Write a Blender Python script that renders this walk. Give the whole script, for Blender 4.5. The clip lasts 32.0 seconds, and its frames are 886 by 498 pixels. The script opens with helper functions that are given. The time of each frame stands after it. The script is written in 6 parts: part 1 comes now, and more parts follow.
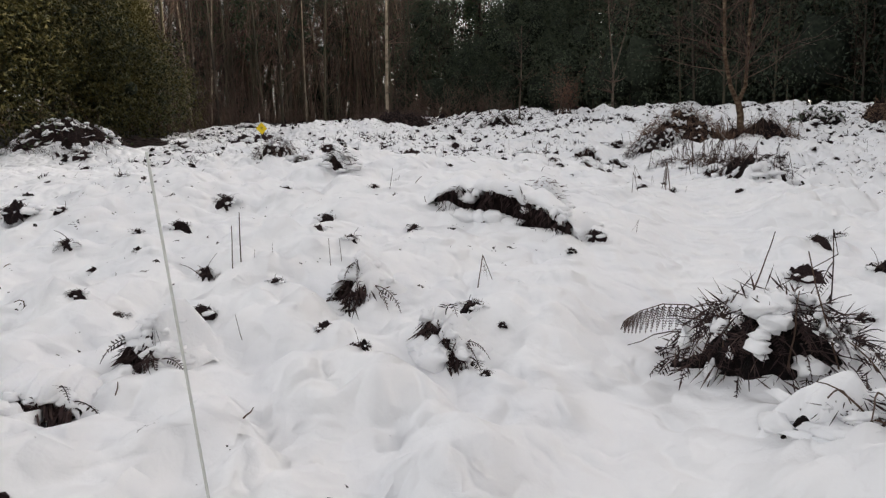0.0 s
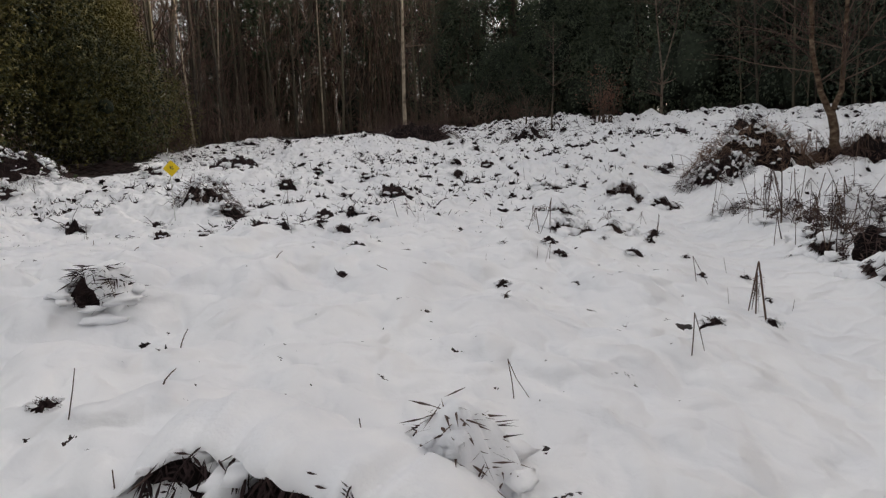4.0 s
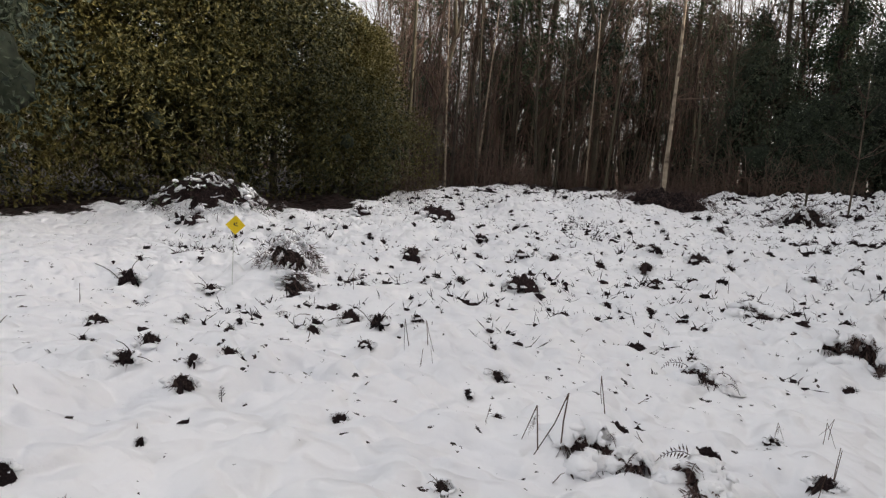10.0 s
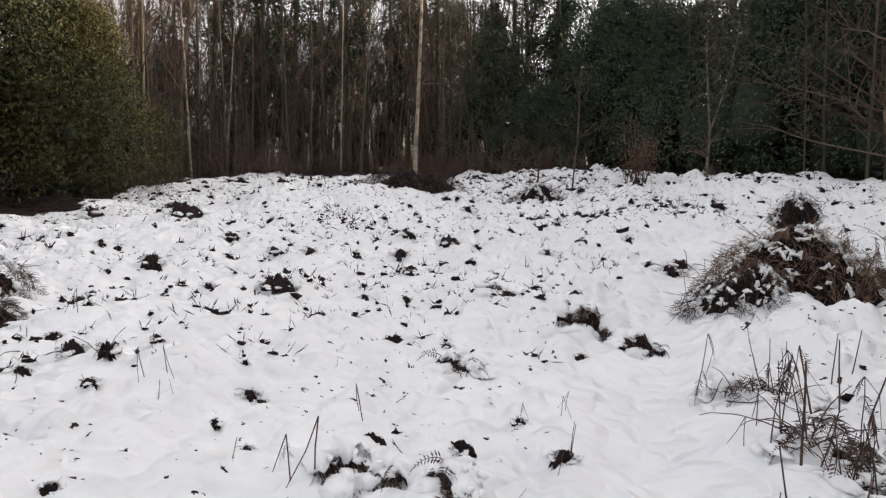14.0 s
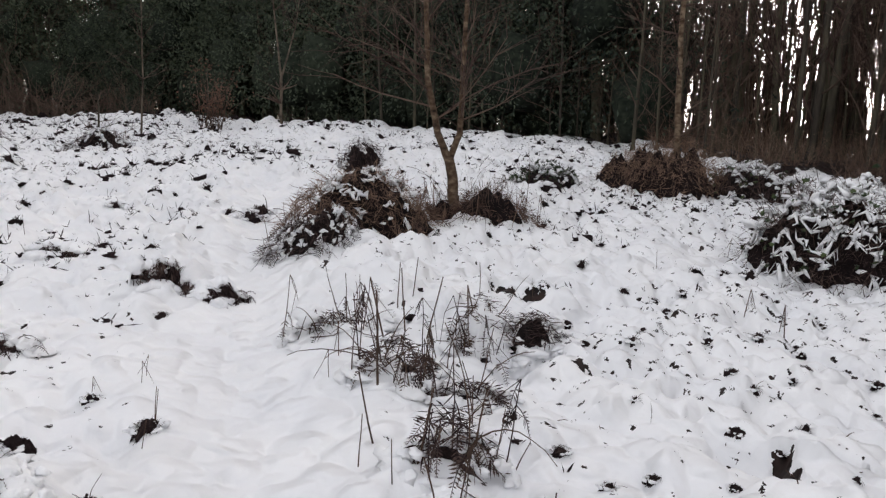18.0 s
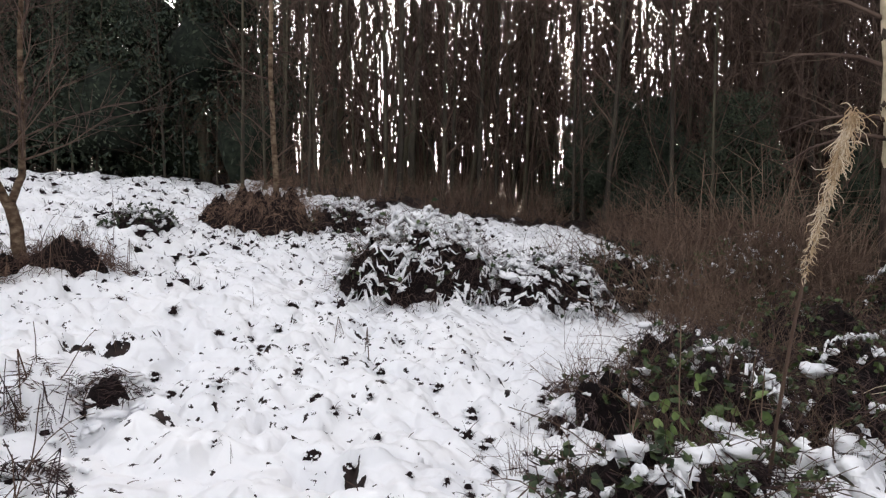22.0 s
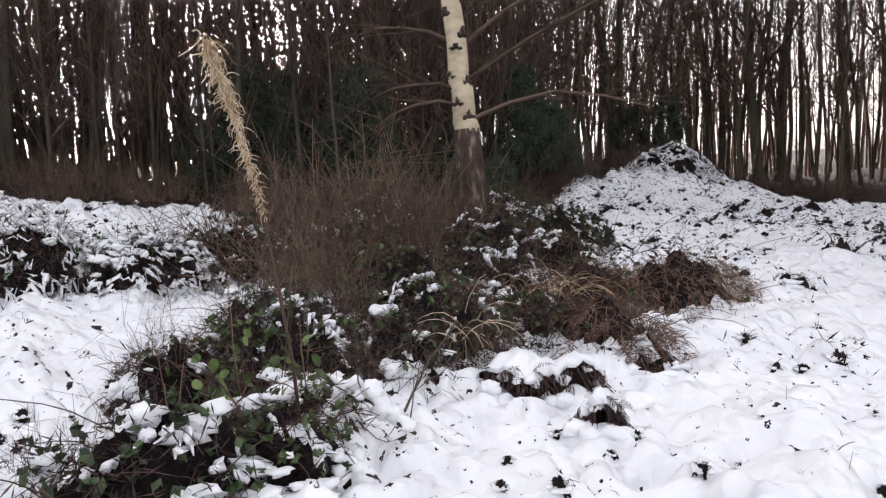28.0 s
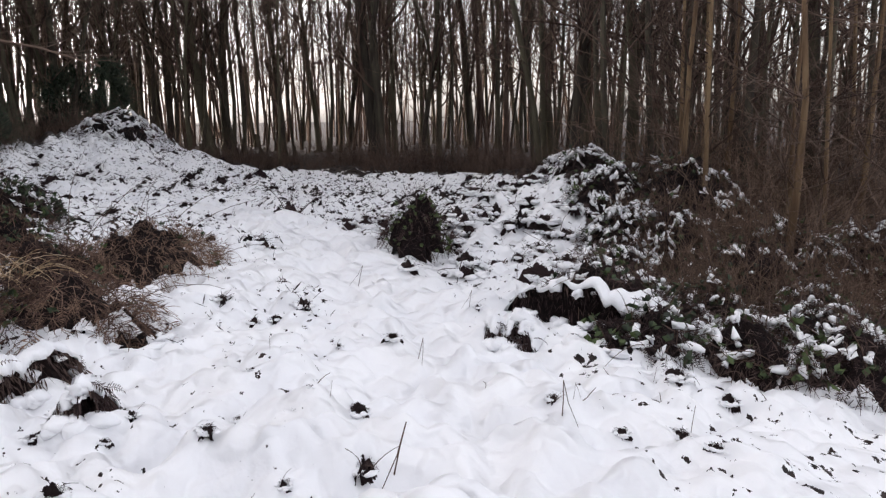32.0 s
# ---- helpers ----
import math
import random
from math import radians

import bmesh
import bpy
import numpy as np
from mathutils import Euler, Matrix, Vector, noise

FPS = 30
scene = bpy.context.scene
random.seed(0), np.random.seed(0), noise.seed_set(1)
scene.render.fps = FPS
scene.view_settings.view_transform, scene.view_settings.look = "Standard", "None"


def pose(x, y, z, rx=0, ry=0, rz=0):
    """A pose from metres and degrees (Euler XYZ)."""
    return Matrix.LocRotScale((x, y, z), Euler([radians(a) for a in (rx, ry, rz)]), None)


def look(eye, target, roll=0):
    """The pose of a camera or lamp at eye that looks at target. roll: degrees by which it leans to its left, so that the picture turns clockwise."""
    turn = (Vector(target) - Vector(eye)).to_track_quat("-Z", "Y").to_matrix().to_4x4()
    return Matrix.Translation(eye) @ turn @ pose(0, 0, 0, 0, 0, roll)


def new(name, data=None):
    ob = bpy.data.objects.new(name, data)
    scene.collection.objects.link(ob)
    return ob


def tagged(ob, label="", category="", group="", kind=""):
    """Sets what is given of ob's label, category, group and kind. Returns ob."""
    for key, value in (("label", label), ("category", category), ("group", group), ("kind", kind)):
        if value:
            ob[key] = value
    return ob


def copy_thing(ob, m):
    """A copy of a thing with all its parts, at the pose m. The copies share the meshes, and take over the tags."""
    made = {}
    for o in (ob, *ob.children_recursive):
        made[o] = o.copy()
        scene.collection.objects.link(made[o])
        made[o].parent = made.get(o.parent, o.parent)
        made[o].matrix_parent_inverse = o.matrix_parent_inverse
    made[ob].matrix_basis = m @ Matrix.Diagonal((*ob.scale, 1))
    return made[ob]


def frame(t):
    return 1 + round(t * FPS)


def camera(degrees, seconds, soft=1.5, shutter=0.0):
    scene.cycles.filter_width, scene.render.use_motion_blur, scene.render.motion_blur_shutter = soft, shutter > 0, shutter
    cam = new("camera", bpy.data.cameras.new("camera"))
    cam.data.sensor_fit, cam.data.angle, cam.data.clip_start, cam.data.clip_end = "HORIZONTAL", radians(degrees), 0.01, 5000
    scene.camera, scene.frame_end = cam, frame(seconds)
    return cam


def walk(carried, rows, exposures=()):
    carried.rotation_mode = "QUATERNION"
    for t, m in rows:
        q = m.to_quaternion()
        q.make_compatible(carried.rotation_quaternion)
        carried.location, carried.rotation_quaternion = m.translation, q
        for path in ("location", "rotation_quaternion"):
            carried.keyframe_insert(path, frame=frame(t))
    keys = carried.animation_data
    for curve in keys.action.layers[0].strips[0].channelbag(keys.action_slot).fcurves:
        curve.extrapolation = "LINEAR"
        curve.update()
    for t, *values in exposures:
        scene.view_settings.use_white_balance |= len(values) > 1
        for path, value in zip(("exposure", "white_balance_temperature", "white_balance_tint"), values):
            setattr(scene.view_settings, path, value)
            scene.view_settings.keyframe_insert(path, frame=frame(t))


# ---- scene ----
cam = camera(65.7, 32.0, soft=1.3)
METRES, EYE, TILT, LEAN, TURN = 10.0, 1.45, -8.25, 1.0, 0.0
ROWS = [
    (0.0, 0.0, 0.0, 0.0, 0.0, 0.0, -0.0),
    (0.5, 0.0119, 0.0436, 0.0129, 2.62, 0.65, -1.46),
    (1.0, 0.0191, 0.0908, 0.026, 4.01, -2.83, -0.6),
    (1.5, 0.0336, 0.1361, 0.0333, 4.75, -0.13, -2.21),
    (2.0, 0.049, 0.1757, 0.0437, 8.22, -1.17, 2.61),
    (2.5, 0.0652, 0.2192, 0.0586, 4.67, -2.08, 0.23),
    (4.5, 0.104, 0.3806, 0.1084, 3.27, 0.61, 1.0),
    (5.0, 0.1226, 0.424, 0.115, -8.3, -2.33, 1.74),
    (5.5, 0.1367, 0.4566, 0.1297, -9.05, -0.98, 1.49),
    (6.0, 0.1606, 0.4811, 0.1306, -5.18, -0.15, 0.75),
    (6.5, 0.185, 0.5002, 0.1389, -5.61, -2.04, 1.24),
    (7.0, 0.2031, 0.5249, 0.1414, -5.31, -3.8, 0.52),
    (7.5, 0.2121, 0.5485, 0.1494, -3.91, -4.6, -2.16),
    (8.0, 0.2277, 0.5747, 0.1547, 4.35, -4.07, -4.77),
    (8.5, 0.2354, 0.5906, 0.1632, 13.04, -3.56, -5.13),
    (9.0, 0.2323, 0.6147, 0.1708, 22.0, 0.74, -7.86),
    (9.5, 0.2317, 0.6282, 0.1826, 24.28, -0.48, -6.21),
    (10.0, 0.2383, 0.6339, 0.1938, 28.01, 1.89, -9.29),
    (10.5, 0.2346, 0.6334, 0.2061, 30.37, 0.41, -9.17),
    (11.0, 0.2314, 0.6346, 0.2099, 28.62, 0.54, -5.41),
    (11.5, 0.2296, 0.6395, 0.2102, 23.9, 1.22, -5.22),
    (12.0, 0.2304, 0.6416, 0.2094, 21.0, 2.42, -6.78),
    (12.5, 0.234, 0.6441, 0.21, 18.78, 2.42, -6.04),
    (13.0, 0.2361, 0.6468, 0.21, 14.86, 2.91, -4.94),
    (13.5, 0.2393, 0.6513, 0.2106, 11.48, 2.8, -4.33),
    (15.5, 0.2579, 0.6635, 0.21, -2.01, 1.37, -2.78),
    (16.0, 0.2641, 0.6699, 0.2094, -7.2, 0.15, -2.46),
    (16.5, 0.261, 0.6737, 0.2089, -11.74, -0.13, -1.59),
    (17.0, 0.2564, 0.6734, 0.2087, -15.44, -0.03, -0.5),
    (17.5, 0.2489, 0.6708, 0.208, -19.43, -0.13, -0.21),
    (18.0, 0.2483, 0.6703, 0.2102, -25.01, -0.72, 0.89),
    (18.5, 0.2541, 0.6737, 0.2102, -30.71, -1.17, 0.89),
    (19.0, 0.2609, 0.6761, 0.2105, -35.64, -1.74, 1.38),
    (19.5, 0.2651, 0.6721, 0.21, -40.28, -2.32, 2.05),
    (20.0, 0.2686, 0.6655, 0.2104, -44.38, -1.9, 3.1),
    (20.5, 0.2698, 0.6603, 0.2104, -47.62, -1.56, 3.83),
    (21.0, 0.2707, 0.6561, 0.2097, -49.06, -0.89, 4.85),
    (21.5, 0.271, 0.6534, 0.2087, -51.62, -0.54, 5.55),
    (22.0, 0.2743, 0.6456, 0.2073, -55.31, 0.8, 5.74),
    (22.5, 0.2762, 0.6324, 0.2042, -56.1, 0.28, 5.35),
    (23.0, 0.2841, 0.6199, 0.2015, -58.65, -0.39, 5.4),
    (23.5, 0.2846, 0.6097, 0.2001, -60.21, 0.09, 6.17),
    (24.0, 0.2923, 0.6051, 0.1982, -62.56, -0.74, 7.24),
    (24.5, 0.2955, 0.6, 0.1967, -65.43, -0.97, 8.41),
    (25.0, 0.3012, 0.5958, 0.1947, -69.08, -2.37, 8.65),
    (25.5, 0.3029, 0.5931, 0.1931, -72.07, -3.03, 8.87),
    (27.5, 0.3089, 0.5791, 0.1841, -80.26, -5.62, 10.02),
    (28.0, 0.3089, 0.5738, 0.1824, -82.56, -4.89, 10.61),
    (28.5, 0.3089, 0.5734, 0.1803, -86.97, -6.26, 10.2),
    (29.0, 0.3104, 0.575, 0.1807, -91.38, -7.25, 9.96),
    (29.5, 0.3096, 0.5865, 0.1825, -97.96, -6.97, 9.82),
    (30.0, 0.314, 0.5908, 0.1835, -106.6, -9.35, 9.46),
    (30.5, 0.318, 0.5914, 0.1834, -112.0, -11.36, 9.27),
    (31.0, 0.3205, 0.5901, 0.1818, -116.95, -12.89, 8.59),
    (31.5, 0.3201, 0.5878, 0.1806, -121.96, -13.76, 8.05),
    (32.0, 0.3192, 0.5876, 0.1805, -126.63, -14.69, 7.64),
]
EXPOSURES = [(0.0, 1.55, 6950, 12), (1.0, 1.37, 6950, 12), (2.0, 1.24, 6950, 12), (5.0, 1.27, 6950, 12), (8.5, 1.19, 6950, 12), (10.0, 1.48, 6900, 12.5), (12.5, 1.80, 6900, 12.5), (16.0, 1.78, 6800, 13), (19.0, 1.86, 6800, 13), (24.0, 2.26, 6700, 14.5), (28.0, 2.28, 6600, 15.5), (32.0, 2.09, 6600, 15)]
walk(cam, [(t, pose(0, 0, EYE, TILT, LEAN, TURN) @ pose(METRES * x, METRES * y, METRES * z, 90 + pitch, roll, yaw)) for t, x, y, z, yaw, pitch, roll in ROWS], EXPOSURES)

# ---------------------------------------------------------------- world and sun
SUN_AZ, SUN_EL = 65.0, 14.7          # degrees east of +y, and above the horizon
world = bpy.data.worlds.new("sky")
scene.world = world
world.use_nodes = True
wn, wl = world.node_tree.nodes, world.node_tree.links
sky = wn.new("ShaderNodeTexSky")
sky.sky_type = "NISHITA"
sky.sun_disc = False
sky.sun_elevation, sky.sun_rotation = radians(SUN_EL), radians(SUN_AZ)
sky.air_density, sky.dust_density, sky.ozone_density = 1.0, 4.0, 1.0
pale = wn.new("ShaderNodeHueSaturation")   # thin high cloud
pale.inputs["Saturation"].default_value = 0.22
wl.new(sky.outputs[0], pale.inputs["Color"])
wl.new(pale.outputs[0], wn["Background"].inputs["Color"])
wn["Background"].inputs["Strength"].default_value = 0.15
sun = new("sun", bpy.data.lights.new("sun", "SUN"))
sun.data.energy, sun.data.angle, sun.data.color = 2.6, radians(4.0), (1.0, 0.86, 0.68)
sd = Vector((math.sin(radians(SUN_AZ)) * math.cos(radians(SUN_EL)), math.cos(radians(SUN_AZ)) * math.cos(radians(SUN_EL)), math.sin(radians(SUN_EL))))
sun.matrix_world = look(sd * 80, (0, 0, 0))


# ---------------------------------------------------------------- materials
def material(name, ramp, scale=8.0, rough=0.9, bump=0.3, bump_scale=40.0, spread=0.25, detail=6.0, stretch=(1, 1, 1), spec=0.2):
    """Colour from two scales of noise through a ramp, varied a little from object to object, with fine relief."""
    m = bpy.data.materials.new(name)
    m.use_nodes = True
    n, l = m.node_tree.nodes, m.node_tree.links
    bsdf = n["Principled BSDF"]
    bsdf.inputs["Roughness"].default_value = rough
    bsdf.inputs["Specular IOR Level"].default_value = spec
    co, mp = n.new("ShaderNodeTexCoord"), n.new("ShaderNodeMapping")
    mp.inputs["Scale"].default_value = stretch
    l.new(co.outputs["Object"], mp.inputs["Vector"])
    big, fine = n.new("ShaderNodeTexNoise"), n.new("ShaderNodeTexNoise")
    big.inputs["Scale"].default_value, big.inputs["Detail"].default_value = scale, detail
    fine.inputs["Scale"].default_value, fine.inputs["Detail"].default_value = bump_scale, 4
    for t in (big, fine):
        l.new(mp.outputs[0], t.inputs["Vector"])
    info, geo = n.new("ShaderNodeObjectInfo"), n.new("ShaderNodeNewGeometry")
    a = n.new("ShaderNodeMath"); a.operation = "MULTIPLY_ADD"
    l.new(info.outputs["Random"], a.inputs[0]); a.inputs[1].default_value = spread; a.inputs[2].default_value = -spread / 2
    b = n.new("ShaderNodeMath"); b.operation = "MULTIPLY_ADD"
    l.new(geo.outputs["Random Per Island"], b.inputs[0]); b.inputs[1].default_value = spread; l.new(a.outputs[0], b.inputs[2])
    c = n.new("ShaderNodeMath"); c.operation = "ADD"
    l.new(big.outputs["Fac"], c.inputs[0]); l.new(b.outputs[0], c.inputs[1])
    cr = n.new("ShaderNodeValToRGB")
    cr.color_ramp.elements[0].position, cr.color_ramp.elements[1].position = ramp[0][0], ramp[-1][0]
    cr.color_ramp.elements[0].color, cr.color_ramp.elements[1].color = (*ramp[0][1], 1), (*ramp[-1][1], 1)
    for p, col in ramp[1:-1]:
        e = cr.color_ramp.elements.new(p); e.color = (*col, 1)
    l.new(c.outputs[0], cr.inputs[0]); l.new(cr.outputs[0], bsdf.inputs["Base Color"])
    bp = n.new("ShaderNodeBump"); bp.inputs["Strength"].default_value = bump; bp.inputs["Distance"].default_value = 0.02
    l.new(fine.outputs["Fac"], bp.inputs["Height"]); l.new(bp.outputs[0], bsdf.inputs["Normal"])
    return m


SNOW = material("snow", [(0.3, (0.80, 0.81, 0.84)), (0.7, (0.87, 0.87, 0.88))], 1.5, 0.65, 0.25, 30.0, 0.1)
CAP = material("snow_cap", [(0.3, (0.80, 0.81, 0.84)), (0.7, (0.88, 0.88, 0.89))], 6.0, 0.65, 0.25, 60.0, 0.1)
LITTER = material("dead_litter", [(0.35, (0.008, 0.005, 0.006)), (0.58, (0.016, 0.009, 0.010)), (0.85, (0.040, 0.024, 0.025))], 30.0, 0.95, 1.0, 70.0, 0.3)
# litter darkened to near-black: the shade deep in a tangle, put into the colour
DEEP_SHADE = material("shaded_litter", [(0.35, (0.004, 0.003, 0.003)), (0.6, (0.009, 0.005, 0.005)), (0.9, (0.022, 0.012, 0.011))], 30.0, 0.95, 1.0, 70.0, 0.2)
FROND = material("dead_bracken", [(0.3, (0.016, 0.009, 0.009)), (0.65, (0.042, 0.026, 0.026)), (0.95, (0.105, 0.070, 0.060))], 9.0, 0.9, 0.4, 80.0, 0.4)
STEM = material("dry_stem", [(0.3, (0.030, 0.019, 0.016)), (0.7, (0.095, 0.060, 0.044))], 12.0, 0.85, 0.4, 90.0, 0.4, stretch=(1, 1, 0.2))
BRAMBLE = material("bramble_leaf", [(0.25, (0.010, 0.016, 0.008)), (0.6, (0.022, 0.040, 0.014)), (0.95, (0.065, 0.095, 0.028))], 6.0, 0.55, 0.3, 60.0, 0.5, spec=0.4)
HOLLY = material("evergreen_leaf", [(0.3, (0.021, 0.029, 0.024)), (0.6, (0.046, 0.059, 0.042)), (0.9, (0.080, 0.094, 0.060))], 5.0, 0.75, 0.6, 14.0, 0.3, spec=0.12)
# yellower version of the evergreen leaf; the sun's tint is put into its colour
SUNNY = material("sunlit_holly_leaf", [(0.25, (0.009, 0.013, 0.006)), (0.55, (0.026, 0.030, 0.010)), (0.9, (0.085, 0.075, 0.02))], 4.0, 0.6, 0.6, 14.0, 0.5, spec=0.25)
# dull dark green that stands for the shade inside evergreen crowns
INNER_SHADE = material("shade_in_crown", [(0.35, (0.007, 0.010, 0.007)), (0.75, (0.030, 0.038, 0.025))], 9.0, 0.9, 1.0, 9.0, 0.2)
PINE = material("pine_needles", [(0.25, (0.010, 0.020, 0.014)), (0.6, (0.024, 0.042, 0.026)), (0.9, (0.050, 0.070, 0.035))], 1.2, 0.7, 0.2, 30.0, 0.4)
BARK = material("grey_bark", [(0.25, (0.020, 0.017, 0.015)), (0.55, (0.048, 0.040, 0.032)), (0.85, (0.09, 0.08, 0.055))], 3.0, 0.95, 0.8, 18.0, 0.35, stretch=(3, 3, 0.5))
WARM_BARK = material("warm_bark", [(0.25, (0.045, 0.028, 0.019)), (0.55, (0.12, 0.075, 0.045)), (0.85, (0.24, 0.165, 0.095))], 3.0, 0.9, 0.7, 20.0, 0.3, stretch=(3, 3, 0.6))
TWIG = material("brown_twig", [(0.25, (0.028, 0.018, 0.015)), (0.6, (0.068, 0.043, 0.035)), (0.9, (0.13, 0.09, 0.07))], 2.0, 0.9, 0.3, 40.0, 0.45)
BIRCH = material("birch_bark", [(0.28, (0.05, 0.038, 0.03)), (0.36, (0.36, 0.29, 0.20)), (0.75, (0.60, 0.50, 0.36))], 4.0, 0.8, 0.5, 25.0, 0.15, stretch=(1.0, 1.0, 2.4))
SCAR = material("birch_scar", [(0.3, (0.02, 0.016, 0.014)), (0.8, (0.09, 0.07, 0.055))], 20.0, 0.95, 0.9, 50.0, 0.2)
SCRUB_TWIG = material("russet_twig", [(0.25, (0.046, 0.029, 0.023)), (0.6, (0.115, 0.072, 0.054)), (0.9, (0.21, 0.145, 0.105))], 2.0, 0.9, 0.3, 40.0, 0.45)
RUSSET = material("russet_bracken", [(0.3, (0.042, 0.025, 0.022)), (0.65, (0.115, 0.068, 0.053)), (0.95, (0.26, 0.17, 0.12))], 9.0, 0.9, 0.4, 80.0, 0.4)
STRAW = material("pale_straw", [(0.25, (0.24, 0.14, 0.075)), (0.6, (0.50, 0.36, 0.22)), (0.9, (0.74, 0.62, 0.47))], 12.0, 0.85, 0.3, 60.0, 0.4)
BEECH = material("dead_beech_leaf", [(0.3, (0.06, 0.03, 0.022)), (0.8, (0.16, 0.085, 0.06))], 3.0, 0.85, 0.3, 50.0, 0.4)
YELLOW = material("yellow_plate", [(0.3, (0.72, 0.50, 0.02)), (0.8, (0.82, 0.60, 0.03))], 30.0, 0.5, 0.05, 60.0, 0.0)
BLACK = material("black_print", [(0.3, (0.02, 0.02, 0.02)), (0.8, (0.04, 0.04, 0.04))], 30.0, 0.6, 0.05, 60.0, 0.0)
WHITE = material("white_rod", [(0.3, (0.52, 0.53, 0.50)), (0.8, (0.66, 0.67, 0.64))], 30.0, 0.5, 0.05, 60.0, 0.0)


def ground_material():
    """Snow in the clearing, giving way to bare leaf litter under the trees, with patches."""
    m = SNOW.copy()
    m.name = "snowy_ground"
    n, l = m.node_tree.nodes, m.node_tree.links
    bsdf = n["Principled BSDF"]
    snow_col = bsdf.inputs["Base Color"].links[0].from_socket
    co = n.new("ShaderNodeTexCoord")
    at = n.new("ShaderNodeAttribute"); at.attribute_name = "cover"
    nz = n.new("ShaderNodeTexNoise"); nz.inputs["Scale"].default_value = 0.9; nz.inputs["Detail"].default_value = 10; nz.inputs["Roughness"].default_value = 0.7
    l.new(co.outputs["Object"], nz.inputs["Vector"])
    ad = n.new("ShaderNodeMath"); ad.operation = "ADD"
    l.new(at.outputs["Fac"], ad.inputs[0]); l.new(nz.outputs["Fac"], ad.inputs[1])
    edge = n.new("ShaderNodeValToRGB")
    edge.color_ramp.elements[0].position, edge.color_ramp.elements[1].position = 0.60, 0.64
    gap = n.new("ShaderNodeAttribute"); gap.attribute_name = "gaps"
    gn = n.new("ShaderNodeTexNoise"); gn.inputs["Scale"].default_value = 4.2; gn.inputs["Detail"].default_value = 5; gn.inputs["Roughness"].default_value = 0.6; gn.inputs["Distortion"].default_value = 0.15
    l.new(co.outputs["Object"], gn.inputs["Vector"])
    gs = n.new("ShaderNodeMath"); gs.operation = "ADD"
    l.new(gap.outputs["Fac"], gs.inputs[0]); l.new(gn.outputs["Fac"], gs.inputs[1])
    gf = n.new("ShaderNodeTexNoise"); gf.inputs["Scale"].default_value = 10.5; gf.inputs["Detail"].default_value = 4; gf.inputs["Roughness"].default_value = 0.6; gf.inputs["Distortion"].default_value = 0.1
    l.new(co.outputs["Object"], gf.inputs["Vector"])
    gt = n.new("ShaderNodeMath"); gt.operation = "MULTIPLY_ADD"; gt.inputs[1].default_value = 1.2; gt.inputs[2].default_value = -0.10
    l.new(gf.outputs["Fac"], gt.inputs[0])
    gu = n.new("ShaderNodeMath"); gu.operation = "ADD"
    l.new(gap.outputs["Fac"], gu.inputs[0]); l.new(gt.outputs[0], gu.inputs[1])
    gm = n.new("ShaderNodeMath"); gm.operation = "MAXIMUM"
    l.new(gs.outputs[0], gm.inputs[0]); l.new(gu.outputs[0], gm.inputs[1])
    gs = gm
    old = bsdf.inputs["Normal"].links[0].from_node
    vor = n.new("ShaderNodeTexVoronoi"); vor.feature = "SMOOTH_F1"; vor.inputs["Scale"].default_value = 6.0; vor.inputs["Smoothness"].default_value = 0.35
    wob = n.new("ShaderNodeTexNoise"); wob.inputs["Scale"].default_value = 3.0
    l.new(co.outputs["Object"], wob.inputs["Vector"])
    mixv = n.new("ShaderNodeMix"); mixv.data_type = "VECTOR"; mixv.inputs[0].default_value = 0.25
    l.new(co.outputs["Object"], mixv.inputs[4]); l.new(wob.outputs["Color"], mixv.inputs[5]); l.new(mixv.outputs[1], vor.inputs["Vector"])
    inv = n.new("ShaderNodeMath"); inv.operation = "MULTIPLY"; inv.inputs[1].default_value = -1.0
    l.new(vor.outputs["Distance"], inv.inputs[0])
    deep = n.new("ShaderNodeBump"); deep.inputs["Strength"].default_value = 0.9; deep.inputs["Distance"].default_value = 0.10
    l.new(inv.outputs[0], deep.inputs["Height"]); l.new(old.outputs[0], deep.inputs["Normal"]); l.new(deep.outputs[0], bsdf.inputs["Normal"])
    hole = n.new("ShaderNodeMapRange")
    hole.inputs[1].default_value, hole.inputs[2].default_value, hole.inputs[3].default_value, hole.inputs[4].default_value = 0.632, 0.650, 0.0, 1.0
    l.new(gs.outputs[0], hole.inputs[0])
    sub = n.new("ShaderNodeMath"); sub.operation = "SUBTRACT"; sub.use_clamp = False
    l.new(ad.outputs[0], sub.inputs[0]); l.new(hole.outputs[0], sub.inputs[1])
    l.new(sub.outputs[0], edge.inputs[0])
    fn = n.new("ShaderNodeTexNoise"); fn.inputs["Scale"].default_value = 12; fn.inputs["Detail"].default_value = 8
    l.new(co.outputs["Object"], fn.inputs["Vector"])
    lit = n.new("ShaderNodeValToRGB")
    lit.color_ramp.elements[0].position, lit.color_ramp.elements[1].position = 0.35, 0.7
    lit.color_ramp.elements[0].color, lit.color_ramp.elements[1].color = (0.006, 0.004, 0.004, 1), (0.034, 0.019, 0.016, 1)
    l.new(fn.outputs["Fac"], lit.inputs[0])
    mix = n.new("ShaderNodeMix"); mix.data_type = "RGBA"
    l.new(edge.outputs[0], mix.inputs[0]); l.new(lit.outputs[0], mix.inputs[6]); l.new(snow_col, mix.inputs[7])
    l.new(mix.outputs[2], bsdf.inputs["Base Color"])
    return m


GROUND = ground_material()

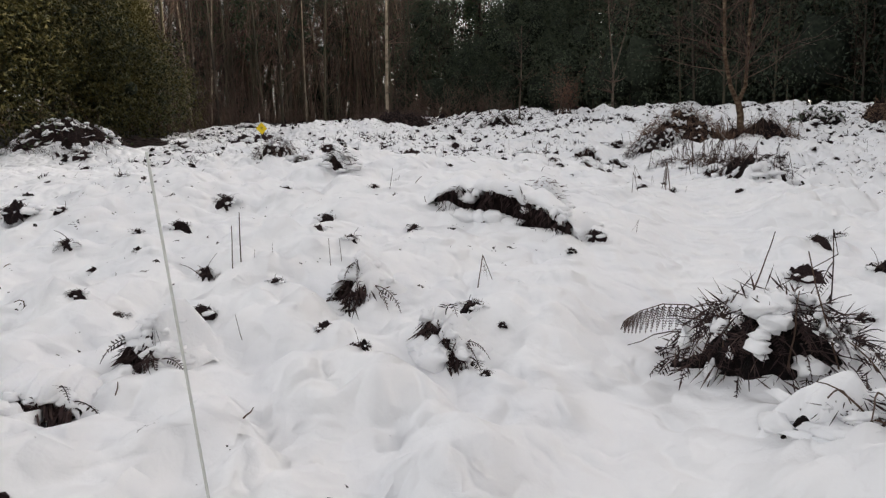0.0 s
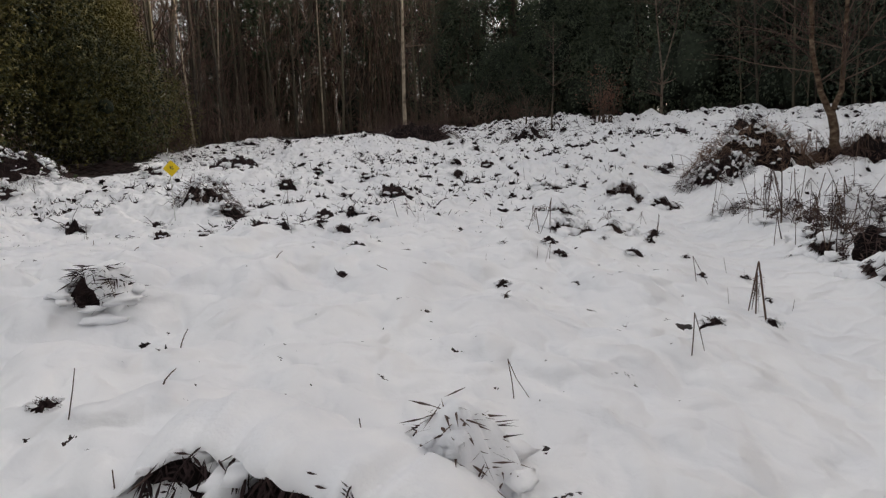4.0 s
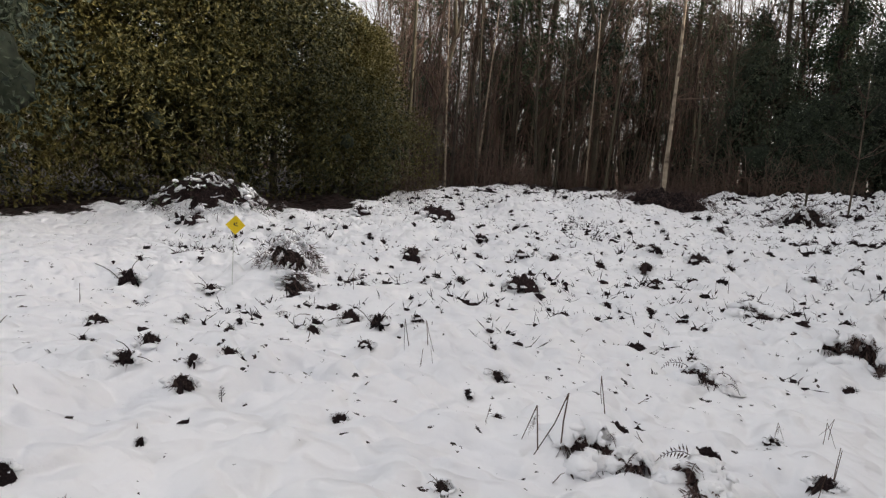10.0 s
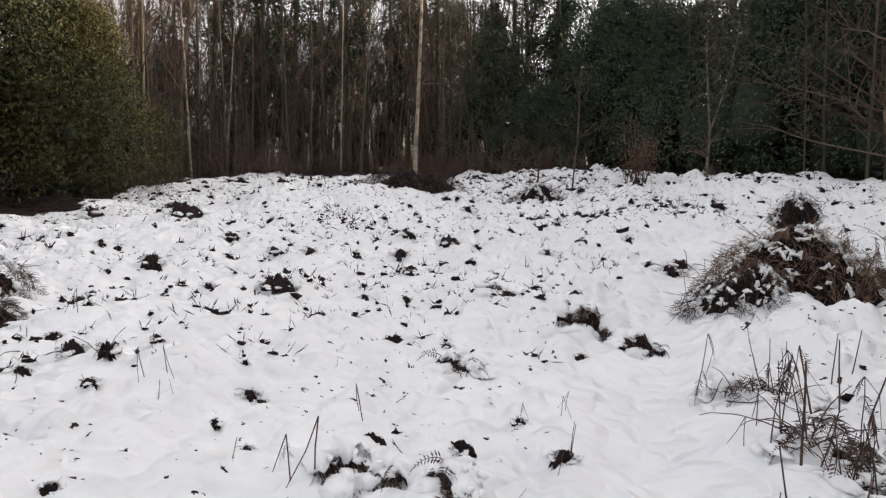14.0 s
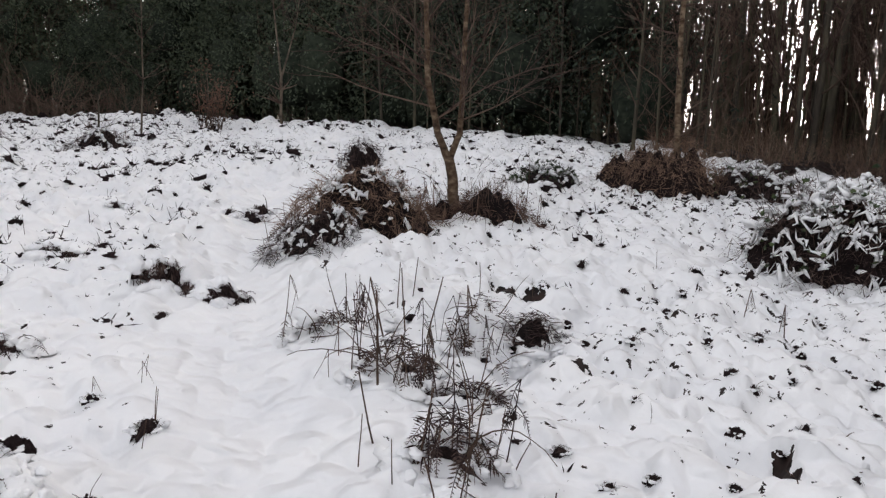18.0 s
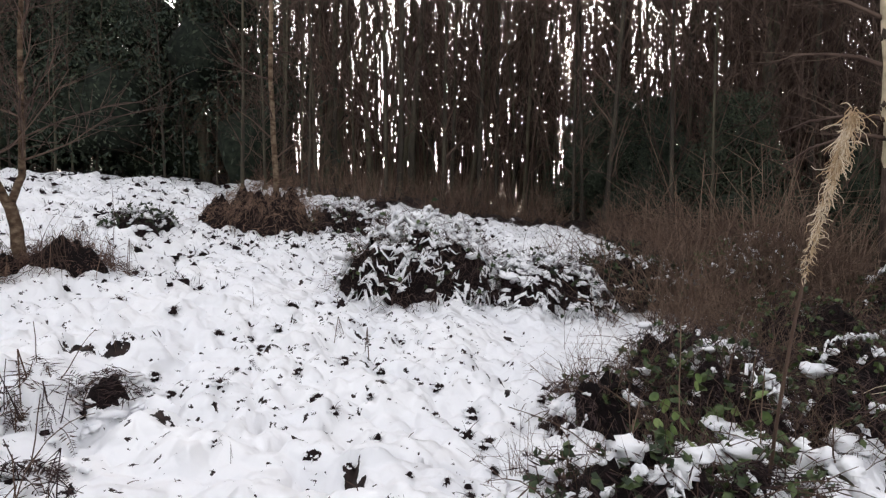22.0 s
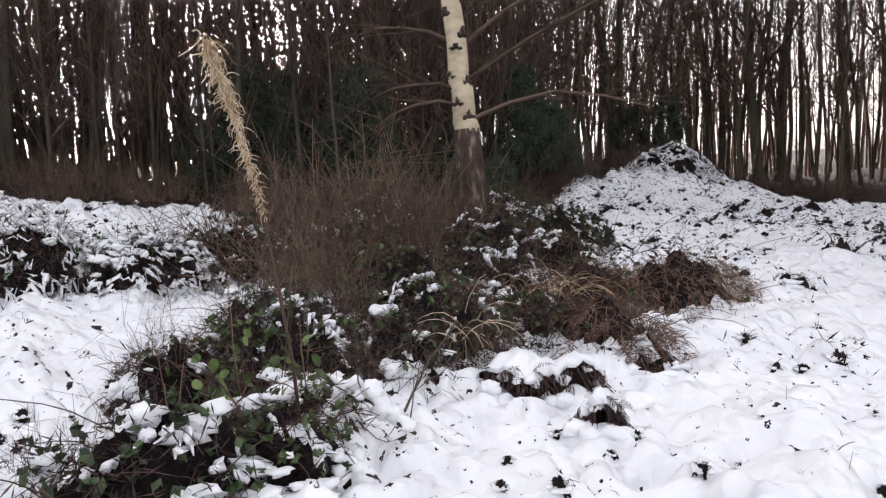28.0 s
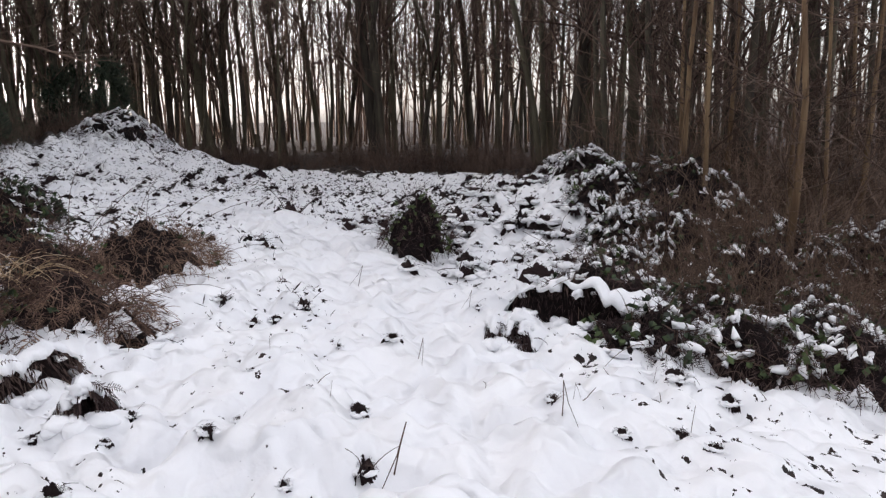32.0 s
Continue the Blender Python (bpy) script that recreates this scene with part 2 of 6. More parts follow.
# ---------------------------------------------------------------- terrain
YK = (-60, -10, 0, 3.5, 5.5, 8, 11, 14, 20, 26, 33, 60)
COLUMNS = (
    (-8, (-1.50, -0.97, 0.21, 0.72, 0.99, 1.14, 1.05, 0.98, 1.50, 2.06, 2.55, 3.16)),
    (-3, (-1.79, -1.21, 0.06, 0.63, 1.03, 1.30, 1.16, 1.17, 1.65, 2.11, 2.66, 3.40)),
    (0, (-1.97, -1.35, -0.02, 0.56, 1.04, 1.41, 1.17, 1.19, 1.69, 2.18, 2.80, 3.58)),
    (2.5, (-1.98, -1.19, -0.04, 0.47, 0.80, 1.06, 0.95, 1.07, 1.68, 2.23, 2.97, 3.66)),
    (5, (-0.84, -0.42, 0.17, 0.53, 0.64, 0.72, 0.91, 1.25, 1.85, 2.43, 3.17, 3.65)),
    (8, (0.29, 0.29, 0.32, 0.48, 0.49, 0.59, 0.88, 1.41, 2.03, 2.54, 3.13, 3.49)),
    (12, (0.44, 0.39, 0.39, 0.58, 0.64, 0.75, 1.01, 1.50, 2.12, 2.66, 3.05, 3.27)),
    (25, (0.79, 0.64, 0.80, 0.93, 0.97, 1.05, 1.24, 1.52, 2.11, 2.76, 3.00, 2.99)),
)


def base_height(x, y):
    """The lie of the land, without hummocks."""
    x, y = np.asarray(x, float), np.asarray(y, float)
    rows = [sum(np.interp(y + d, YK, zs) for d in (-1.2, -0.6, 0, 0.6, 1.2)) / 5 for _, zs in COLUMNS]
    z = rows[0]
    for i in range(len(COLUMNS) - 1):
        a, b = COLUMNS[i][0], COLUMNS[i + 1][0]
        s = np.clip((x - a) / (b - a), 0, 1)
        s = s * s * (3 - 2 * s)
        z = z * (1 - s) + rows[i + 1] * s
    return z


def vnoise(x, y, seed=0):
    """Smooth value noise in -1..1."""
    x, y = np.asarray(x, float), np.asarray(y, float)
    ang = 0.6 + 1.1 * seed
    x, y = x * math.cos(ang) - y * math.sin(ang), x * math.sin(ang) + y * math.cos(ang)
    xi, yi = np.floor(x).astype(np.int64), np.floor(y).astype(np.int64)
    fx, fy = x - xi, y - yi
    fx, fy = fx * fx * fx * (fx * (fx * 6 - 15) + 10), fy * fy * fy * (fy * (fy * 6 - 15) + 10)

    def lattice(i, j):
        h = (i * 374761393 + j * 668265263 + seed * 974634777) & 0xFFFFFFFF
        h = ((h ^ (h >> 13)) * 1274126177) & 0xFFFFFFFF
        return ((h ^ (h >> 16)) & 0xFFFF) / 32767.5 - 1

    a, b, c, d = lattice(xi, yi), lattice(xi + 1, yi), lattice(xi, yi + 1), lattice(xi + 1, yi + 1)
    return (a * (1 - fx) + b * fx) * (1 - fy) + (c * (1 - fx) + d * fx) * fy


TRAIL = ((-0.5, -3.0), (0.4, 1.5), (1.6, 4.5), (2.6, 6.6), (2.9, 9.0), (3.3, 12.5), (4.1, 15.5), (4.8, 19.0))
THICKET = ((6.3, 7.6), (8.0, 7.6), (9.6, 6.9), (13.0, 6.7), (16.0, 7.5))
BANKSIDE = ((7.2, 0.4), (5.6, -0.6), (4.4, -1.6))
TRACK = ((3.4, 5.6), (6.3, 3.6), (9.2, 2.3), (12.5, 1.6), (17.0, 1.5))


def line_distance(x, y, line):
    best = np.full(np.shape(x), 1e9)
    for (ax, ay), (bx, by) in zip(line, line[1:]):
        dx, dy = bx - ax, by - ay
        s = np.clip(((x - ax) * dx + (y - ay) * dy) / (dx * dx + dy * dy), 0, 1)
        best = np.minimum(best, np.hypot(x - ax - s * dx, y - ay - s * dy))
    return best


def gaps(x, y):
    """How readily the snow falls in over dead bracken here, about -0.1 to 0.1."""
    trod = np.minimum(line_distance(x, y, TRAIL), line_distance(x, y, TRACK))
    far = np.clip((np.hypot(x - 1.5, y - 5.0) - 3.0) / 10.0, 0, 1)
    return 0.05 * vnoise(x / 1.6, y / 1.6, 35) + 0.03 * vnoise(x / 6.0, y / 6.0, 36) + 0.035 * far - 0.3 * np.clip(1 - trod / 0.8, 0, 1) - 0.068 + 0.22 * lumps_and_pits(x, y)[1] - 0.05 * np.clip((4.4 - x) / 1.5, 0, 1) * np.clip((25 - y) / 8, 0, 1) + 0.075 * np.clip((x - 10.5) / 4, 0, 1) * np.clip((8 - y) / 4, 0, 1) + 0.12 * np.clip(1.5 - np.minimum(line_distance(x, y, THICKET), line_distance(x, y, BANKSIDE)) / 0.8, 0, 1)


def cells(x, y, size, seed):
    """Distances to the nearest and second nearest of scattered lump centres, in units of `size`."""
    u, v = np.asarray(x, float) / size, np.asarray(y, float) / size
    ui, vi = np.floor(u).astype(np.int64), np.floor(v).astype(np.int64)
    f1, f2 = np.full(np.shape(u), 9.0), np.full(np.shape(u), 9.0)
    for i in (-1, 0, 1):
        for j in (-1, 0, 1):
            a, b = ui + i, vi + j
            h = (a * 374761393 + b * 668265263 + seed * 974634777) & 0xFFFFFFFF
            h = ((h ^ (h >> 13)) * 1274126177) & 0xFFFFFFFF
            h = h ^ (h >> 16)
            d = np.hypot(a + (h & 0xFF) / 255.0 - u, b + ((h >> 8) & 0xFF) / 255.0 - v)
            f2 = np.where(d < f1, f1, np.minimum(f2, d))
            f1 = np.minimum(f1, d)
    return f1, f2


PIT = 0.98


def lumps_and_pits(x, y):
    """Pillows of snow over collapsed bracken, their height and the gaps between them (0 to 1)."""
    wx, wy = x + 0.10 * vnoise(x / 0.35, y / 0.35, 31) + 0.03 * vnoise(x / 0.11, y / 0.11, 37), y + 0.10 * vnoise(x / 0.35, y / 0.35, 32) + 0.03 * vnoise(x / 0.11, y / 0.11, 38)
    a1, a2 = cells(wx, wy, 0.48, 41)
    b1, b2 = cells(wx, wy, 0.21, 42)
    trod = np.minimum(line_distance(x, y, TRAIL), line_distance(x, y, TRACK) + 0.45)
    calm = np.clip(0.5 + 0.8 * vnoise(x / 2.3, y / 2.3, 7) + 0.4 * vnoise(x / 0.8, y / 0.8, 8) + 0.5 * np.clip((x - 3.6) / 2.2, -0.55, 1) + 0.25 * np.clip((y - 13) / 3, 0, 1), 0.08, 1.35)
    calm = calm * np.clip((trod - 0.15) / 0.45, 0.06, 1)
    soft = np.clip(calm + 0.45, 0.3, 1.2) * np.clip((trod - 0.15) / 0.45, 0.12, 1)
    h = soft * (0.09 * np.clip(1 - (a1 / 0.75) ** 2, 0, 1) + 0.08 * np.clip(1 - (b1 / 0.72) ** 2, 0, 1) + 0.07 * vnoise(x / 0.34, y / 0.34, 43) + 0.035 * vnoise(x / 0.15, y / 0.15, 44))
    p = 0.85 * vnoise(wx / 0.26, wy / 0.20, 33) + 0.30 * vnoise(x / 0.5, y / 0.5, 34) + 0.35 * vnoise(x / 1.3, y / 1.3, 35) + 0.32 * (calm - 0.8) + 0.24 * np.clip((x - 4.2) / 1.5, -1, 0.2)
    near = np.clip((13.5 - x) / 3, 0, 1) * np.clip((x + 4.5) / 3, 0, 1) * np.clip((18 - y) / 4, 0, 1) * np.clip((y + 1.5) / 3, 0, 1)
    pit = np.clip((p - PIT) / 0.16, 0, 1) * near * np.clip((trod - 0.3) / 0.5, 0, 1)
    return h - 0.07 * pit, pit


def prints(x, y):
    """Footprints along the trail."""
    out = np.zeros(np.shape(x))
    for line, seed in ((TRAIL, 51), (TRACK, 52)):
        run = 0.0
        for (ax, ay), (bx, by) in zip(line, line[1:]):
            dx, dy = bx - ax, by - ay
            ln = math.hypot(dx, dy)
            u, v = ((x - ax) * dx + (y - ay) * dy) / ln, ((y - ay) * dx - (x - ax) * dy) / ln
            inside = (u >= 0) & (u < ln)
            for off in (-0.10, 0.11):
                k = np.floor((u + run) / 0.62 + (0.5 if off > 0 else 0))
                c = (k + 0.5 - (0.5 if off > 0 else 0)) * 0.62 - run
                w = off + 0.05 * vnoise(k * 3.7 + seed, 0.5 + 0 * k, seed)
                out = np.maximum(out, np.where(inside, np.clip(1.6 * (1 - ((u - c) / 0.14) ** 2 - ((v - w) / 0.065) ** 2), 0, 1), 0))
            run += ln
    return out


def ground_height(x, y):
    x, y = np.asarray(x, float), np.asarray(y, float)
    trod = np.minimum(line_distance(x, y, TRAIL), line_distance(x, y, TRACK) + 0.5)
    rough = 0.25 + 0.75 * np.clip((trod - 0.25) / 0.6, 0, 1)
    z = base_height(x, y)
    wx, wy = x + 0.25 * vnoise(x / 0.9, y / 0.9, 21), y + 0.25 * vnoise(x / 0.9, y / 0.9, 22)
    lump = 0.12 * (np.abs(vnoise(wx / 1.1, wy / 1.1, 1)) - 0.35) + 0.10 * vnoise(x / 3.1, y / 3.1, 4)
    z = z + rough * lump + lumps_and_pits(x, y)[0] - 0.03 * prints(x, y)
    z = z - 0.06 * np.clip(1 - trod / 0.45, 0, 1)
    # snow-covered heap at the far side
    z = z + 1.15 * np.exp(-((x - 26.2) / 2.4) ** 2 - ((y - 1.3) / 2.2) ** 2) + 0.35 * np.exp(-((x - 13.4) / 1.8) ** 2 - ((y - 6.9) / 1.5) ** 2)
    z = z + 0.8 * np.exp(-((x - 25.5) / 3.0) ** 2 - ((y - 4.4) / 2.0) ** 2)
    far = np.clip((np.hypot(x - 2.8, y - 6.6) - 11) / 9, 0, 1)
    z = z + far * (0.18 * vnoise(x / 2.6, y / 2.6, 13) + 0.15 * vnoise(x / 1.1, y / 1.1, 14) + 0.06 * vnoise(x / 0.5, y / 0.5, 15))
    z = z + 0.75 * np.exp(-((x + 9.3) / 1.5) ** 2 - ((y - 17.2) / 1.3) ** 2) + 0.35 * np.exp(-((x + 4.5) / 1.6) ** 2 - ((y - 23.5) / 1.3) ** 2)
    # bank beside the track
    z = z + 0.85 * np.exp(-((x - 10.9) / 2.5) ** 2 - ((y + 2.7) / 1.9) ** 2) + 0.6 * np.exp(-((x - 14.2) / 2.2) ** 2 - ((y + 5.0) / 1.8) ** 2)
    return z


LATTICE = 0.08
LX0, LY0 = -18.0, -16.0
LOOKUP = ground_height(*np.meshgrid(LX0 + LATTICE * np.arange(650), LY0 + LATTICE * np.arange(700)))


def z_at(x, y):
    """The ground's height at one place, quickly."""
    u, v = (x - LX0) / LATTICE, (y - LY0) / LATTICE
    i, j = int(u), int(v)
    if not (0 <= u < 648 and 0 <= v < 698):
        return float(ground_height(x, y))
    u, v = u - i, v - j
    low, high = LOOKUP[j, i] * (1 - u) + LOOKUP[j, i + 1] * u, LOOKUP[j + 1, i] * (1 - u) + LOOKUP[j + 1, i + 1] * u
    return float(low * (1 - v) + high * v)


# distance from the middle of the clearing at which the woodland floor begins, by azimuth
EDGE_AZ = (-180, -150, -60, -46, -38, -30, -10, 5, 16, 30, 40, 50, 62, 75, 88, 96, 104, 118, 128, 140, 180)
EDGE_D = (16, 18, 17, 18.5, 18.0, 28, 33, 32, 27, 26, 23, 18, 17, 14, 14, 22, 25, 22, 20, 9, 16)
MID = (2.8, 6.6)


def edge_distance(az):
    return np.interp(az, EDGE_AZ, EDGE_D)


def cover(x, y):
    """How deep inside the clearing a place lies: above 0 snow, below 0 litter."""
    az, d = np.degrees(np.arctan2(x - MID[0], y - MID[1])), np.hypot(x - MID[0], y - MID[1])
    return np.clip((edge_distance(az) - d) / 6.0 + 0.12, -0.35, 0.45)


# ---------------------------------------------------------------- geometry helpers
class Geo:
    """Vertices and faces gathered for one mesh."""

    def __init__(self):
        self.v, self.f = [], []

    def tube(self, pts, r0, r1, sides=5, cap=True):
        n0, k = len(self.v), len(pts)
        for i, p in enumerate(pts):
            d = (pts[min(i + 1, k - 1)] - pts[max(i - 1, 0)]).normalized()
            u = d.cross(Vector((0.31, 0.95, 0.05) if abs(d.z) > 0.8 else (0, 0, 1))).normalized()
            w = d.cross(u)
            r = r0[i] if isinstance(r0, list) else r0 + (r1 - r0) * i / (k - 1)
            for s in range(sides):
                a = 2 * math.pi * s / sides
                self.v.append(p + u * (r * math.cos(a)) + w * (r * math.sin(a)))
        for i in range(k - 1):
            for s in range(sides):
                a, b = n0 + i * sides + s, n0 + i * sides + (s + 1) % sides
                self.f.append((a, b, b + sides, a + sides))
        if cap:
            self.f.append(tuple(n0 + (k - 1) * sides + s for s in range(sides)))

    def leaf(self, p, d, side, length, width, fold=0.25):
        """A folded leaf from p along d."""
        n0 = len(self.v)
        up = d.cross(side)
        mid = p + d * (length * 0.5) + up * (width * fold)
        self.v += [p, mid + side * (width / 2), p + d * length, mid - side * (width / 2)]
        self.f += [(n0, n0 + 1, n0 + 2), (n0, n0 + 2, n0 + 3)]

    def dome(self, rx, ry, h, n=24, rot=0.0, rough=0.3, seed=0, below=0.12, freq=3.0, lift=None, at=None, flank=0.0):
        """An uneven heap about the origin; at: the place whose ground it follows; lift(x, y) adds to its height."""
        n0 = len(self.v)
        n = max(14, int(n * 0.75))
        t = np.linspace(-1.25, 1.25, n)
        U, V = np.meshgrid(t, t)
        a = np.arctan2(V, U)
        wob = 1 + 0.8 * rough * vnoise(1.6 * np.cos(a) + 7.1 * seed, 1.6 * np.sin(a) + 3.3, seed + 11) + 0.5 * rough * vnoise(4 * np.cos(a) + 2.1 * seed, 4 * np.sin(a), seed + 12)
        q = np.hypot(U, V) / wob
        x, y = rx * U * math.cos(rot) - ry * V * math.sin(rot), rx * U * math.sin(rot) + ry * V * math.cos(rot)
        c = np.clip(1 - q * q, 0, 1)
        z = h * c ** 0.7 - below * np.clip(q, 0, 1.4) ** 2
        z = z + c ** 0.5 * rough * h * (0.8 * vnoise(freq * x, freq * y, seed + 5) + 0.45 * vnoise(3.1 * freq * x, 3.1 * freq * y, seed + 6) + 0.2 * vnoise(8 * freq * x, 8 * freq * y, seed + 7))
        if lift:
            z = z + (lift(x, y) - flank * np.clip(q, 0, 1.2) ** 3) * c ** 0.5
        if at:
            z = z + ground_height(x + at[0], y + at[1]) - z_at(*at)
        self.v += [Vector(p) for p in np.stack([x, y, z], -1).reshape(-1, 3)]
        keep = q < 1.12
        for i in range(n - 1):
            for j in range(n - 1):
                if keep[i, j] or keep[i + 1, j + 1] or keep[i, j + 1] or keep[i + 1, j]:
                    p = n0 + i * n + j
                    self.f.append((p, p + 1, p + n + 1, p + n))

    def blob(self, c, rx, ry, rz, seed=0, n=9, rough=0.25, yaw=0.0):
        """A rounded, uneven lump."""
        n0, m = len(self.v), n * 2 // 3 + 1
        for i in range(m + 1):
            t = math.pi * i / m
            for j in range(n):
                a = 2 * math.pi * j / n
                d = Vector((math.sin(t) * math.cos(a), math.sin(t) * math.sin(a), math.cos(t)))
                k = 1 + rough * noise.noise(d * 1.7 + Vector((seed * 3.7, seed * 1.3, 0)))
                px, py = rx * d.x * k, ry * d.y * k
                self.v.append(Vector((c[0] + px * math.cos(yaw) - py * math.sin(yaw), c[1] + px * math.sin(yaw) + py * math.cos(yaw), c[2] + rz * d.z * k)))
        for i in range(m):
            for j in range(n):
                a, b = n0 + i * n + j, n0 + i * n + (j + 1) % n
                self.f.append((a, a + n, b + n, b))

    def mesh(self, name, mat, smooth=True):
        me = bpy.data.meshes.new(name)
        me.from_pydata([tuple(p) for p in self.v], [], self.f)
        me.materials.append(mat)
        if smooth:
            me.polygons.foreach_set("use_smooth", [True] * len(me.polygons))
        me.update()
        return me


def part(name, geo, mat, parent, label="", smooth=True):
    ob = new(name, geo.mesh(name, mat, smooth))
    ob.parent = parent
    if label:
        ob["label"] = label
    return ob


def thing(name, x, y, label, category, group="", z=None, rz=0.0, scale=1.0):
    ob = new(name)
    ob.empty_display_size = 0.1
    ob.matrix_basis = pose(x, y, z_at(x, y) if z is None else z, 0, 0, rz) @ Matrix.Diagonal((scale, scale, scale, 1))
    return tagged(ob, label, category, group)


def rand_dir(r, up=0.0):
    while True:
        d = Vector((r.uniform(-1, 1), r.uniform(-1, 1), r.uniform(-1, 1) + up))
        if 0.1 < d.length:
            return d.normalized()


def wander(r, p, d, length, steps=5, bend=0.25, droop=0.0):
    """A crooked line from p along d."""
    pts, step = [Vector(p)], length / steps
    d = Vector(d).normalized()
    for _ in range(steps):
        d = (d + Vector((r.uniform(-1, 1), r.uniform(-1, 1), r.uniform(-1, 1))) * bend + Vector((0, 0, -droop))).normalized()
        pts.append(pts[-1] + d * step)
    return pts


def side_of(d, r):
    s = d.cross(Vector((r.uniform(-1, 1), r.uniform(-1, 1), r.uniform(0.2, 1))))
    return s.normalized() if s.length > 1e-4 else Vector((1, 0, 0))


def frond(g, r, p, d, length, droop=0.18, pinnae=11, width=0.28):
    """A bracken frond: a bowed midrib with paired leaflets that shrink towards the tip."""
    pts = wander(r, p, d, length, 6, 0.05, droop)
    g.tube(pts, 0.0035, 0.0012, 3, False)
    side = side_of((pts[-1] - pts[0]).normalized(), r)
    for i in range(pinnae):
        q = 0.25 + 0.73 * i / pinnae
        k = min(5, int(q * 6))
        c = pts[k].lerp(pts[k + 1], q * 6 - k)
        along = (pts[k + 1] - pts[k]).normalized()
        ln = length * width * (1.05 - q) * r.uniform(0.75, 1.1)
        for s in (-1, 1):
            if r.random() < 0.9:
                g.leaf(c, (side * s + along * 0.35 + Vector((0, 0, r.uniform(-0.45, 0.1)))).normalized(), along, ln, ln * 0.13 + 0.004, 0.15)


# ---------------------------------------------------------------- ground
def axis(lo, hi, step, far, coarse=0.06, span=5.0):
    """Even steps from lo to hi, slightly coarser for `span` metres beyond, then growing out to `far`."""
    mid = list(np.arange(lo, hi + step / 2, step))
    out, d, s = [], 0.0, step
    while d < far:
        s = min(coarse, s * 1.03) if d < span else s * 1.085
        d += s
        out.append(d)
    return np.array([lo - d for d in out[::-1]] + mid + [mid[-1] + d for d in out])


def build_ground():
    xs, ys = axis(0.0, 9.0, 0.04, 900, 0.075, 6.0), axis(2.5, 13.0, 0.04, 900, 0.075, 6.0)
    X, Y = np.meshgrid(xs, ys)
    far = np.clip((np.hypot(X - 3, Y - 8) - 60) / 200, 0, 1)
    Z = ground_height(X, Y) * (1 - far) + 1.5 * far
    nx, ny = len(xs), len(ys)
    me = bpy.data.meshes.new("ground")
    me.vertices.add(nx * ny)
    me.vertices.foreach_set("co", np.stack([X, Y, Z], -1).ravel())
    i = (np.arange(ny - 1)[:, None] * nx + np.arange(nx - 1)[None]).ravel()
    quads = np.stack([i, i + 1, i + nx + 1, i + nx], 1)
    me.loops.add(quads.size)
    me.loops.foreach_set("vertex_index", quads.ravel())
    me.polygons.add(len(quads))
    me.polygons.foreach_set("loop_start", np.arange(len(quads)) * 4)
    me.polygons.foreach_set("use_smooth", np.ones(len(quads), bool))
    at = me.attributes.new("cover", "FLOAT", "POINT")
    at.data.foreach_set("value", cover(X, Y).ravel())
    at = me.attributes.new("gaps", "FLOAT", "POINT")
    at.data.foreach_set("value", gaps(X, Y).ravel())
    me.update(calc_edges=True)
    me.materials.append(GROUND)
    return tagged(new("ground", me), "uneven heath ground under lumpy fresh snow", "ground", kind="structure")


build_ground()


# ---------------------------------------------------------------- trees
def tree_meshes(seed, height, r0, limbs, twigs, start=0.25, bark=BARK, lean=0.03, wiggle=0.05, rise=0.5, reach=0.22, sides=7, twig_len=0.9, fork=False):
    r = random.Random(seed)
    g = Geo()
    pts = wander(r, (0, 0, -0.3), (r.uniform(-lean, lean), r.uniform(-lean, lean), 1), height, 9, wiggle * 0.5)
    g.tube(pts, r0, r0 * 0.22, sides)
    for k in range(4):     # root flare
        a = k * 1.6 + r.random()
        g.tube([Vector((0, 0, 0.35)), Vector((math.cos(a) * r0, math.sin(a) * r0, 0.1)), Vector((math.cos(a) * r0 * 2.2, math.sin(a) * r0 * 2.2, -0.2))], r0 * 0.6, r0 * 0.25, 5, False)
    b = Geo()
    ends = []
    if fork:
        i = r.randrange(2, 5)
        a = r.uniform(0, 6.28)
        g.tube(wander(r, pts[i], (0.28 * math.cos(a), 0.28 * math.sin(a), 1), height * (1 - i / 9) * 0.9, 7, wiggle, -0.03), r0 * 0.55, r0 * 0.15, sides)
    for k in range(limbs):
        q = start + (0.97 - start) * (k + r.random()) / limbs
        i = min(8, int(q * 9)); p = pts[i].lerp(pts[i + 1], q * 9 - i)
        a = r.uniform(0, 2 * math.pi)
        d = Vector((math.cos(a), math.sin(a), rise * r.uniform(0.5, 1.7)))
        ln = height * reach * (1.15 - q * 0.75) * r.uniform(0.6, 1.3)
        line = wander(r, p, d, ln, 5, 0.22, -0.06)
        rr = r0 * (0.42 - 0.3 * q) * r.uniform(0.6, 1.1)
        b.tube(line, rr, rr * 0.2, 3, False)
        ends.append((line, rr))
    for k in range(twigs):
        line, rr = r.choice(ends)
        i = r.randrange(1, 5); p = line[i].lerp(line[i + 1], r.random())
        d = ((line[i + 1] - line[i]).normalized() + rand_dir(r, 0.3) * 0.9).normalized()
        t = wander(r, p, d, twig_len * r.uniform(0.4, 1.5), 2, 0.25)
        b.tube(t, max(0.005, rr * 0.2), 0.003, 3, False)
    return g.mesh("trunk", bark), b.mesh("crown", TWIG if bark is not WARM_BARK else WARM_BARK)


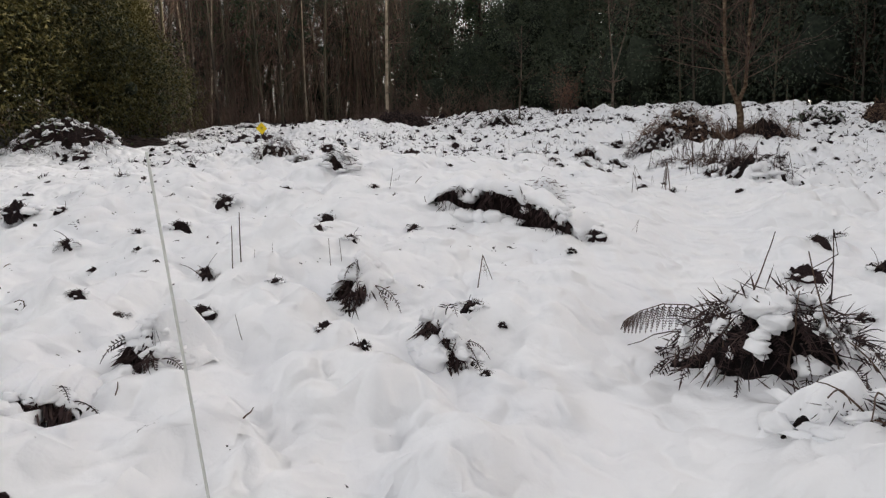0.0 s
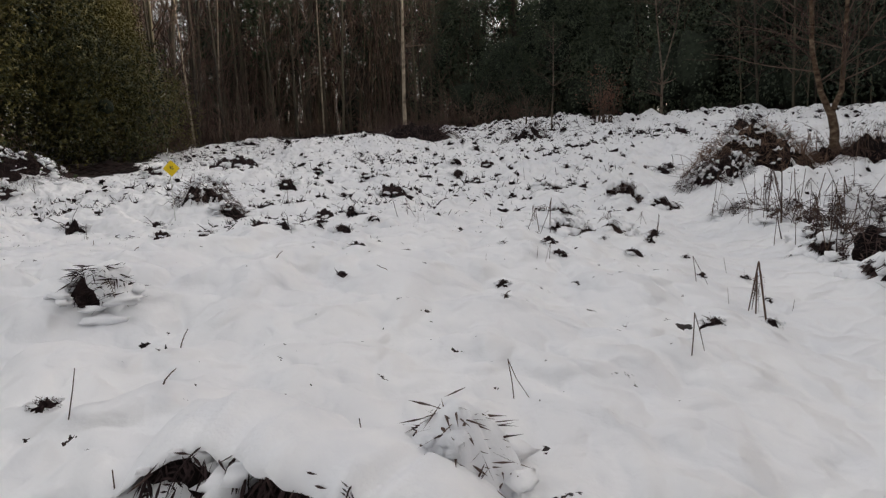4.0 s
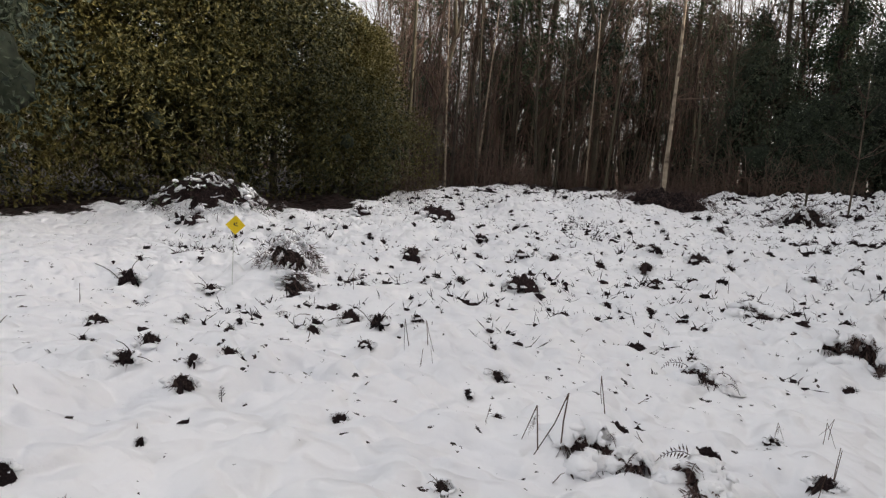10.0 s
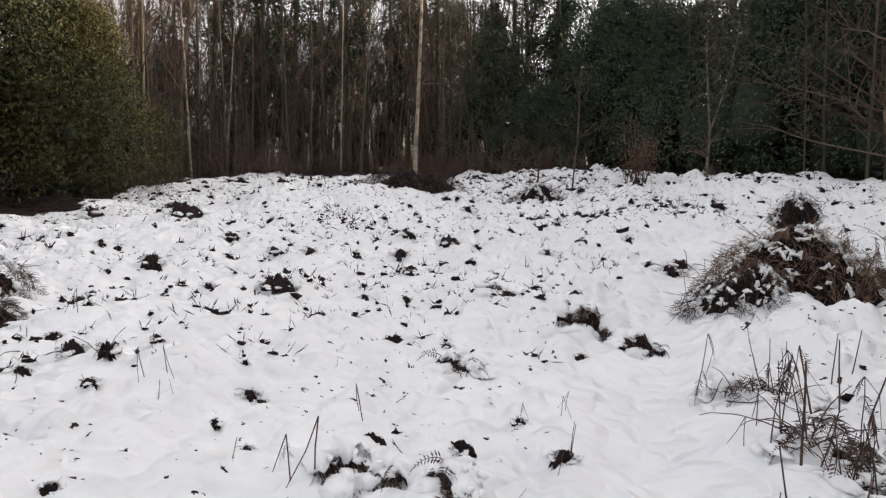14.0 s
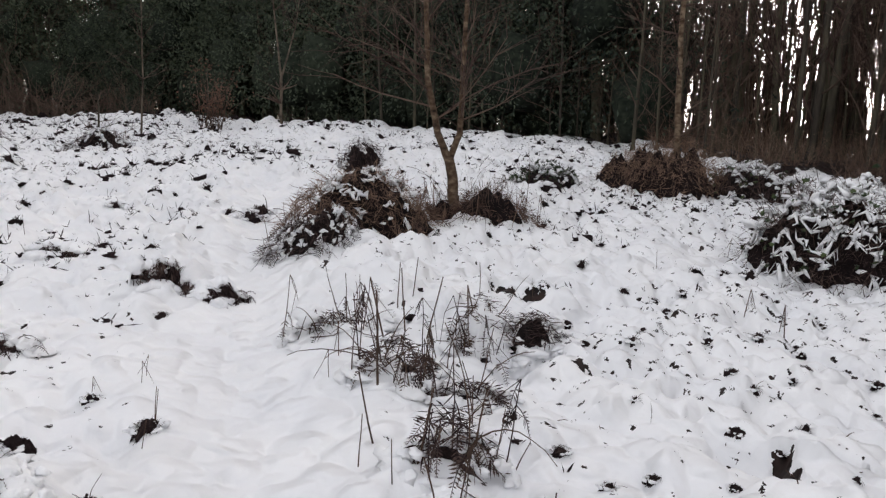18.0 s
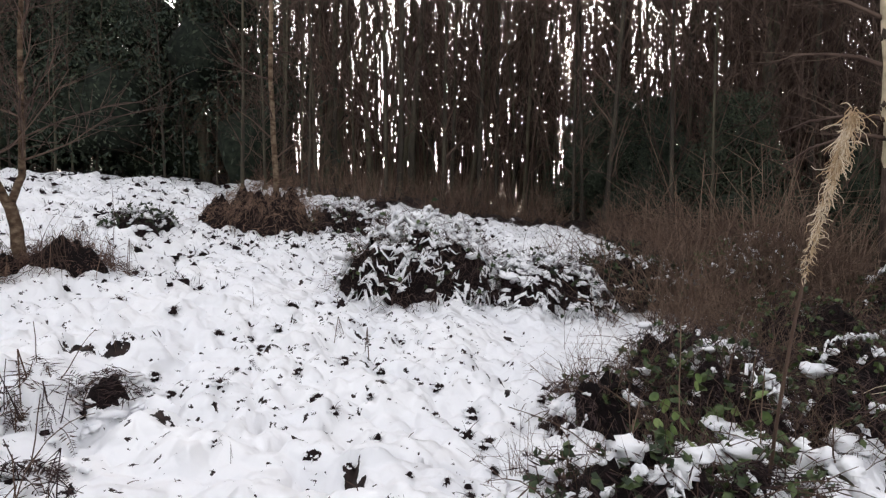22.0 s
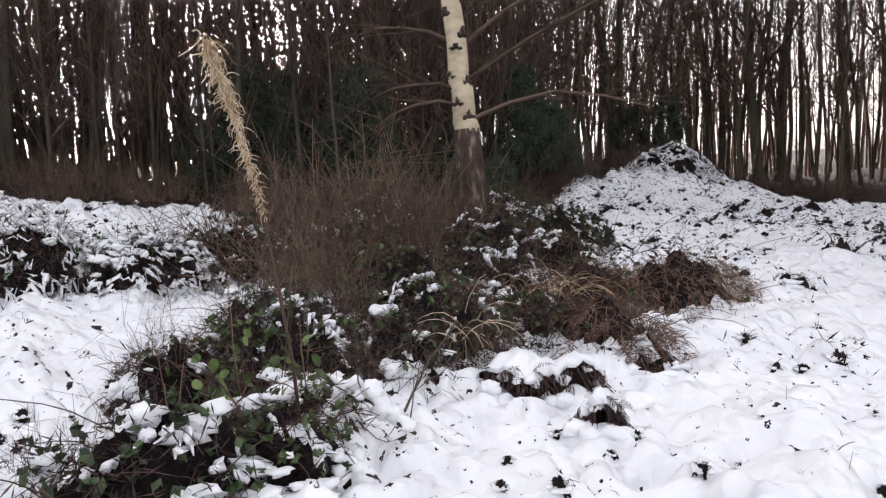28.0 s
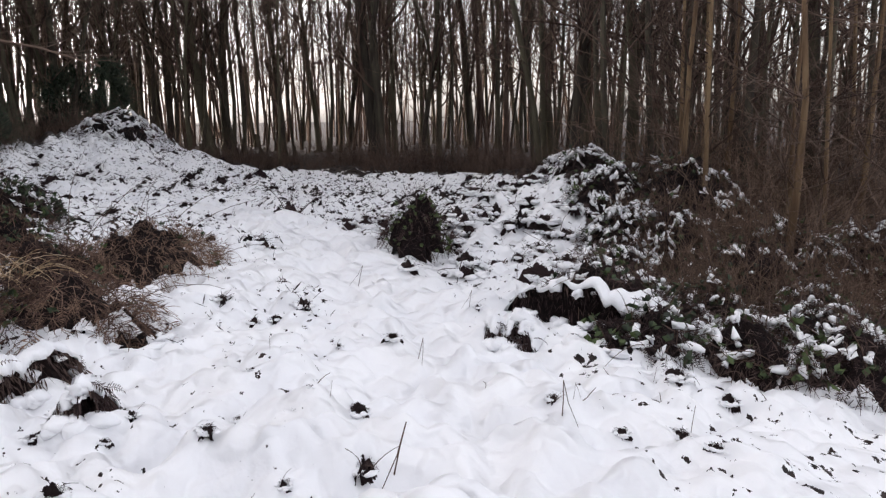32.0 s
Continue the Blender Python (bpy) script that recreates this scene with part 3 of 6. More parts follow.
def proto(name, label, category, meshes, group=""):
    """A thing built once; its copies are placed later, and it is itself the first of them."""
    ob = tagged(new(name), label, category, group)
    for n, me in meshes:
        piece = new(n, me)
        piece.parent = ob
        if n in ("snow_lump", "branchwork"):
            tagged(piece, kind="stuff")
    return ob


class Stock:
    """Prototypes of a kind, placed one by one."""

    def __init__(self, protos, exact=False):
        self.protos, self.used, self.exact = protos, set(), exact

    def place(self, k, m, label=""):
        ob = self.protos[k % len(self.protos)]
        if k % len(self.protos) in self.used:
            k = 1 / ob.scale[0] if self.exact else 1.0     # the first one's own size is not carried over
            ob = copy_thing(ob, m @ Matrix.Diagonal((k, k, k, 1)))
        else:
            self.used.add(k % len(self.protos))
            ob.matrix_basis = m
        if label:
            ob["label"] = label
        return ob


def stand(x, y, rz=0.0, s=1.0, sink=0.0, tip=(0, 0)):
    return pose(x, y, z_at(x, y) - sink, tip[0], tip[1], rz) @ Matrix.Diagonal((s, s, s, 1))


def polar(az, d):
    return MID[0] + d * math.sin(radians(az)), MID[1] + d * math.cos(radians(az))


def foliage(seed, lumps, leaves, size, mat, core=0.86, stems=True, coremat=None):
    """An evergreen crown: many leaves over uneven lumps (x, y, z, r)."""
    r = random.Random(seed)
    g = Geo()
    for _ in range(leaves):
        x, y, z, R = r.choice(lumps)
        n = rand_dir(r, 0.25)
        k = 1 + 0.22 * noise.noise(n * 2.2 + Vector((x, y, z))) + 0.12 * noise.noise(n * 6 + Vector((x, y, z)))
        p = Vector((x, y, z)) + n * R * k * r.uniform(0.35, 1.04) ** 0.7
        if p.z < 0.02:
            continue
        d = (rand_dir(r, -0.35) + n * 0.35).normalized()
        g.leaf(p, d, side_of(d, r), size * r.uniform(0.6, 1.3), size * r.uniform(0.3, 0.55), 0.3)
    return g


def evergreen(seed, width, height, leaves=15000, size=0.12, mat=HOLLY, inner=0.36):
    r = random.Random(seed)
    lumps = []
    for k in range(15):
        q = k / 14
        a = k * 2.4 + r.random()
        rad = width * 0.5 * (1 - 0.75 * q) * r.uniform(0.5, 0.8)
        lumps.append((math.cos(a) * rad, math.sin(a) * rad, height * (0.10 + 0.74 * q), width * (0.34 - 0.18 * q) * r.uniform(0.8, 1.15)))
    # dark blobs added behind the leaves in place of the crown's inner shade
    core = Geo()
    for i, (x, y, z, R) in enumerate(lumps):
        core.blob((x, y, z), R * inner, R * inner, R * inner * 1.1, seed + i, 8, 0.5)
    trunk = Geo()
    trunk.tube(wander(r, (0, 0, -0.2), (0, 0, 1), height * 0.8, 6, 0.08), 0.14, 0.03, 6)
    return [("trunk", trunk.mesh("trunk", BARK)), ("inner_crown", core.mesh("inner_crown", INNER_SHADE)), ("crown", foliage(seed, lumps, leaves, size, mat).mesh("crown", mat, False))]


def pine(seed, height, leaves=2600):
    r = random.Random(seed)
    t, b = Geo(), Geo()
    pts = wander(r, (0, 0, -0.3), (0, 0, 1), height, 9, 0.02)
    t.tube(pts, 0.19, 0.05, 7)
    lumps = []
    for k in range(26):
        q = 0.33 + 0.64 * k / 26
        i = min(8, int(q * 9)); p = pts[i].lerp(pts[i + 1], q * 9 - i)
        a = r.uniform(0, 6.28); ln = height * 0.19 * (1.2 - q) * r.uniform(0.6, 1.2)
        line = wander(r, p, (math.cos(a), math.sin(a), 0.15), ln, 4, 0.12)
        b.tube(line, 0.035, 0.012, 4, False)
        for e in line[2:]:
            lumps.append((e.x, e.y, e.z + 0.1, r.uniform(0.3, 0.6)))
    return [("trunk", t.mesh("trunk", BARK)), ("branchwork", b.mesh("branchwork", BARK)), ("crown", foliage(seed, lumps, leaves, 0.22, PINE).mesh("crown", PINE, False))]


def scrub_meshes(seed, width, height, stems=90, twigs=5, mat=None):
    """A tangled thicket of thin bare stems, in three bundles."""
    r = random.Random(seed)
    out = []
    for _ in range(3):
        g = Geo()
        for _ in range(stems // 3):
            a, q = r.uniform(0, 6.28), math.sqrt(r.random())
            p = Vector((math.cos(a) * q * width / 2, math.sin(a) * q * width / 2, -0.05))
            h = height * (1 - 0.45 * q * q) * r.uniform(0.45, 1.15)
            line = wander(r, p, (r.uniform(-0.6, 0.6), r.uniform(-0.6, 0.6), 1), h, 3, 0.36, 0.05)
            g.tube(line, 0.009, 0.004, 3, False)
            for _ in range(twigs):
                i = r.randrange(0, 3)
                d = (line[i + 1] - line[i]).normalized() + rand_dir(r, 0.1) * 1.4
                g.tube(wander(r, line[i].lerp(line[i + 1], r.random()), d, h * r.uniform(0.15, 0.5), 1, 0.3), 0.005, 0.003, 3, False)
        out.append(("brushwood", g.mesh("brushwood", mat or SCRUB_TWIG)))
    return out


R = random.Random(5)
TALL = Stock([proto("bare_tree", "tall bare dark-barked woodland tree at the clearing edge", "tree", zip(("trunk", "crown"), tree_meshes(20 + k, 12.5 + k % 3, 0.075 + 0.020 * (k % 4), 32, 190, 0.14, twig_len=1.5, wiggle=0.2, fork=k % 3 != 1, rise=1.1)), "woodland trees") for k in range(7)])
SLIM = Stock([proto("young_birch", "slender leafless young birch with brown twigs", "tree", zip(("trunk", "crown"), tree_meshes(60 + k, 9 + k % 3, 0.05 + 0.008 * k, 22, 150, 0.10, rise=0.9, reach=0.17, sides=5, twig_len=1.0)), "young birches") for k in range(4)])
GREEN = Stock([proto("evergreen_tree", "dense dark green evergreen holly at the wood edge", "tree", evergreen(80 + k, 5.0 + k % 2, 6.0 + 0.8 * (k % 3)), "evergreens") for k in range(4)])
HOLLIES = Stock([proto("holly_tree", "broad evergreen holly with sunlit yellow-green top", "tree", evergreen(85 + k, 7.4, 9.2, 62000, 0.16, SUNNY, 0.1)) for k in range(2)])
PINES = Stock([proto("pine_tree", "tall pine with dark green needles", "tree", pine(90 + k, 12.0 + k), "pines") for k in range(3)])
SCRUB = Stock([proto("scrub_thicket", "thicket of thin brown bare stems", "shrub", scrub_meshes(100 + k, 2.6, 1.7 + 0.25 * k, 78, 5), "scrub") for k in range(4)])

DARK_SCRUB = Stock([proto("scrub_thicket", "dark thicket of thin bare stems at the wood edge", "shrub", scrub_meshes(110 + k, 2.6, 1.7 + 0.25 * k, 78, 5, TWIG), "scrub") for k in range(2)])

POLES = Stock([proto("pole_tree", "thin straight bare tree in the open wood", "tree", zip(("trunk", "crown"), tree_meshes(130 + k, 12 + k % 3, 0.042 + 0.011 * (k % 3), 20, 120, 0.14, rise=1.3, reach=0.18, sides=4, twig_len=1.3, wiggle=0.22, fork=k % 3 == 0, lean=0.09)), "pole trees") for k in range(5)])


RIDE = (46.8, 52.8)     # an opening in the wood through which the sky shows


def ring(stock, az0, az1, n, near, deep, seed, s0=0.85, s1=1.2, sink=0.0):
    """Trees of one kind scattered along a stretch of the wood's edge, beginning `near` metres behind it."""
    r = random.Random(seed)
    for k in range(n):
        az = az0 + (az1 - az0) * (k + r.uniform(0.1, 0.9)) / n
        if RIDE[0] < az < RIDE[1] and stock is not SCRUB and r.random() < 0.6:
            continue
        d = float(edge_distance(az)) + near + deep * r.random() ** 1.3
        x, y = polar(az, d)
        stock.place(r.randrange(100), stand(x, y, r.uniform(0, 360), r.uniform(s0, s1), sink))


# north-west: a big holly; then young birch wood and pines; then evergreens; then tall open wood
for k, (az, d, q) in enumerate(((-60, 22.5, 1.0), (-51, 22.0, 1.02), (-43.5, 22.5, 0.92), (-37.5, 24.0, 0.66))):
    x, y = polar(az, d)
    HOLLIES.place(k, stand(x, y, az * 7, q))
ring(SLIM, -36, -3, 46, 0.3, 10, 1)
ring(TALL, -36, -3, 26, 3, 16, 2, 0.8, 1.3)
ring(PINES, -34, 2, 17, 5, 12, 3)
ring(DARK_SCRUB, -34, 0, 20, -0.5, 6, 4, 0.7, 1.3)
ring(GREEN, -34, -4, 5, 14, 6, 40, 1.1, 1.5)
ring(PINES, -8, 22, 12, 5, 10, 62, 0.8, 1.1)
ring(TALL, -36, 22, 30, 8, 18, 63, 0.9, 1.4)
ring(GREEN, -7, 16, 8, 2.0, 3, 5, 0.75, 1.05)
ring(GREEN, 13, 37, 9, 2.0, 3, 6, 0.9, 1.25)
ring(GREEN, 2, 38, 4, 9, 4, 41, 0.9, 1.15)
ring(TALL, -4, 44, 18, 5, 14, 7)
ring(SLIM, 8, 46, 26, -1.0, 4, 8, 0.7, 1.0)
ring(TALL, 42, 82, 24, 8, 22, 9, 0.8, 1.25)
ring(POLES, 40, 84, 74, 6, 26, 44, 0.9, 1.6)
ring(SLIM, 42, 84, 40, 2, 12, 10, 0.8, 1.3)
ring(GREEN, 68, 82, 6, 4, 5, 50, 0.3, 0.5)
ring(SCRUB, 38, 90, 42, 0.0, 10, 11, 0.55, 1.0)
ring(GREEN, 66, 86, 4, 9, 8, 42, 0.35, 0.6)
ring(TALL, 38, 58, 12, 4, 10, 58, 1.1, 1.5)
ring(POLES, 38, 58, 18, 4, 14, 59, 1.1, 1.6)
ring(SLIM, 38, 54, 10, 1, 5, 60, 1.0, 1.4)
ring(POLES, 74, 100, 22, 8, 20, 46, 0.7, 1.2)
ring(POLES, 47, 66, 34, 5, 20, 48, 0.7, 1.2)
ring(SLIM, 48, 66, 12, 3, 10, 49, 0.8, 1.1)
ring(GREEN, 86, 103, 8, 2, 4, 43, 0.22, 0.4)
ring(TALL, 82, 150, 34, 4, 22, 12, 0.8, 1.35)
ring(POLES, 82, 150, 84, 4, 24, 45, 0.8, 1.4)
ring(SLIM, 84, 128, 20, 3, 18, 13, 1.0, 1.5)
ring(TALL, 98, 132, 7, 2, 8, 56, 1.1, 1.4)
ring(POLES, 76, 106, 44, 5, 22, 51, 1.0, 1.6)
ring(TALL, 78, 106, 14, 5, 20, 52, 0.9, 1.4)
ring(SLIM, 18, 44, 12, -1.5, 3, 53, 0.6, 1.0)
ring(DARK_SCRUB, 90, 136, 52, 0.3, 5, 14, 0.45, 0.85)
ring(SCRUB, 148, 166, 12, 0.0, 6, 47, 1.0, 1.6)
ring(SLIM, 134, 162, 26, 4.0, 8, 54, 0.7, 1.1)
ring(SLIM, 143, 166, 20, 1.5, 5, 57, 0.8, 1.2)
ring(TALL, 134, 165, 12, 4, 12, 55, 0.8, 1.2)
ring(TALL, 150, 300, 16, 4, 12, 17)
ring(GREEN, 260, 302, 3, 2, 3, 19)


def far_woods():
    """Trunks and brush too far off to tell apart."""
    r = random.Random(33)
    g = Geo()
    for _ in range(1500):
        az = r.uniform(-60, 165)
        if RIDE[0] < az < RIDE[1] and r.random() < 0.7:
            continue
        d = float(edge_distance(az)) + r.uniform(24, 52)
        x, y = polar(az, d)
        z = float(base_height(x, y))
        if az > 92 and r.random() < 0.15:
            continue
        if r.random() < 0.5 or az > 92:
            g.tube(wander(r, (x, y, z - 0.2), (r.uniform(-0.08, 0.08), r.uniform(-0.08, 0.08), 1), r.uniform(10, 15), 5, 0.07), r.uniform(0.04, 0.12), 0.03, 4, False)
        else:
            for _ in range(7):
                p = (x + r.uniform(-1.5, 1.5), y + r.uniform(-1.5, 1.5), z - 0.1)
                g.tube(wander(r, p, (r.uniform(-0.3, 0.3), r.uniform(-0.3, 0.3), 1), r.uniform(1.2, 4.0), 2, 0.2), 0.05, 0.02, 3, False)
    for _ in range(170):
        az = r.uniform(80, 132) if r.random() < 0.6 else r.uniform(40, 80)
        x, y = polar(az, float(edge_distance(az)) + r.uniform(8, 30))
        g.tube(wander(r, (x, y, float(base_height(x, y)) - 0.3), (r.uniform(-0.08, 0.08), r.uniform(-0.08, 0.08), 1), r.uniform(8, 13), 5, 0.10), r.uniform(0.03, 0.10), 0.03, 4, False)
    for _ in range(16000):     # sprays of fine branches
        az = r.choice((r.uniform(-36, 4), r.uniform(40, 95), r.uniform(40, 95), r.uniform(90, 145), r.uniform(90, 145), r.uniform(100, 128), r.uniform(76, 108)))
        if RIDE[0] < az < RIDE[1] and r.random() < 0.6:
            continue
        d = float(edge_distance(az)) + r.uniform(3, 30)
        x, y = polar(az, d)
        low = 1.5 if az < 92 else 2.6
        p = Vector((x, y, float(base_height(x, y)) + low + (2.0 + 0.36 * d) * r.random()))
        d = Vector((r.uniform(-1, 1), r.uniform(-1, 1), r.uniform(0.3, 1.8)))
        line = wander(r, p, d, r.uniform(1.2, 2.6), 3, 0.22)
        g.tube(line, r.uniform(0.010, 0.018), 0.006, 3, False)
        for _ in range(6):
            i = r.randrange(0, 3)
            e = (line[i + 1] - line[i]).normalized() + rand_dir(r, 0.2) * 0.9
            q = line[i].lerp(line[i + 1], r.random())
            g.tube([q, q + e.normalized() * r.uniform(0.4, 1.2)], 0.008, 0.004, 3, False)
    for _ in range(6000):     # fine high branches before the low sun
        az = r.choice((r.uniform(40, 92), r.uniform(54, 84)))
        if RIDE[0] < az < RIDE[1] and r.random() < 0.75:
            continue
        d = float(edge_distance(az)) + r.uniform(4, 26)
        x, y = polar(az, d)
        line = wander(r, (x, y, 1.5 + d * r.uniform(0.06, 0.5)), (r.uniform(-1, 1), r.uniform(-1, 1), r.uniform(0.2, 1.6)), r.uniform(1.2, 2.6), 3, 0.25)
        g.tube(line, r.uniform(0.008, 0.015), 0.006, 3, False)
        for _ in range(5):
            i = r.randrange(0, 3)
            e = (line[i + 1] - line[i]).normalized() + rand_dir(r, 0.2) * 0.9
            q = line[i].lerp(line[i + 1], r.random())
            g.tube([q, q + e.normalized() * r.uniform(0.4, 1.1)], 0.007, 0.004, 3, False)
    for _ in range(130):     # thin stems before the light
        az = r.uniform(RIDE[0] - 1, RIDE[1] + 1)
        x, y = polar(az, float(edge_distance(az)) + r.uniform(6, 40))
        g.tube(wander(r, (x, y, float(base_height(x, y)) - 0.2), (r.uniform(-0.1, 0.1), r.uniform(-0.1, 0.1), 1), r.uniform(8, 14), 6, 0.10), r.uniform(0.018, 0.05), 0.012, 4, False)
    for _ in range(2600):
        az = r.choice((r.uniform(-36, 20), r.uniform(-36, 40), r.uniform(40, 95), r.uniform(40, 95)))
        d = float(edge_distance(az)) + r.uniform(4, 36)
        x, y = polar(az, d)
        z = float(base_height(x, y)) if d < 60 else 2.0
        g.tube(wander(r, (x, y, z - 0.2), (r.uniform(-0.14, 0.14), r.uniform(-0.14, 0.14), 1), r.uniform(5, 11), 4, 0.11), r.uniform(0.012, 0.035), 0.01, 3, False)
    tagged(new("far_woods", g.mesh("far_woods", TWIG)), "distant bare woodland behind the clearing", "woodland", kind="stuff")


far_woods()

# ---------------------------------------------------------------- single trees
def grown(name, label, base, stems, bark, twigs=120, seed=0, group="", low=0.3, twig_len=0.9, branches=14, extra=()):
    """A tree whose stems run through given places (dx, dy, dz from its foot). extra: (start, end) of single branches."""
    r = random.Random(seed)
    ob = thing(name, base[0], base[1], label, "tree", group)
    ends = []
    for pts, r0, r1 in stems:
        line = [Vector(p) for p in pts]
        fine = []
        for a, b in zip(line, line[1:]):
            fine += [a.lerp(b, k / 4) + Vector((r.uniform(-1, 1), r.uniform(-1, 1), 0)) * r0 * (0.12 if k else 0) for k in range(4)]
        fine.append(line[-1])
        g = Geo()
        g.tube(fine, r0, r1, 10)
        part("trunk" if r0 > 0.05 or len(stems) == 1 else "stem", g, bark, ob)
        for k in range(branches if line[-1].z - line[0].z > 1.3 else 0):
            q = low + (1 - low) * (k + r.random()) / branches
            i = min(len(fine) - 2, int(q * (len(fine) - 1)))
            a = r.uniform(0, 6.28)
            ln = (1.3 - q) * twig_len * 1.5 * r.uniform(0.5, 1.2)
            ends.append((wander(r, fine[i], (math.cos(a), math.sin(a), r.uniform(0.2, 1.0)), ln, 4, 0.18, -0.03), max(0.008, r1 * 0.7)))
    for a, b in extra:
        a, b = Vector(a), Vector(b)
        mid = a.lerp(b, 0.5) + Vector((0, 0, 0.14 * (b - a).length * r.uniform(0.4, 1)))
        line = [a, a.lerp(mid, 0.5) + Vector((0, 0, 0.06)), mid, mid.lerp(b, 0.5) + Vector((r.uniform(-0.1, 0.1), 0, 0.05)), b]
        g = Geo()
        g.tube(line, 0.036, 0.008, 5, False)
        bough = part("branch", g, TWIG, ob)
        for _ in range(9):
            i = r.randrange(1, 4)
            d = (line[i + 1] - line[i]).normalized() + rand_dir(r) * 0.6
            g = Geo()
            g.tube(wander(r, line[i].lerp(line[i + 1], r.random()), d, r.uniform(0.3, 1.0), 3, 0.2), 0.008, 0.003, 3, False)
            part("twig", g, TWIG, bough)
    c = Geo()
    for line, rr in ends:
        c.tube(line, rr, 0.004, 4, False)
    for _ in range(twigs):
        line, rr = r.choice(ends)
        i = r.randrange(0, 4)
        d = (line[i + 1] - line[i]).normalized() + rand_dir(r, 0.1) * 0.8
        c.tube(wander(r, line[i].lerp(line[i + 1], r.random()), d, twig_len * r.uniform(0.3, 1.0), 3, 0.25), 0.005, 0.0025, 3, False)
    if ends:
        part("crown", c, TWIG, ob)
    return ob


FORK_BARK = material("mottled_birch_bark", [(0.36, (0.022, 0.015, 0.011)), (0.48, (0.075, 0.046, 0.028)), (0.56, (0.09, 0.058, 0.038)), (0.72, (0.19, 0.14, 0.095))], 9.0, 0.9, 0.9, 30.0, 0.2, detail=9.0, stretch=(1.0, 1.0, 1.6))
SAPLING = material("sapling_bark", [(0.35, (0.03, 0.022, 0.018)), (0.7, (0.15, 0.12, 0.09))], 5.0, 0.9, 0.5, 24.0, 0.2)
grown("forked_birch", "twin-stemmed bare birch with warm brown bark rising from brambles", (6.46, 15.02),
      [(((0, 0, -0.1), (-0.04, 0.02, 0.5), (-0.10, 0.05, 0.84)), 0.078, 0.064),
       (((-0.10, 0.05, 0.79), (-0.24, 0.11, 1.15), (-0.37, 0.17, 1.8), (-0.41, 0.19, 2.75), (-0.45, 0.21, 4.2), (-0.40, 0.25, 6.5)), 0.052, 0.018),
       (((-0.09, 0.05, 0.80), (0.03, 0.0, 1.15), (0.04, -0.01, 1.8), (0.06, -0.02, 2.75), (0.14, -0.04, 4.2), (0.1, 0.0, 6.2)), 0.046, 0.018)],
      FORK_BARK, 520, 3, low=0.25, twig_len=1.1, branches=20)
near_birch = grown("silver_birch", "pale silver birch with black scars standing in a brown thicket", (13.45, 6.85),
      [(((0, 0.03, 1.7), (0.0, 0.06, 1.95), (0.0, 0.12, 2.7), (0.0, 0.22, 4.2), (0.0, 0.36, 6.5), (0.0, 0.4, 9.0)), 0.19, 0.10)],
      BIRCH, 60, 4, low=0.6, twig_len=1.2, branches=6,
      extra=[((0, 0.1, 2.4), (-0.9, -4.2, 3.3)), ((0, 0.15, 2.9), (0.3, -2.6, 3.9)), ((0, 0.05, 1.85), (-0.4, -2.6, 1.9)), ((0, 0.05, 2.3), (-0.5, 1.4, 2.2)),
             ((0, 0.2, 3.6), (-0.6, 2.2, 4.1)), ((0, 0.1, 2.1), (-0.8, 1.3, 1.75)), ((0, 0.2, 3.5), (-0.4, -2.4, 4.3)), ((0, 0.15, 3.0), (0.6, 1.8, 3.3))])
BIRCH_FOOT = material("birch_foot", [(0.30, (0.03, 0.022, 0.018)), (0.58, (0.075, 0.052, 0.042)), (0.74, (0.26, 0.20, 0.16))], 5.0, 0.95, 1.0, 22.0, 0.1, stretch=(2, 2, 0.7))
g = Geo()
g.tube([Vector((0, -0.04, -0.2)), Vector((0, -0.02, 0.4)), Vector((0, 0.0, 1.1)), Vector((0, 0.035, 1.75))], 0.27, 0.194, 12)
part("trunk_foot", g, BIRCH_FOOT, near_birch, "dark fissured foot of the trunk")
rr = random.Random(8)
for k, (z, a, hh) in enumerate(((1.95, 3.6, 0.10), (2.15, 2.7, 0.07), (2.45, 3.9, 0.09), (2.55, 2.3, 0.06), (2.95, 3.2, 0.05), (3.15, 4.1, 0.10), (3.45, 2.4, 0.08), (3.7, 3.5, 0.05), (3.95, 4.0, 0.09), (4.2, 2.5, 0.07), (4.5, 3.2, 0.06))):
    ty = np.interp(z, (1.7, 2.7, 4.2, 6.5), (0.03, 0.12, 0.22, 0.36))
    g = Geo()
    for d in (-0.35, 0.0, 0.35):     # a chevron of three ragged patches
        g.blob((math.cos(a + d) * 0.152, ty + math.sin(a + d) * 0.152, z - abs(d) * 0.12), 0.035, 0.045, hh * (0.8 - abs(d)), k * 3 + int(d * 10), 8, 0.7)
    part("bark_scar", g, SCAR, near_birch, "black bark scar")
FAR_BIRCH = material("far_birch_bark", [(0.36, (0.05, 0.038, 0.03)), (0.5, (0.17, 0.135, 0.10)), (0.75, (0.34, 0.28, 0.21))], 3.0, 0.85, 0.4, 20.0, 0.15, stretch=(1, 1, 1.6))
grown("slender_birch", "slender pale birch rising from a heather patch", (-2.46, 31.0), [(((0, 0, -0.2), (0.04, 0, 2), (0.1, 0, 5), (0.12, 0, 11)), 0.085, 0.035)], FAR_BIRCH, 60, 5, low=0.4)
grown("birch_sapling", "thin pale birch sapling", (3.0, 27.5), [(((0, 0, -0.2), (0.1, 0, 1.5), (0.12, 0, 3.6)), 0.03, 0.012)], SAPLING, 30, 6, low=0.5)
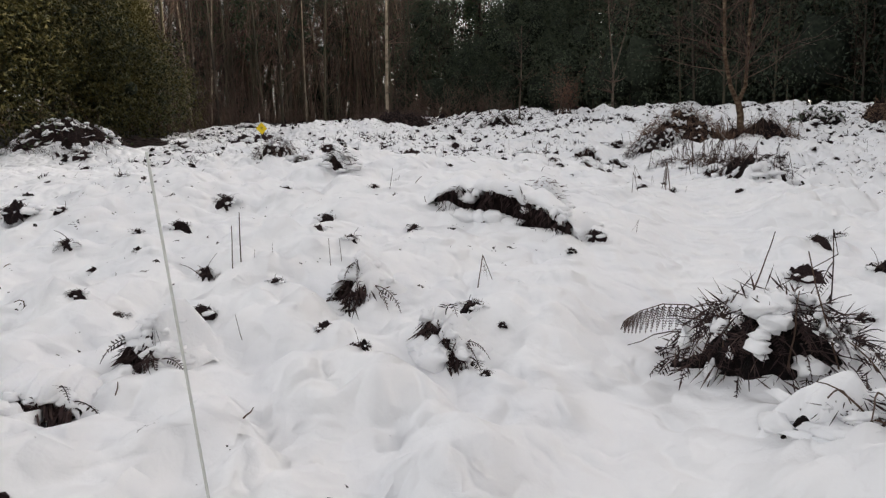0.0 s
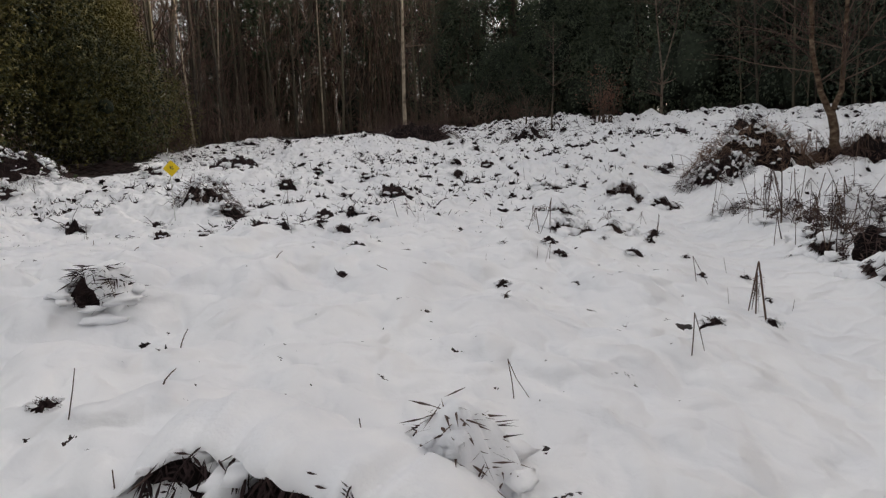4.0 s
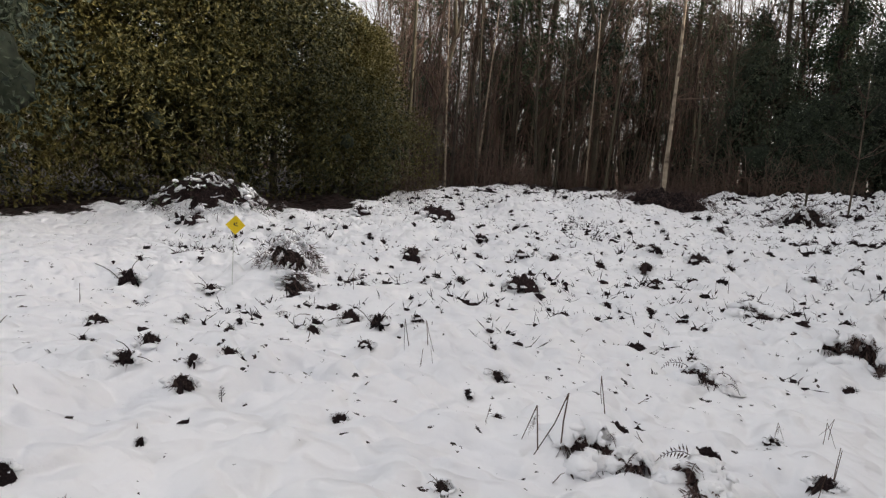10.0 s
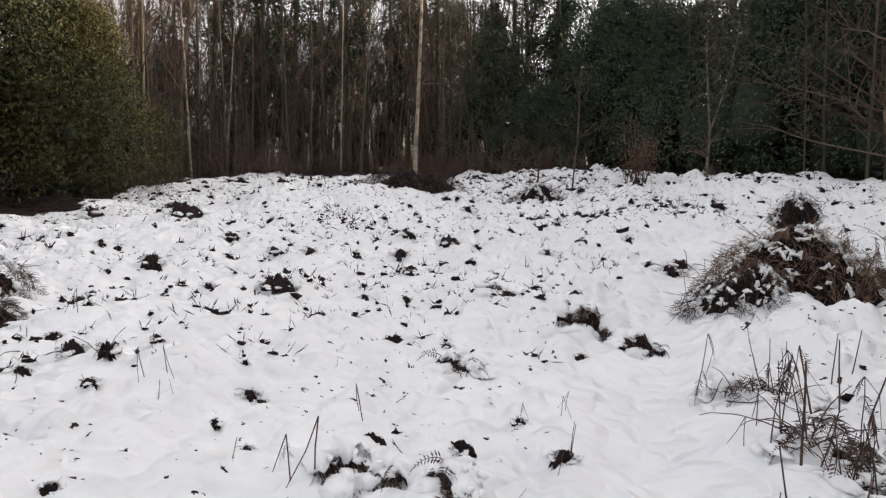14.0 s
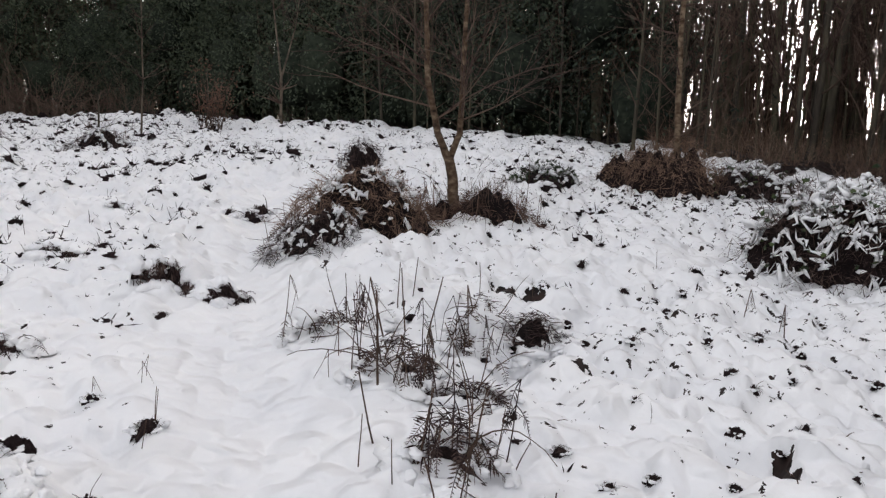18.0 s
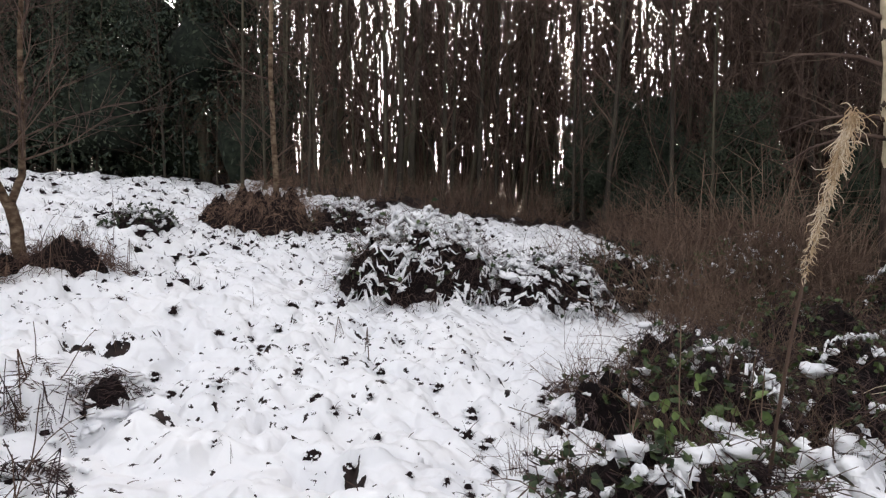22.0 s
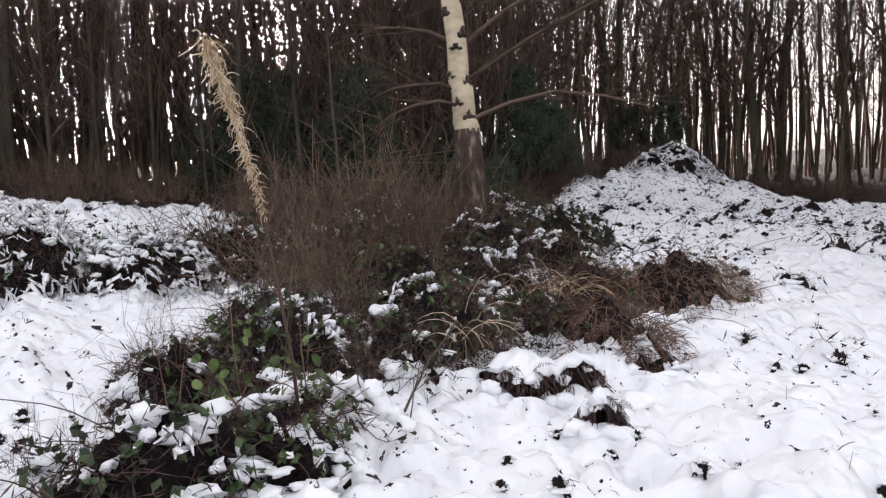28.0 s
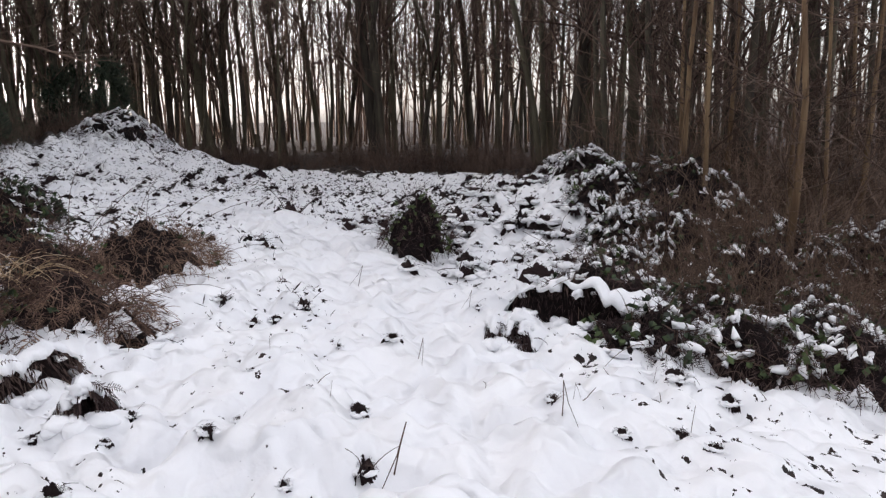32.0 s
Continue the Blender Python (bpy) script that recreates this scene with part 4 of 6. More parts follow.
grown("dead_sapling", "small dark dead sapling in a tangle", (2.02, 25.2), [(((0, 0, -0.1), (0.03, 0, 0.6), (0.05, 0, 1.25)), 0.035, 0.015)], BARK, 50, 7, low=0.1, twig_len=0.6)
grown("forked_sapling", "thin pale forked sapling before the evergreens", (7.3, 30.0), [(((0, 0, -0.2), (0.02, 0, 1.6)), 0.05, 0.04), (((0.02, 0, 1.5), (-0.2, 0, 3.6), (-0.3, 0, 5.2)), 0.035, 0.015), (((0.02, 0, 1.5), (0.5, 0, 3.2), (0.7, 0, 4.6)), 0.03, 0.012)], SAPLING, 30, 8, low=0.5)
grown("young_silver_birch", "young birch with light bark rising from a bracken mound", (11.25, 16.1), [(((0, 0, -0.1), (-0.03, 0.05, 1.2), (-0.1, 0.06, 2.6), (-0.02, 0.08, 4.5), (0, 0.1, 7)), 0.06, 0.025)], FORK_BARK, 160, 9, low=0.2)
for k, (az, d, lean) in enumerate(((-29.5, 28.5, -0.5), (-27.0, 31.5, 0.5), (-18.0, 33.0, 0.0))):
    x, y = polar(az, d)
    grown("pale_birch", "thin pale leaning birch in the brown wood", (x, y), [(((0, 0, -0.2), (lean * 0.4, 0, 3), (lean, 0, 8)), 0.05, 0.02)], FAR_BIRCH, 60, 30 + k, low=0.35, group="pale birches")
for k, (x, y) in enumerate(((7.4, -3.2), (8.8, -2.6), (9.6, -4.4), (6.4, -4.0), (8.2, -5.6), (10.6, -5.2), (7.0, -6.8), (6.2, -2.2), (7.2, -1.9), (5.2, -2.6), (8.0, -3.4), (9.4, -2.9), (5.8, -4.6), (10.2, -4.0), (7.6, -4.6))):
    grown("scrub_birch", "orange-brown young birch in the scrub", (x, y), [(((0, 0, -0.1), (0.1 - 0.08 * (k % 3), 0.05, 2), (0.3 - 0.2 * (k % 4), 0.1, 6)), 0.03 + 0.012 * (k % 3), 0.015)], WARM_BARK, 150, 50 + k, low=0.15, twig_len=1.1, group="scrub birches")


# ---------------------------------------------------------------- heaps of bracken and bramble
def surface_point(r, rx, ry, h, rot):
    a, q = r.uniform(0, 6.28), math.sqrt(r.random()) * 0.98
    lx, ly = rx * q * math.cos(a), ry * q * math.sin(a)
    out = Vector((lx * math.cos(rot) - ly * math.sin(rot), lx * math.sin(rot) + ly * math.cos(rot), 0))
    return out, h * (1 - q * q) ** 0.75


def heap(name, label, category, x, y, rx, ry, h, rot=0.0, seed=1, fronds=40, leaves=0, canes=0, snow=0.55, thick=0.09, flen=0.35, n=45, mat=DEEP_SHADE, stems=0, leafmat=BRAMBLE, leafsize=0.07, freq=3.0, lumps=0, rough=0.35, group="", frondmat=FROND, snowfreq=3.6):
    """A collapsed mound: a core of dead litter coloured near-black for the shade in its depth, drooping fronds, leaves,
    arching canes and lying snow.
    """
    r = random.Random(seed * 17 + 3)
    rot = radians(rot)
    ob = thing(name, x, y, label, category, group)
    z0 = z_at(x, y)

    def ground(p):
        return z_at(x + p.x, y + p.y) - z0

    low = h <= 0.3
    g = Geo()
    wide, tall = (0.6, 0.5) if name == "bracken_stand" else (0.98, 0.8) if low else (0.82, 0.72)
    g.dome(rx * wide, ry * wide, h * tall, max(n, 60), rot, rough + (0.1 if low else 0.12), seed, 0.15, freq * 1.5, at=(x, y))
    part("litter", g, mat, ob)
    if snow < 0.9 and low:
        g = Geo()
        g.dome(rx * 1.04, ry * 1.04, h * 0.85, max(n, 104), rot, rough + 0.15, seed, 0.2, freq, at=(x, y),
               lift=lambda u, v: np.clip(thick * (vnoise(snowfreq * u + 31, snowfreq * v, seed) + 0.7 * vnoise(2.1 * snowfreq * u, 2.1 * snowfreq * v, seed + 1) - 1.1 * (2 * (snow - 0.06) - 1)), -0.15, 0.5 * thick))
        part("snow_cap", g, CAP, ob, "lying snow")
    g = Geo()
    for _ in range(int(min(3200, 260 + 3000 * rx * ry * (0.7 + h)) * (0.45 if name == "bracken_stand" else 0.8 if low else 1.0))):     # matted withered strands and stems
        p, hz = surface_point(r, rx * (0.72 if low else 1.05), ry * (0.72 if low else 1.05), h, rot)
        p.z = ground(p) + hz * (r.uniform(0.85, 1.12) if r.random() < 0.75 else r.uniform(0.4, 1.0)) + (0.02 if low else 0.0)
        if not low and r.random() < 0.3:
            p *= 1 / max(0.05, math.hypot(p.x / rx, p.y / ry) if abs(rx - ry) < 0.2 else p.length / ((rx + ry) / 2)) * r.uniform(0.8, 1.0)
            p.z = ground(p) + h * r.uniform(0.0, 0.62)
        d = (p.normalized() * 0.5 if p.length > 0.05 and not low else Vector()) + rand_dir(r) * 0.9 + Vector((0, 0, -0.5))
        d.z *= 0.4 if low else 1.0
        d.normalize()
        g.leaf(p, d, side_of(d, r), r.uniform(0.05, 0.11 + 0.16 * min(1, h)), r.uniform(0.005, 0.011), 0.1)
    tagged(part("matted_litter", g, frondmat, ob, smooth=False), kind="stuff")
    if fronds:
        g = Geo()
        for _ in range(int(fronds * (0.25 if low else 0.5))):
            p, hz = surface_point(r, rx, ry, h, rot)
            d = (p.normalized() if p.length > 0.05 else rand_dir(r)) + rand_dir(r) * 0.7
            d.z = r.uniform(-0.3, 0.3)
            if low:
                p *= 0.7
            p.z = ground(p) + hz * r.uniform(0.7, 1.05)
            if low or r.random() < 0.6:
                frond(g, r, p, d, flen * r.uniform(0.6, 1.2), 0.34, 11)
            else:
                g.tube(wander(r, p, d, flen * r.uniform(0.5, 1.3), 4, 0.3, 0.15), 0.004, 0.002, 3, False)
        tagged(part("dead_bracken", g, frondmat, ob), kind="stuff")
    if leaves:
        g = Geo()
        for _ in range(int(leaves * 0.75)):
            p, hz = surface_point(r, rx * 1.08, ry * 1.08, h, rot)
            p.z = ground(p) + hz * r.uniform(0.55, 1.15) + r.uniform(0, 0.08)
            d = rand_dir(r, -0.15)
            for k in (-1, 0, 1):
                e = (d + side_of(d, r) * 0.9 * k).normalized()
                g.leaf(p, e, side_of(e, r), leafsize * r.uniform(0.7, 1.25), leafsize * r.uniform(0.5, 0.8), 0.2)
        tagged(part("foliage", g, leafmat, ob), kind="stuff")
    for _ in range(canes):
        g = Geo()
        p, hz = surface_point(r, rx * 0.8, ry * 0.8, h, rot)
        p.z = ground(p) + hz * 0.5
        d = rand_dir(r, 0.9)
        line = wander(r, p, d, r.uniform(0.5, 1.3) * max(rx, 0.5), 7, 0.14, 0.16)
        for i, v in enumerate(line):
            v.z = max(v.z, ground(v) + 0.01)
        g.tube(line, 0.0045, 0.002, 4, False)
        part("cane", g, STEM, ob)
    for k in range(stems):     # upright dead bracken, some of it snapped with a hanging frond
        g = Geo()
        p, hz = surface_point(r, rx * 1.1, ry * 1.1, h, rot)
        p.z = ground(p) - 0.02
        line = wander(r, p, (r.uniform(-0.3, 0.3), r.uniform(-0.3, 0.3), 1), r.uniform(0.2, 0.6), 4, 0.1)
        g.tube(line, 0.0042, 0.0025, 4, False)
        if k % 2:
            tip = line[-1]
            g.tube([tip, tip + Vector((r.uniform(-0.12, 0.12), r.uniform(-0.12, 0.12), -0.12)), tip + Vector((r.uniform(-0.2, 0.2), r.uniform(-0.2, 0.2), -0.3))], 0.003, 0.002, 3, False)
            for _ in range(3):
                frond(g, r, line[r.randrange(2, 5)], Vector((r.uniform(-0.6, 0.6), r.uniform(-0.6, 0.6), -0.5)), r.uniform(0.12, 0.28), 0.3, 9, 0.32)
        part("bracken_stem", g, frondmat if k % 3 else STEM, ob)
    if snow < 0.93:
        g = Geo()
        for k in range(int(40 * (rx + ry)) if low else 0):     # lips of snow round a hollow
            a, q = r.uniform(0, 6.28), r.uniform(0.86, 1.12)
            lx, ly = rx * q * math.cos(a), ry * q * math.sin(a)
            p = Vector((lx * math.cos(rot) - ly * math.sin(rot), lx * math.sin(rot) + ly * math.cos(rot), 0))
            w = r.uniform(0.018, 0.045) * (1.0 + 0.5 * (lx * math.sin(rot) + ly * math.cos(rot) > 0))
            g.blob((p.x, p.y, ground(p) + h * 0.8 * max(0.0, 1 - q * q) ** 0.7 + 0.005), w * r.uniform(1.4, 3.0), w, w * 0.6, seed + k, 9, 0.8, a + rot + 1.57 + r.uniform(-0.5, 0.5))
        if not low:     # snow lying in ribbons along the bent stems
            patchy = 0.28 if name == "bramble_thicket" else -0.15
            for k in range(int((0.98 - snow) * 760 * (rx * ry + 0.6 * h * (rx + ry)))):
                a, q = r.uniform(0, 6.28), 1.02 * r.random() ** 0.6
                if noise.noise(Vector((rx * q * math.cos(a) + seed * 9.1, ry * q * math.sin(a), seed)) * 3.2) < patchy:
                    continue
                down, twist = r.uniform(-0.08, 0.15), r.uniform(-0.22, 0.22)
                w = r.uniform(0.008, 0.024)
                line = []
                for i in range(6):
                    qq, aa = min(1.06, abs(q + down * i / 6 / (0.4 + max(rx, h)) + r.uniform(-0.035, 0.035))), a + (twist * i / 6 + r.uniform(-0.045, 0.045)) / max(0.35, q)
                    lx, ly = rx * qq * math.cos(aa), ry * qq * math.sin(aa)
                    v = Vector((lx * math.cos(rot) - ly * math.sin(rot), lx * math.sin(rot) + ly * math.cos(rot), 0))
                    v.z = ground(v) + h * 0.98 * max(0.0, 1 - qq * qq) ** 0.75 * (1 + 0.16 * noise.noise(v * 4)) + r.uniform(-0.01, 0.03)
                    line.append(v)
                g.tube(line, [w * 0.25] + [w * r.uniform(0.5, 1.7) for _ in range(4)] + [w * 0.2], 0, 6, True)
        for k in range(lumps // 2 + int((1.12 - snow) * (6 + 50 * rx * ry))):
            p, hz = surface_point(r, rx, ry, h, rot)
            w = 0.014 + (0.055 if low else 0.03) * r.random() ** 2
            ln = w * r.uniform(0.9, 2.6)
            g.blob((p.x, p.y, ground(p) + hz * r.uniform(0.8, 1.06) + 0.01), ln, w, w * r.uniform(0.6, 1.05), seed + k, 7, 1.0, r.uniform(0, 6.28))
        for k in range(lumps // 3 if name == "bramble_thicket" else lumps):
            p, hz = surface_point(r, rx, ry, h, rot)
            turn = r.uniform(0, 6.28)
            for i in range(r.choice((1, 2, 3, 4))):     # a pillow of merging lumps
                w = r.uniform(0.04, 0.085) * (1.3 if name == "bramble_thicket" else 1.0)
                g.blob((p.x, p.y, ground(p) + hz * 1.0 + 0.015), w * r.uniform(1, 1.5), w, w * 0.55, seed + k + 7 * i, 9, 0.8, r.uniform(0, 6.28))
                turn += r.uniform(-0.7, 0.7)
                p = p + Vector((math.cos(turn), math.sin(turn), 0)) * w * 1.1
                hz = max(0.0, hz - 0.02)
        tagged(part("snow_lump", g, CAP, ob, "rounded lumps of snow"), kind="stuff")
    return ob


def ridge(label, line, height, depth, seed):
    """A long overhang: a hollow face of matted bracken with its shade put into the colour, to the right of the line,
    under a cap of snow that runs back into the ground.
    """
    r = random.Random(seed)
    x0, y0 = line[len(line) // 2]
    ob = thing("bracken_ridge", x0, y0, label, "dead bracken")
    z0 = z_at(x0, y0)
    face, cap, hair, front = Geo(), Geo(), Geo(), Geo()
    n, rows = 64, 7
    ends = []
    for i in range(n + 1):
        s = i / n
        q = s * (len(line) - 1)
        k = min(len(line) - 2, int(q))
        c = Vector(line[k]).lerp(Vector(line[k + 1]), q - k)
        t = Vector(line[k + 1]) - Vector(line[k])
        out = Vector((t.y, -t.x)).normalized()
        bulge = math.sin(math.pi * min(1, max(0, s))) ** 0.55
        h = height * bulge * (0.8 + 0.35 * float(vnoise(s * 5, 1.3, seed)) + 0.14 * float(vnoise(s * 23, 2.1, seed)))
        wob = 0.05 * float(vnoise(s * 7, 4.4, seed))

        def at(off, z):
            p = c + out * (off + wob)
            return Vector((p.x - x0, p.y - y0, z_at(p.x, p.y) - z0 + z))
        for j in range(rows):
            v = j / (rows - 1)
            face.v.append(at(0.10 - 0.13 * math.sin(v * 2.6) + 0.015 * float(vnoise(s * 30, v * 5, seed + 1)), -0.04 + (h + 0.04) * v))
        lip = 0.05 + 0.035 * float(vnoise(s * 9, 7.7, seed)) + 0.02 * float(vnoise(s * 28, 3.7, seed))
        for off, z in ((lip - 0.01, h - 0.035 * bulge), (lip + 0.012, h + 0.0), (lip - 0.02, h + 0.03 * bulge), (lip - 0.08, h + 0.05 * bulge), (-depth * 0.4, h * 0.82 + 0.03 * bulge), (-depth * 0.75, h * 0.4), (-depth, -0.05)):
            cap.v.append(at(off, z + 0.012 * float(vnoise(s * 12, off * 9, seed + 3))))
        ends.append((at(0.02, h), at(0.12, 0.0), out))
    for g in (face, cap):
        for i in range(n):
            for j in range(rows - 1):
                p = i * rows + j
                g.f.append((p, p + rows, p + rows + 1, p + 1))
    for _ in range(420):     # withered strands hanging from the lip
        top, foot, out = r.choice(ends[4:-4])
        p = top.lerp(foot, r.random() ** 1.5)
        d = Vector((r.uniform(-0.5, 0.5) + 0.3 * out.x, r.uniform(-0.3, 0.1) + 0.3 * out.y, -r.uniform(0.2, 1))).normalized()
        hair.leaf(p + Vector((out.x, out.y, 0)) * 0.015, d, side_of(d, r), r.uniform(0.04, 0.13), r.uniform(0.006, 0.014), 0.1)
    for _ in range(9):
        top, foot, out = r.choice(ends[8:-2])
        frond(hair, r, top, Vector((r.uniform(-0.6, 0.6), r.uniform(-0.8, 0), r.uniform(-0.3, 0.7))), r.uniform(0.12, 0.26), 0.35, 9, 0.32)
    for k in range(16):     # snow fallen against the foot
        top, foot, out = r.choice(ends[6:40])
        w = r.uniform(0.03, 0.07)
        front.blob(foot + Vector((out.x, out.y, 0)) * r.uniform(-0.02, 0.05), w * r.uniform(1, 1.7), w, w * 0.8, seed + k, 9, 0.6, r.uniform(0, 3))
    for k in range(int(46 - 60 * height)):     # uneven lumps along the lip
        top, foot, out = r.choice(ends[2:-2])
        w = r.uniform(0.012, 0.02 + 0.11 * height)
        front.blob(top + Vector((out.x, out.y, 0)) * r.uniform(-0.12, 0.05) + Vector((0, 0, r.uniform(-0.02 - 0.25 * height, 0.02))), w * r.uniform(1, 2), w, w * r.uniform(0.6, 1.0), seed + 50 + k, 8, 0.8, r.uniform(0, 3))
    # the face's near-black colour paints the shade under the lip
    part("hollow_face", face, DEEP_SHADE, ob, "matted hollow face coloured near-black for shade")
    part("snow_cap", cap, CAP, ob, "overhanging cap of snow")
    tagged(part("dead_bracken", hair, FROND, ob, smooth=False), kind="stuff")
    tagged(part("snow_lump", front, CAP, ob, "rounded lumps of snow"), kind="stuff")
    return ob


ridge("long ridge of collapsed dark bracken capped with snow", ((-0.12, 5.22), (0.22, 5.20), (0.50, 5.06), (0.75, 4.92), (0.98, 4.76)), 0.22, 0.5, 1)
ridge("dark arch of bracken hung with snow near the trail", ((1.36, 9.72), (1.58, 9.90), (1.86, 9.86)), 0.14, 0.32, 6)
ridge("dark arch of bracken hung with snow near the trail", ((1.93, 9.98), (2.05, 9.82), (2.12, 9.62)), 0.13, 0.25, 7)
ridge("low dark bracken overhang on the slope", ((1.55, 12.10), (1.76, 12.02), (1.98, 11.90)), 0.11, 0.3, 8)
ridge("low dark bracken overhang on the slope", ((1.60, 15.05), (1.88, 14.98), (2.15, 14.9)), 0.13, 0.35, 9)
ridge("black bracken hollow half hidden by snow", ((2.50, 13.36), (2.72, 13.50), (2.98, 13.48), (3.12, 13.40)), 0.30, 0.5, 10)
ridge("low black bracken hollow with broken stems", ((3.04, 13.18), (3.26, 13.34), (3.55, 13.36)), 0.15, 0.35, 11)
ridge("dark bracken bank along the trail edge under snow", ((3.56, 9.33), (3.6, 9.11), (3.69, 9.02)), 0.15, 0.3, 12)
ridge("broken dark bracken edge beside the trail under snow", ((3.48, 8.39), (3.51, 8.18), (3.49, 7.9)), 0.17, 0.3, 18)
ridge("dark red-brown bracken hollow overhung by snow", ((8.15, 6.38), (7.98, 6.0), (8.02, 5.7), (8.2, 5.45)), 0.34, 0.5, 13)
ridge("small black hollow under a snow pillow", ((7.38, 5.74), (7.31, 5.56), (7.36, 5.4)), 0.2, 0.3, 14)
ridge("dark steep bramble face under overhanging snow", ((7.7, 2.05), (7.2, 1.85), (6.75, 1.6), (6.35, 1.45)), 0.42, 0.6, 15)
ridge("small dark overhang at the foot of the bank", ((7.25, 2.72), (7.05, 2.58), (6.85, 2.5)), 0.15, 0.3, 16)
ridge("dark undercut edge beside the brambles", ((7.5, 8.95), (7.38, 8.8), (7.3, 8.62)), 0.2, 0.3, 17)
ridge("short dark bracken overhang under snow", ((-1.33, 2.84), (-1.22, 2.80), (-1.14, 2.70)), 0.18, 0.25, 2)
ridge("low dark bracken overhang under snow", ((-1.68, 2.52), (-1.52, 2.44), (-1.36, 2.42)), 0.14, 0.25, 3)
ridge("short dark bracken overhang under snow", ((-0.58, 3.58), (-0.46, 3.52), (-0.36, 3.42)), 0.17, 0.25, 4)
ridge("low dark bracken overhang under snow", ((-0.08, 3.12), (0.04, 3.05), (0.14, 2.97)), 0.12, 0.2, 5)
BR = "collapsed heap of dark dead bracken under snow"
heap("bracken_heap", "small dark bracken heap under snow beside the ridge", "dead bracken", 0.80, 5.40, 0.20, 0.16, 0.22, 10, 2, 18, snow=0.6, flen=0.2)
heap("bracken_heap", "dark bracken heap cresting a snow hummock", "dead bracken", -0.98, 6.62, 0.20, 0.12, 0.13, 15, 120, 14, snow=0.8, flen=0.15)
heap("fern_clump", "tangled clump of brown bracken fronds and canes in snow", "dead bracken", 1.44, 3.02, 0.42, 0.22, 0.305, -25, 3, 190, canes=4, snow=0.70, thick=0.12, flen=0.24, n=60, lumps=8, stems=3)
heap("fern_clump", "bracken tangle with snow-laden stems beside the tracks", "dead bracken", 1.48, 2.36, 0.32, 0.14, 0.13, 0, 4, 36, canes=6, snow=0.45, flen=0.24)
heap("bracken_mound", "rounded brown bracken mound on open snow", "dead bracken", -3.10, 12.85, 0.40, 0.32, 0.34, 0, 7, 80, snow=0.72, flen=0.25)
heap("bracken_heap", BR, "dead bracken", -2.45, 12.25, 0.34, 0.18, 0.14, -30, 8, 22, snow=0.55, flen=0.25)
heap("bracken_mound", "tall brown bramble and bracken mound beside the forked birch", "dead bracken", 5.15, 15.1, 0.95, 0.70, 0.66, -30, 9, 260, canes=26, snow=0.84, thick=0.12, flen=0.4, n=66, stems=30, frondmat=RUSSET)
heap("bracken_mound", "brown grassy bracken growth around the forked birch foot", "dead bracken", 6.7, 14.85, 0.85, 0.42, 0.32, -25, 10, 260, canes=14, snow=0.95, flen=0.3, n=54, stems=60, frondmat=RUSSET)
heap("bracken_mound", "low brown shoulder of the bracken mound hung with snow", "dead bracken", 4.40, 14.5, 0.55, 0.42, 0.34, -30, 82, 130, canes=10, snow=0.6, flen=0.35, stems=10)
heap("bracken_mound", "dark dome of bracken in the far snow", "dead bracken", 6.67, 19.7, 0.42, 0.38, 0.45, 0, 11, 70, snow=0.9, flen=0.3)
heap("bramble_bush", "low evergreen bramble with snow on its leaves", "bramble", 9.15, 17.0, 0.62, 0.42, 0.36, 0, 12, 30, 160, 6, 0.6, flen=0.3)
heap("bracken_mound", "brown bracken mound around a young birch", "dead bracken", 11.1, 16.2, 1.15, 0.8, 0.85, -35, 13, 280, canes=24, snow=0.93, thick=0.12, flen=0.4, n=66, stems=40, frondmat=RUSSET)
heap("bracken_mound", "snow-covered brushy hump behind the open snow", "dead bracken", 12.2, 15.3, 1.0, 0.7, 0.55, -35, 14, 160, 80, 12, 0.75, flen=0.35, n=60)
heap("snowy_bush", "dark bramble bush heavily loaded with snow", "bramble", 9.95, 11.95, 1.15, 0.80, 1.10, -50, 15, 150, 110, 20, 0.55, 0.17, 0.28, 84, snowfreq=4.6, rough=0.3, lumps=16)
heap("snowy_bush", "snow-streaked bramble bank beside the big bush", "bramble", 10.85, 10.75, 1.15, 0.75, 0.62, -50, 16, 140, 110, 18, 0.52, 0.16, 0.28, 84, snowfreq=4.6, lumps=14)
heap("bracken_heap", "dark bracken and bramble row along the trail edge", "dead bracken", 3.72, 8.75, 0.30, 0.24, 0.26, -50, 17, 40, 0, 5, 0.62, flen=0.28, stems=10)
heap("bracken_heap", "dark bracken and bramble row along the trail edge", "dead bracken", 3.62, 7.72, 0.34, 0.28, 0.28, 20, 19, 40, 0, 5, 0.62, flen=0.28, stems=8)
heap("bracken_stand", "standing tangle of brown bracken stems in snow", "dead bracken", 4.04, 10.85, 0.34, 0.22, 0.20, 10, 20, 110, 0, 10, 0.8, flen=0.26, stems=12)
heap("bracken_stand", "drooping brown bracken beside a dark hollow", "dead bracken", 4.85, 11.15, 0.28, 0.2, 0.24, 0, 21, 80, canes=6, snow=0.75, flen=0.28, stems=8)
heap("bracken_hollow", "black hollow under collapsed bracken", "dead bracken", 5.28, 11.22, 0.30, 0.20, 0.13, 15, 22, 14, snow=0.85, flen=0.2)
heap("bracken_stand", "thin bracken tangle on the snow bank", "dead bracken", 3.98, 11.85, 0.42, 0.2, 0.14, 0, 23, 60, canes=8, snow=0.6, flen=0.3, stems=8)
heap("bracken_stand", "bent bracken fronds hanging over a dark gap", "dead bracken", 3.88, 9.68, 0.28, 0.18, 0.24, -10, 24, 90, canes=6, snow=0.72, flen=0.26, stems=8)
